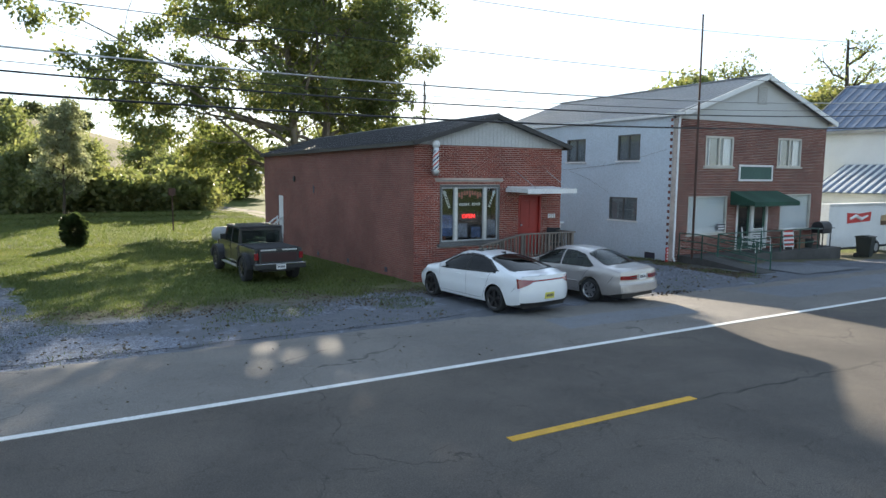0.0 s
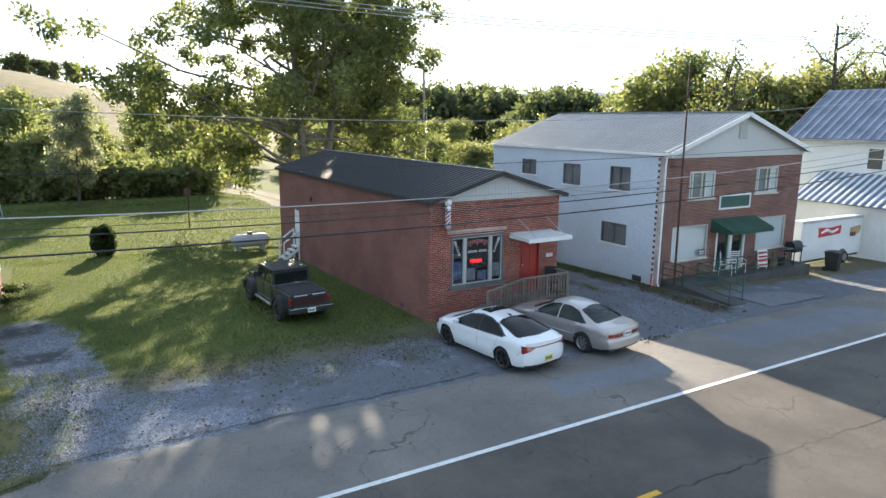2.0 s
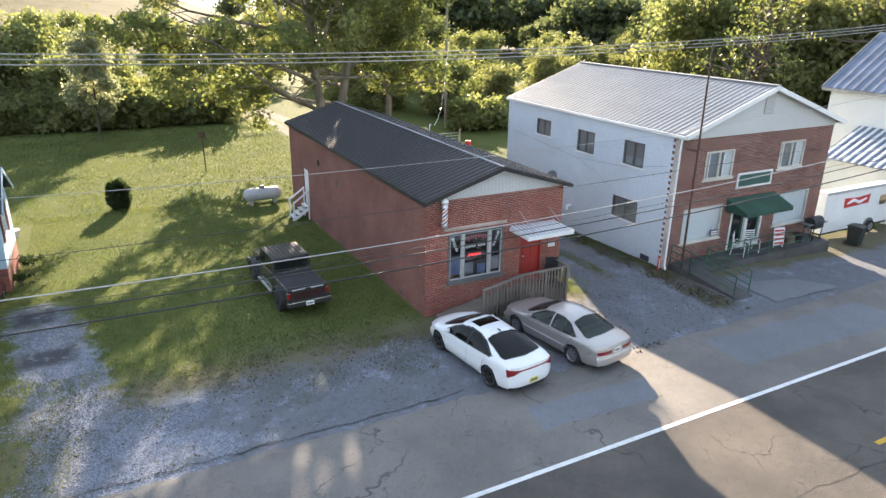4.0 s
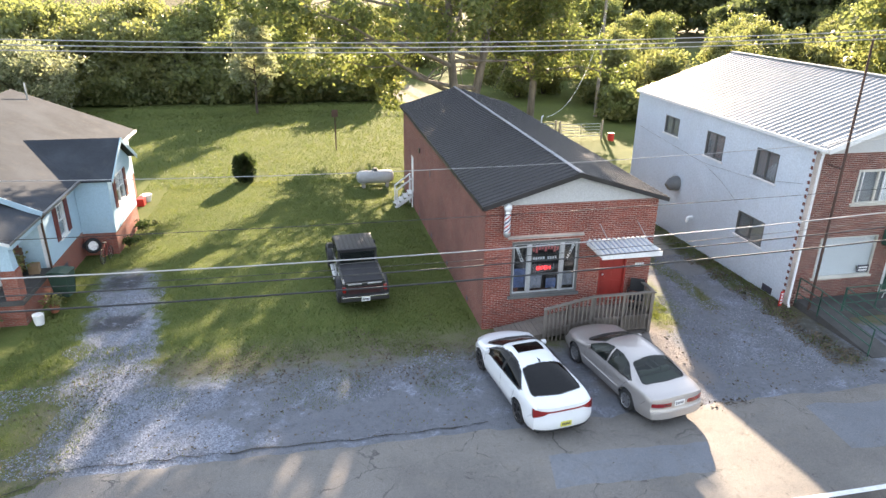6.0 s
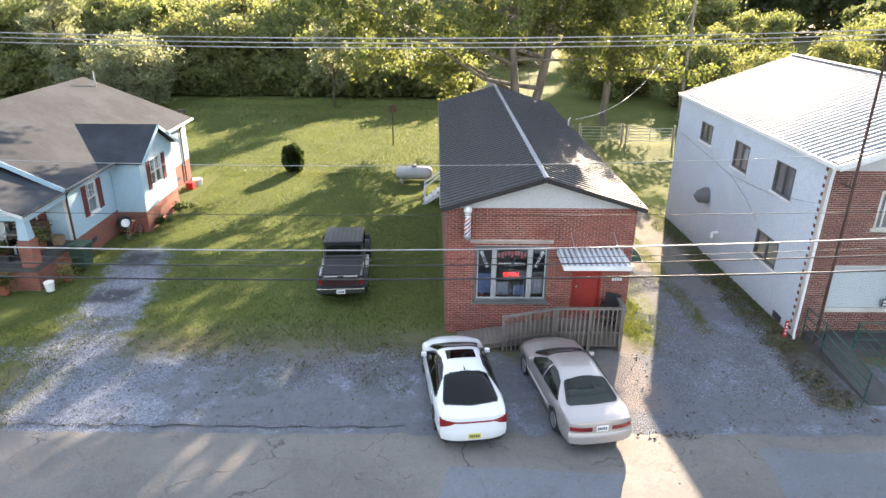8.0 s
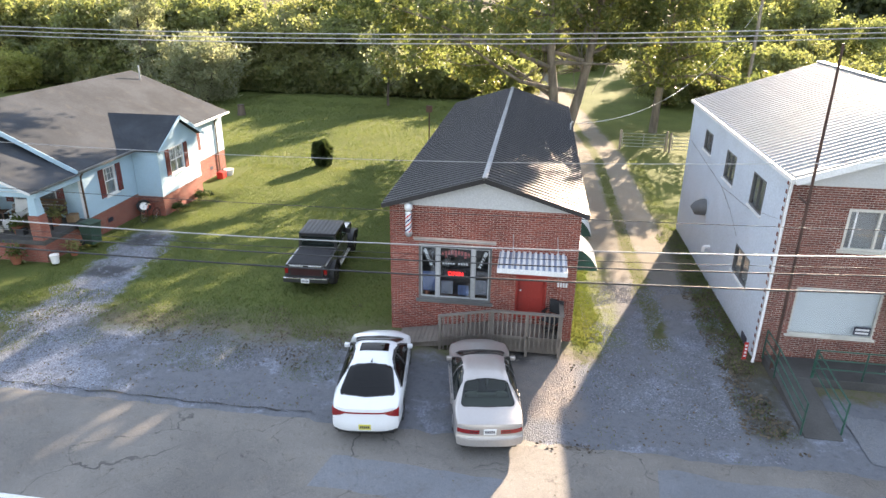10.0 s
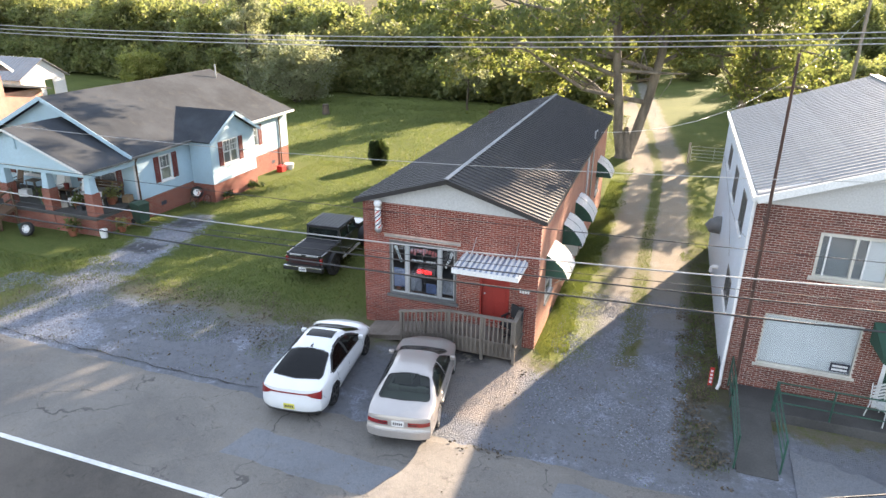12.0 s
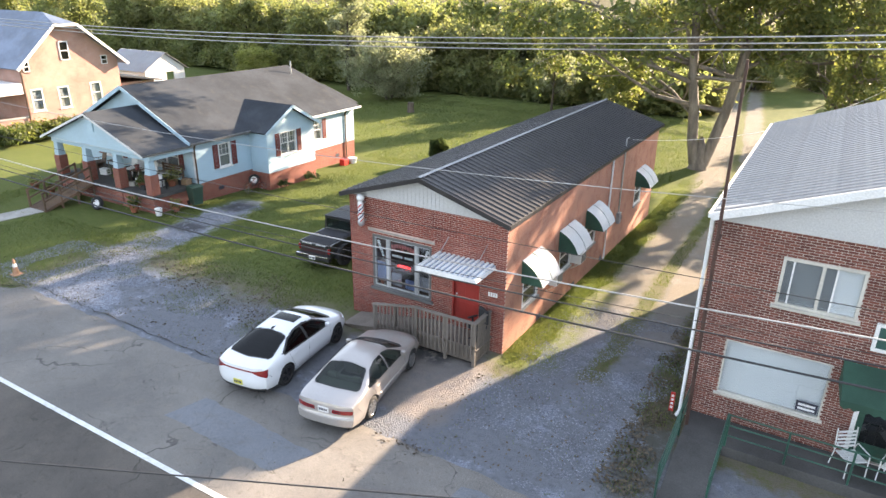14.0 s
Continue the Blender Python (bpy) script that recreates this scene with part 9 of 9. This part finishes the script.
for x, y, z, s, mat, label in ((-8.9, 23.4, 1.46, 0.8, CLOTH_RED, "dull red bucket on the porch table"), (-6.35, 22.9, 1.46, 0.7, PLASTIC_WHITE, "white bucket on the porch table"), (-7.5, 22.5, 0.9, 1.0, DARK_METAL, "dark bucket on the porch floor"), (-9.6, 22.6, 0.9, 1.1, GREEN_METAL, "green bucket on the porch floor"), (-5.2, 21.7, 0.0, 1.1, PLASTIC_WHITE, "white bucket beside the porch"), (-9.2, 20.9, 0.0, 1.2, GREEN_METAL, "green bucket before the porch"), (-12.9, 22.9, 0.9, 1.0, CLOTH_RED, "dull red bucket on the porch floor")):
    bucket(x, y, z, s, mat, label)
for k, (x, y, z, a, mat) in enumerate(((-7.0, 22.35, 0.9, 0.36, DARK_FABRIC), (-7.35, 22.95, 0.9, 0.42, BROWN_WOOD), (-8.15, 22.45, 0.9, 0.34, FABRIC), (-8.35, 24.0, 0.9, 0.6, CARD), (-8.35, 24.0, 1.34, 0.42, FABRIC), (-10.4, 24.1, 0.9, 0.55, DARK_FABRIC), (-6.0, 24.2, 0.9, 0.45, CARD), (-13.3, 23.8, 0.9, 0.5, BROWN_WOOD))):
    solo("storage_box", Shape().box(-a / 2, a / 2, -a * 0.4, a * 0.4, 0, a * 0.72), mat, ("dark cloth bundle on the porch", "brown wooden box on the porch", "pale cloth bundle on the porch", "brown cardboard box on the porch")[k % 4] if mat is not CARD else "brown cardboard box on the porch", "box", pose(x, y, z, 0, 0, 17 * k), bevel=0.03)


def bicycle(m):
    t = thing("bicycle", "dark old bicycle leaning beside the house", "bicycle", m)
    for x in (-0.5, 0.5):
        w = part("wheel", Shape().tube([(x + 0.31 * math.cos(2 * math.pi * i / 20), 0, 0.33 + 0.31 * math.sin(2 * math.pi * i / 20)) for i in range(21)], 0.018, 6), RUBBER, t, smooth=60)
        for k in range(6):
            a = math.pi * k / 6
            part("spoke", Shape().tube([(x - 0.3 * math.cos(a), 0, 0.33 - 0.3 * math.sin(a)), (x + 0.3 * math.cos(a), 0, 0.33 + 0.3 * math.sin(a))], 0.003, 4), ALU, w)
    for pts in ([(-0.5, 0, 0.33), (-0.18, 0, 0.82), (0.3, 0, 0.86), (0.5, 0, 0.33)], [(-0.18, 0, 0.82), (-0.05, 0, 0.30), (0.3, 0, 0.80)], [(-0.5, 0, 0.33), (-0.05, 0, 0.30)]):
        part("frame_tube", Shape().tube(pts, 0.018, 6), CLOTH_RED, t, smooth=60)
    part("handlebar", Shape().tube([(0.36, -0.25, 0.98), (0.30, 0, 0.95), (0.36, 0.25, 0.98)], 0.014, 6), DARK_METAL, t)
    part("saddle", Shape().box(-0.32, -0.06, -0.06, 0.06, 0.86, 0.91), BLACK_PLASTIC, t, bevel=0.02)


bicycle(pose(-4.55, 27.6, gz(-4.55, 27.6), 0, 12, 88))


def porch_ramp():
    t = thing("porch_ramp", "brown wooden ramp with rails up to the porch", "ramp")
    n = 26
    for k in range(n):
        y = 18.9 + (21.7 - 18.9) * k / n
        z = 0.05 + 0.83 * k / n
        part("plank", Shape().box(-11.75, -10.45, y, y + 0.098, z - 0.02, z + 0.015), BROWN_WOOD, t)
    for x in (-11.78, -10.42):
        part("handrail", Shape().bar((x, 18.9, 0.95), (x, 21.7, 1.78), 0.06, 0.09), BROWN_WOOD, t)
        part("mid_rail", Shape().bar((x, 18.9, 0.5), (x, 21.7, 1.33), 0.04, 0.08), BROWN_WOOD, t)
        part("stringer", Shape().bar((x, 18.9, 0.0), (x, 21.7, 0.84), 0.05, 0.14), BROWN_WOOD, t)
        for k in range(4):
            y = 18.95 + 0.9 * k
            part("post", Shape().box(x - 0.045, x + 0.045, y - 0.045, y + 0.045, -0.1, 0.98 + 0.296 * (y - 18.9)), BROWN_WOOD, t)


porch_ramp()
solo("garden_path", Shape().prism([(-13.2, 10.4), (-11.9, 10.4), (-10.5, 18.9), (-11.7, 18.9)], -0.1, 0.035, "z"), CONCRETE, "pale concrete path to the porch ramp", "path", kind="structure")


def spare_wheel(m, label):
    t = thing("spare_wheel", label, "wheel", m)
    part("tyre", turned([(-0.1, 0.20), (-0.1, 0.30), (-0.06, 0.33), (0.06, 0.33), (0.1, 0.30), (0.1, 0.20)]), RUBBER, t, smooth=40)
    s = turned([(0.07, 0.20), (0.06, 0.18)])
    for k in range(6):
        a = 2 * math.pi * k / 6
        s.bar((0.06, 0, 0), (0.06, 0.19 * math.cos(a), 0.19 * math.sin(a)), 0.06, 0.03, (1, 0, 0))
    s.tube([(-0.06, 0, 0), (-0.05, 0, 0)], 0.2, 20)
    part("rim", s, ALLOY, t)


spare_wheel(pose(-5.2, 28.25, 0.32, 0, -14, -62), "old wheel with alloy rim leaning on the house")
spare_wheel(pose(-8.7, 20.7, 0.30, 0, -20, -75), "old wheel lying by the porch")
for x, y in ((-3.95, 29.4), (-3.9, 31.6)):
    tree("foundation_plant", "low dark plant by the foundation", "plant", at(x, y), 70 + int(y), LEAF_DARK, 0.07, height=0.7, rad=0.015, stems=3, limbs=5, twigs=3, spread=0.35, clump=0.12, per=14, low=0.1, lean=0.4)
g = thing("gas_can", "red fuel can beside the house", "can", pose(-5.0, 36.3, gz(-5, 36.3)))
part("can", Shape().box(-0.2, 0.2, -0.28, 0.28, 0, 0.42), RED_PLASTIC, g, bevel=0.04)
part("spout", Shape().tube([(0, 0.1, 0.42), (0, 0.3, 0.55)], 0.03, 8), BLACK_PLASTIC, g)
solo("wash_tub", Shape().tube([(0, 0, 0), (0, 0, 0.38)], [0.24, 0.32], 14), PLASTIC_WHITE, "white tub beside the house", "tub", pose(-4.9, 37.1, gz(-5, 37)), smooth=40)


def cone(x, y):
    t = thing("traffic_cone", "faded orange traffic cone by the apron", "cone", pose(x, y, 0.0))
    m = surface("cone_orange", (0.42, 0.22, 0.13), 0.6, vary=0.25)
    part("base", Shape().box(-0.18, 0.18, -0.18, 0.18, 0, 0.04), m, t, bevel=0.01)
    part("body", Shape().tube([(0, 0, 0.04), (0, 0, 0.68)], [0.13, 0.03], 14), m, t, smooth=60)
    part("band", Shape().tube([(0, 0, 0.34), (0, 0, 0.48)], [0.086, 0.064], 14), PLASTIC_WHITE, t, smooth=60)


cone(-3.75, 13.9)
# shrubs along the brick house
for k in range(6):
    tree("hedge_shrub", "low leafy shrub before the brick house", "bush", at(-27.6 - 0.2 * k, 26.2 + k * 1.1), 80 + k, LEAF_BIG if k % 2 else LEAF_GRASS, 0.14, height=1.5, rad=0.03, stems=3, limbs=6, twigs=3, spread=0.8, clump=0.25, per=18, low=0.05, lean=0.5)


# ---- distance ----
def mountain(x0, x1, y, height, seed, label):
    """A far wooded ridge."""
    rows = []
    for j in range(7):
        row = []
        for i in range(61):
            t = i / 60
            x = x0 + (x1 - x0) * t
            h = height * (math.sin(math.pi * t) ** 1.4) * (0.85 + 0.5 * noise.noise(Vector((t * 5, seed, 0)))) + 6 * noise.noise(Vector((t * 40, seed, 2)))
            row.append((x, y + 90 * j, -3 + max(0, h) * math.sin(math.pi / 2 * j / 6)))
        rows.append(row)
    # pale blue-grey base imitates the haze in front of the woods
    m = surface("hazed_ridge", (0.20, 0.27, 0.33), 1.0, vary=0.12, coarse=0.01, fine=0.06, relief=0.0)
    solo("backdrop_ridge", Shape().grid(rows), m, label, "mountain", kind="structure", smooth=80)


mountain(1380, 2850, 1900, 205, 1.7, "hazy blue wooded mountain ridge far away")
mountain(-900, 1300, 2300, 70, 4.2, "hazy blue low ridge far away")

# bare and half-bare trees by the barn
for k, (x, y, h) in enumerate(((71.5, 38.5, 23.0), (84.0, 39.0, 21.5), (53.0, 40.5, 16.0))):
    tree("bare_tree", "half-bare tree with few leaves behind the barn", "tree", at(x, y, 60 * k), 90 + k, LEAF_BIG, 0.20, BARK, "bare trees behind the barn", height=h, rad=0.46, stems=2, limbs=9, twigs=6, spread=5.4, clump=0.6, per=6, low=0.35, lean=0.3, thick=0.72, twig=0.045)

# ---- grass and loose stones ----
rg = np.random.default_rng(8)


def tufts(name, label, xs, ys, n, size, keep, material):
    x, y = rg.uniform(*xs, n), rg.uniform(*ys, n)
    ok = np.array([keep(a, b) for a, b in zip(x, y)])
    x, y = x[ok], y[ok]
    z = np.array([gz(a, b) for a, b in zip(x, y)])
    k = len(x)
    ang, lean = rg.uniform(0, 2 * np.pi, k), rg.normal(0, 0.5, (k, 2))
    h = size * rg.uniform(0.5, 1.3, k)
    dx, dy = np.cos(ang) * h * 0.16, np.sin(ang) * h * 0.16
    base = np.stack([x, y, z - 0.01], 1)
    tip = base + np.stack([lean[:, 0] * h, lean[:, 1] * h, h], 1)
    side = np.stack([dx, dy, np.zeros(k)], 1)
    verts = np.stack([base - side, base + side, tip + side * 0.2, tip - side * 0.2], 1).reshape(-1, 3)
    me = bpy.data.meshes.new(name)
    me.vertices.add(4 * k)
    me.vertices.foreach_set("co", verts.astype(np.float32).ravel())
    me.loops.add(4 * k)
    me.loops.foreach_set("vertex_index", np.arange(4 * k, dtype=np.int32))
    me.polygons.add(k)
    me.polygons.foreach_set("loop_start", np.arange(0, 4 * k, 4, dtype=np.int32))
    me.update(calc_edges=True)
    me.materials.append(material)
    return tagged(new(name, me), label, "grass", kind="stuff")


def lawn(x, y):
    inside = (9.4 < x < 15.7 and 18.4 < y < 37.2) or (-14.2 < x < -5.4 and 18.5 < y) or (-5.7 < x < -4.2 and y > 28.4)
    n = noise.noise(Vector((x * 0.55, y * 0.55, 0.3)))
    drive = -0.35 < x + 0.16 * y + 0.6 * noise.noise(Vector((x * 0.9, y * 0.9, 2))) < 2.1 and y < 26.6
    edge = 18.0 + n * 1.6
    return not inside and y > edge and not (drive and n > -0.5)


tufts("grass", "short green lawn grass", (-16, 9.5), (16.5, 40), 150000, 0.075, lawn, LEAF_GRASS)
tufts("grass", "short lawn grass farther back", (-20, 15), (39, 66), 70000, 0.12, lambda x, y: not (9.4 < x < 15.7 and y < 37.2) and not (-14 < x < -5.5 and y < 42), LEAF_GRASS)
tufts("grass", "tufts of grass along the shop's side wall", (15.6, 21.3), (17.8, 46), 49000, 0.065, lambda x, y: (x < 16.7 + 0.5 * noise.noise(Vector((x, y * 0.6, 5))) or 18.2 < x < 18.75 or x > 20.3) and noise.noise(Vector((x * 0.8, y * 0.8, 1))) > -0.3 and not (y < 19 and x > 17), LEAF_GRASS)
tufts("grass", "thick bright grass strip along the shop's side wall", (15.58, 17.0), (17.6, 42), 42000, 0.075, lambda x, y: y > 18.5 + 1.2 * noise.noise(Vector((x * 2.1, 3.3, 1.0))) + 0.8 * (x - 15.6) and x < 16.55 + 0.45 * noise.noise(Vector((x * 0.4, y * 0.7, 5))) and noise.noise(Vector((x * 1.3, y * 1.3, 8))) > -0.42, LEAF_GRASS)
tufts("weeds", "sparse weeds at the edge of the gravel", (-4, 21), (13.2, 19), 9000, 0.06, lambda x, y: noise.noise(Vector((x * 0.9, y * 0.9, 7))) > 0.22 and not (8.2 < x < 15.5), LEAF_GRASS)
tufts("weeds", "sparse grass beside the lawn's road edge", (-40, -2), (11.5, 19), 52000, 0.07, lambda x, y: not (-13.4 < x < -10.3), LEAF_GRASS)


def stones(name, label, n, place, lo, hi, material):
    v, f = [], []
    corners = np.array([(1, 0, 0), (-1, 0, 0), (0, 1, 0), (0, -1, 0), (0, 0, 1), (0, 0, -1)], float)
    tri = [(0, 2, 4), (2, 1, 4), (1, 3, 4), (3, 0, 4), (2, 0, 5), (1, 2, 5), (3, 1, 5), (0, 3, 5)]
    for i in range(n):
        x, y = place()
        s = rg.uniform(lo, hi)
        a = rg.uniform(0, 6.28)
        c, d = math.cos(a), math.sin(a)
        k = len(v)
        for p in corners:
            q = p * s * rg.uniform(0.6, 1.2, 3) * (1, 1, 0.6)
            v.append((x + q[0] * c - q[1] * d, y + q[0] * d + q[1] * c, gz(x, y) + s * 0.2 + q[2]))
        f += [(k + a_, k + b_, k + c_) for a_, b_, c_ in tri]
    me = bpy.data.meshes.new(name)
    me.from_pydata(v, [], f)
    me.materials.append(material)
    return tagged(new(name, me), label, "gravel", kind="stuff")


GRAVEL = single_brick("gravel_stone", (0.10, 0.108, 0.125), (0.17, 0.185, 0.215), (0.28, 0.30, 0.34))


def gravel_spot():
    while True:
        x, y = rg.uniform(-5.5, 9.5), rg.uniform(13.5, 25.5)
        n = noise.noise(Vector((x * 0.45, y * 0.45, 9)))
        wob = 0.7 * noise.noise(Vector((x * 0.9, y * 0.9, 2)))
        drive = y > 15 and -0.3 < x + 0.16 * y + wob < 2.05
        if (drive and not ((24.3 < y < 25.9 or 20.8 < y < 22.1) and noise.noise(Vector((x * 1.1, y * 1.1, 4))) > -0.3) or (y < 17.6 and n > -0.05 + 0.07 * max(0, x))):
            return x, y


def lane_spot():
    while True:
        x, y = rg.uniform(15.2, 20.8), rg.uniform(13.4, 24)
        if noise.noise(Vector((x * 0.6, y * 0.6, 4))) > -0.1 and not (x < 16 and y > 14.2):
            return x, y


stones("loose_gravel", "loose blue-grey gravel on the lot", 16000, gravel_spot, 0.012, 0.034, GRAVEL)
stones("loose_gravel", "loose gravel in the lane between the buildings", 15000, lane_spot, 0.012, 0.032, GRAVEL)
DRY_LEAF = surface("fallen_leaf", (0.12, 0.092, 0.062), 0.9, vary=0.4, coarse=3.0, relief=0.0)
fx, fy = rg.normal(15.6, 0.35, 60), rg.normal(13.25, 0.12, 60)
me = leaf_mesh("fallen_leaves", np.stack([fx, fy, 0.04 + rg.uniform(0, 0.03, 60)], 1), 0.06, 77, 0.8)
me.materials.append(BARK)
tagged(new("fallen_leaves", me), "dark heap of fallen leaves and twigs on the apron", "leaves", kind="stuff")



def litter(label, n, xs, ys, size, seed, keep, lift=0.02):
    """Dry leaves and crumbs strewn on the ground."""
    x, y = rg.uniform(*xs, n), rg.uniform(*ys, n)
    ok = np.array([keep(a, b) for a, b in zip(x, y)])
    x, y = x[ok], y[ok]
    z = np.array([max(gz(a, b), road_z(b) if b < 13.4 else -9) for a, b in zip(x, y)]) + lift
    me = leaf_mesh("fallen_leaves", np.stack([x, y, z], 1), size, seed, 0.9)
    me.materials.append(DRY_LEAF)
    tagged(new("fallen_leaves", me), label, "leaves", kind="stuff")


def blot(x, y, s, seed):
    return noise.noise(Vector((x * s, y * s, seed)))


litter("dry brown leaves strewn where the lawn meets the gravel", 7000, (-3, 9.4), (15.2, 20.5), 0.042, 201, lambda x, y: blot(x, y, 0.8, 3.3) > 0.02 + 0.2 * abs(y - 17.6))
litter("dry brown leaves scattered over the lot", 1500, (-6, 21), (13.6, 18.4), 0.05, 202, lambda x, y: not (8.4 < x < 14.9 and y > 13))
litter("dry leaves in the weeds beside the store wall", 3000, (19.9, 21.3), (13.8, 24), 0.06, 203, lambda x, y: blot(x, y, 1.1, 6.1) > -0.1)
litter("dark crumbs and leaves on the apron", 700, (-6, 26), (9.8, 13.3), 0.026, 204, lambda x, y: blot(x, y, 0.9, 8.2) > 0.1, 0.012)
tufts("weeds", "dark weeds along the store's side wall", (19.9, 21.25), (14.5, 32), 9000, 0.07, lambda x, y: blot(x, y, 0.9, 2.2) > -0.12 and x > 20.0 + 0.6 * blot(x, y, 0.5, 9), LEAF_GRASS)
tufts("weeds", "grass creeping over the front of the gravel lot", (-2.5, 9.4), (15.0, 18.6), 26000, 0.045, lambda x, y: blot(x, y, 0.7, 1.7) > 0.30 - 0.16 * (y - 15), LEAF_GRASS)


# ---- bricks of the two fronts ----
def brick_front(wall, x0, x1, z0, z1, y, holes, material, area):
    """Running bond over a front: those within `area` are pieces of their own, the rest one mesh."""
    L, H, G = 0.200, 0.0547, 0.013
    rest = Shape()
    one = mesh_of(Shape().box(-L / 2, L / 2, 0, 0.05, 0, H), "brick", material)
    count = 0
    row = 0
    rr = random.Random(3)
    z = z0
    while z + H < z1 + 0.03:
        x = x0 - (L + G) / 2 * (row % 2)
        while x < x1:
            a, b = max(x, x0), min(x + L, x1)
            x += L + G
            if b - a < 0.03:
                continue
            pieces = [(a, b)]
            for h in holes:
                if h[2] < z + H - 0.012 and h[3] > z + 0.012:
                    pieces = [q for p, s in pieces for q in ((p, min(s, h[0])), (max(p, h[1]), s)) if q[1] - q[0] > 0.025]
            for p, s in pieces:
                dy = rr.uniform(-0.002, 0.002)
                if s - p > L - 1e-4 and area[0] < p and s < area[1] and area[2] < z < area[3] and count < 300:
                    ob = new("brick", one)
                    ob.parent = wall
                    ob.location = ((p + s) / 2, y + dy, z)
                    count += 1
                else:
                    rest.box(p, s, y + dy, y + 0.05, z, min(z + H, z1))
        z += H + G
        row += 1
    me = bpy.data.meshes.new("brickwork")
    me.from_pydata(rest.v, [], rest.f)
    me.materials.append(material)
    ob = new("brickwork", me)
    ob.parent = wall
    return tagged(ob, kind="stuff")


shop_holes = [WIN, DOOR, (10.34, 12.98, 3.25, 3.31), (10.42, 12.94, 1.10, 1.20)]
brick_front(shop_front, SX0, SX1, -0.02, STOP - 0.01, SY0, shop_holes, SHOP_BRICK, (9.6, 11.4, 0.1, 1.10))
store_holes = F_WINS + [(w[0] - 0.08, w[1] + 0.08, w[2] - 0.075, w[2]) for w in F_WINS[:4]]
brick_front(store_wall, BX0, BX1, 0.0, BTOP - 0.01, BY0, store_holes, STORE_BRICK, (21.4, 24.6, 2.68, 3.5))
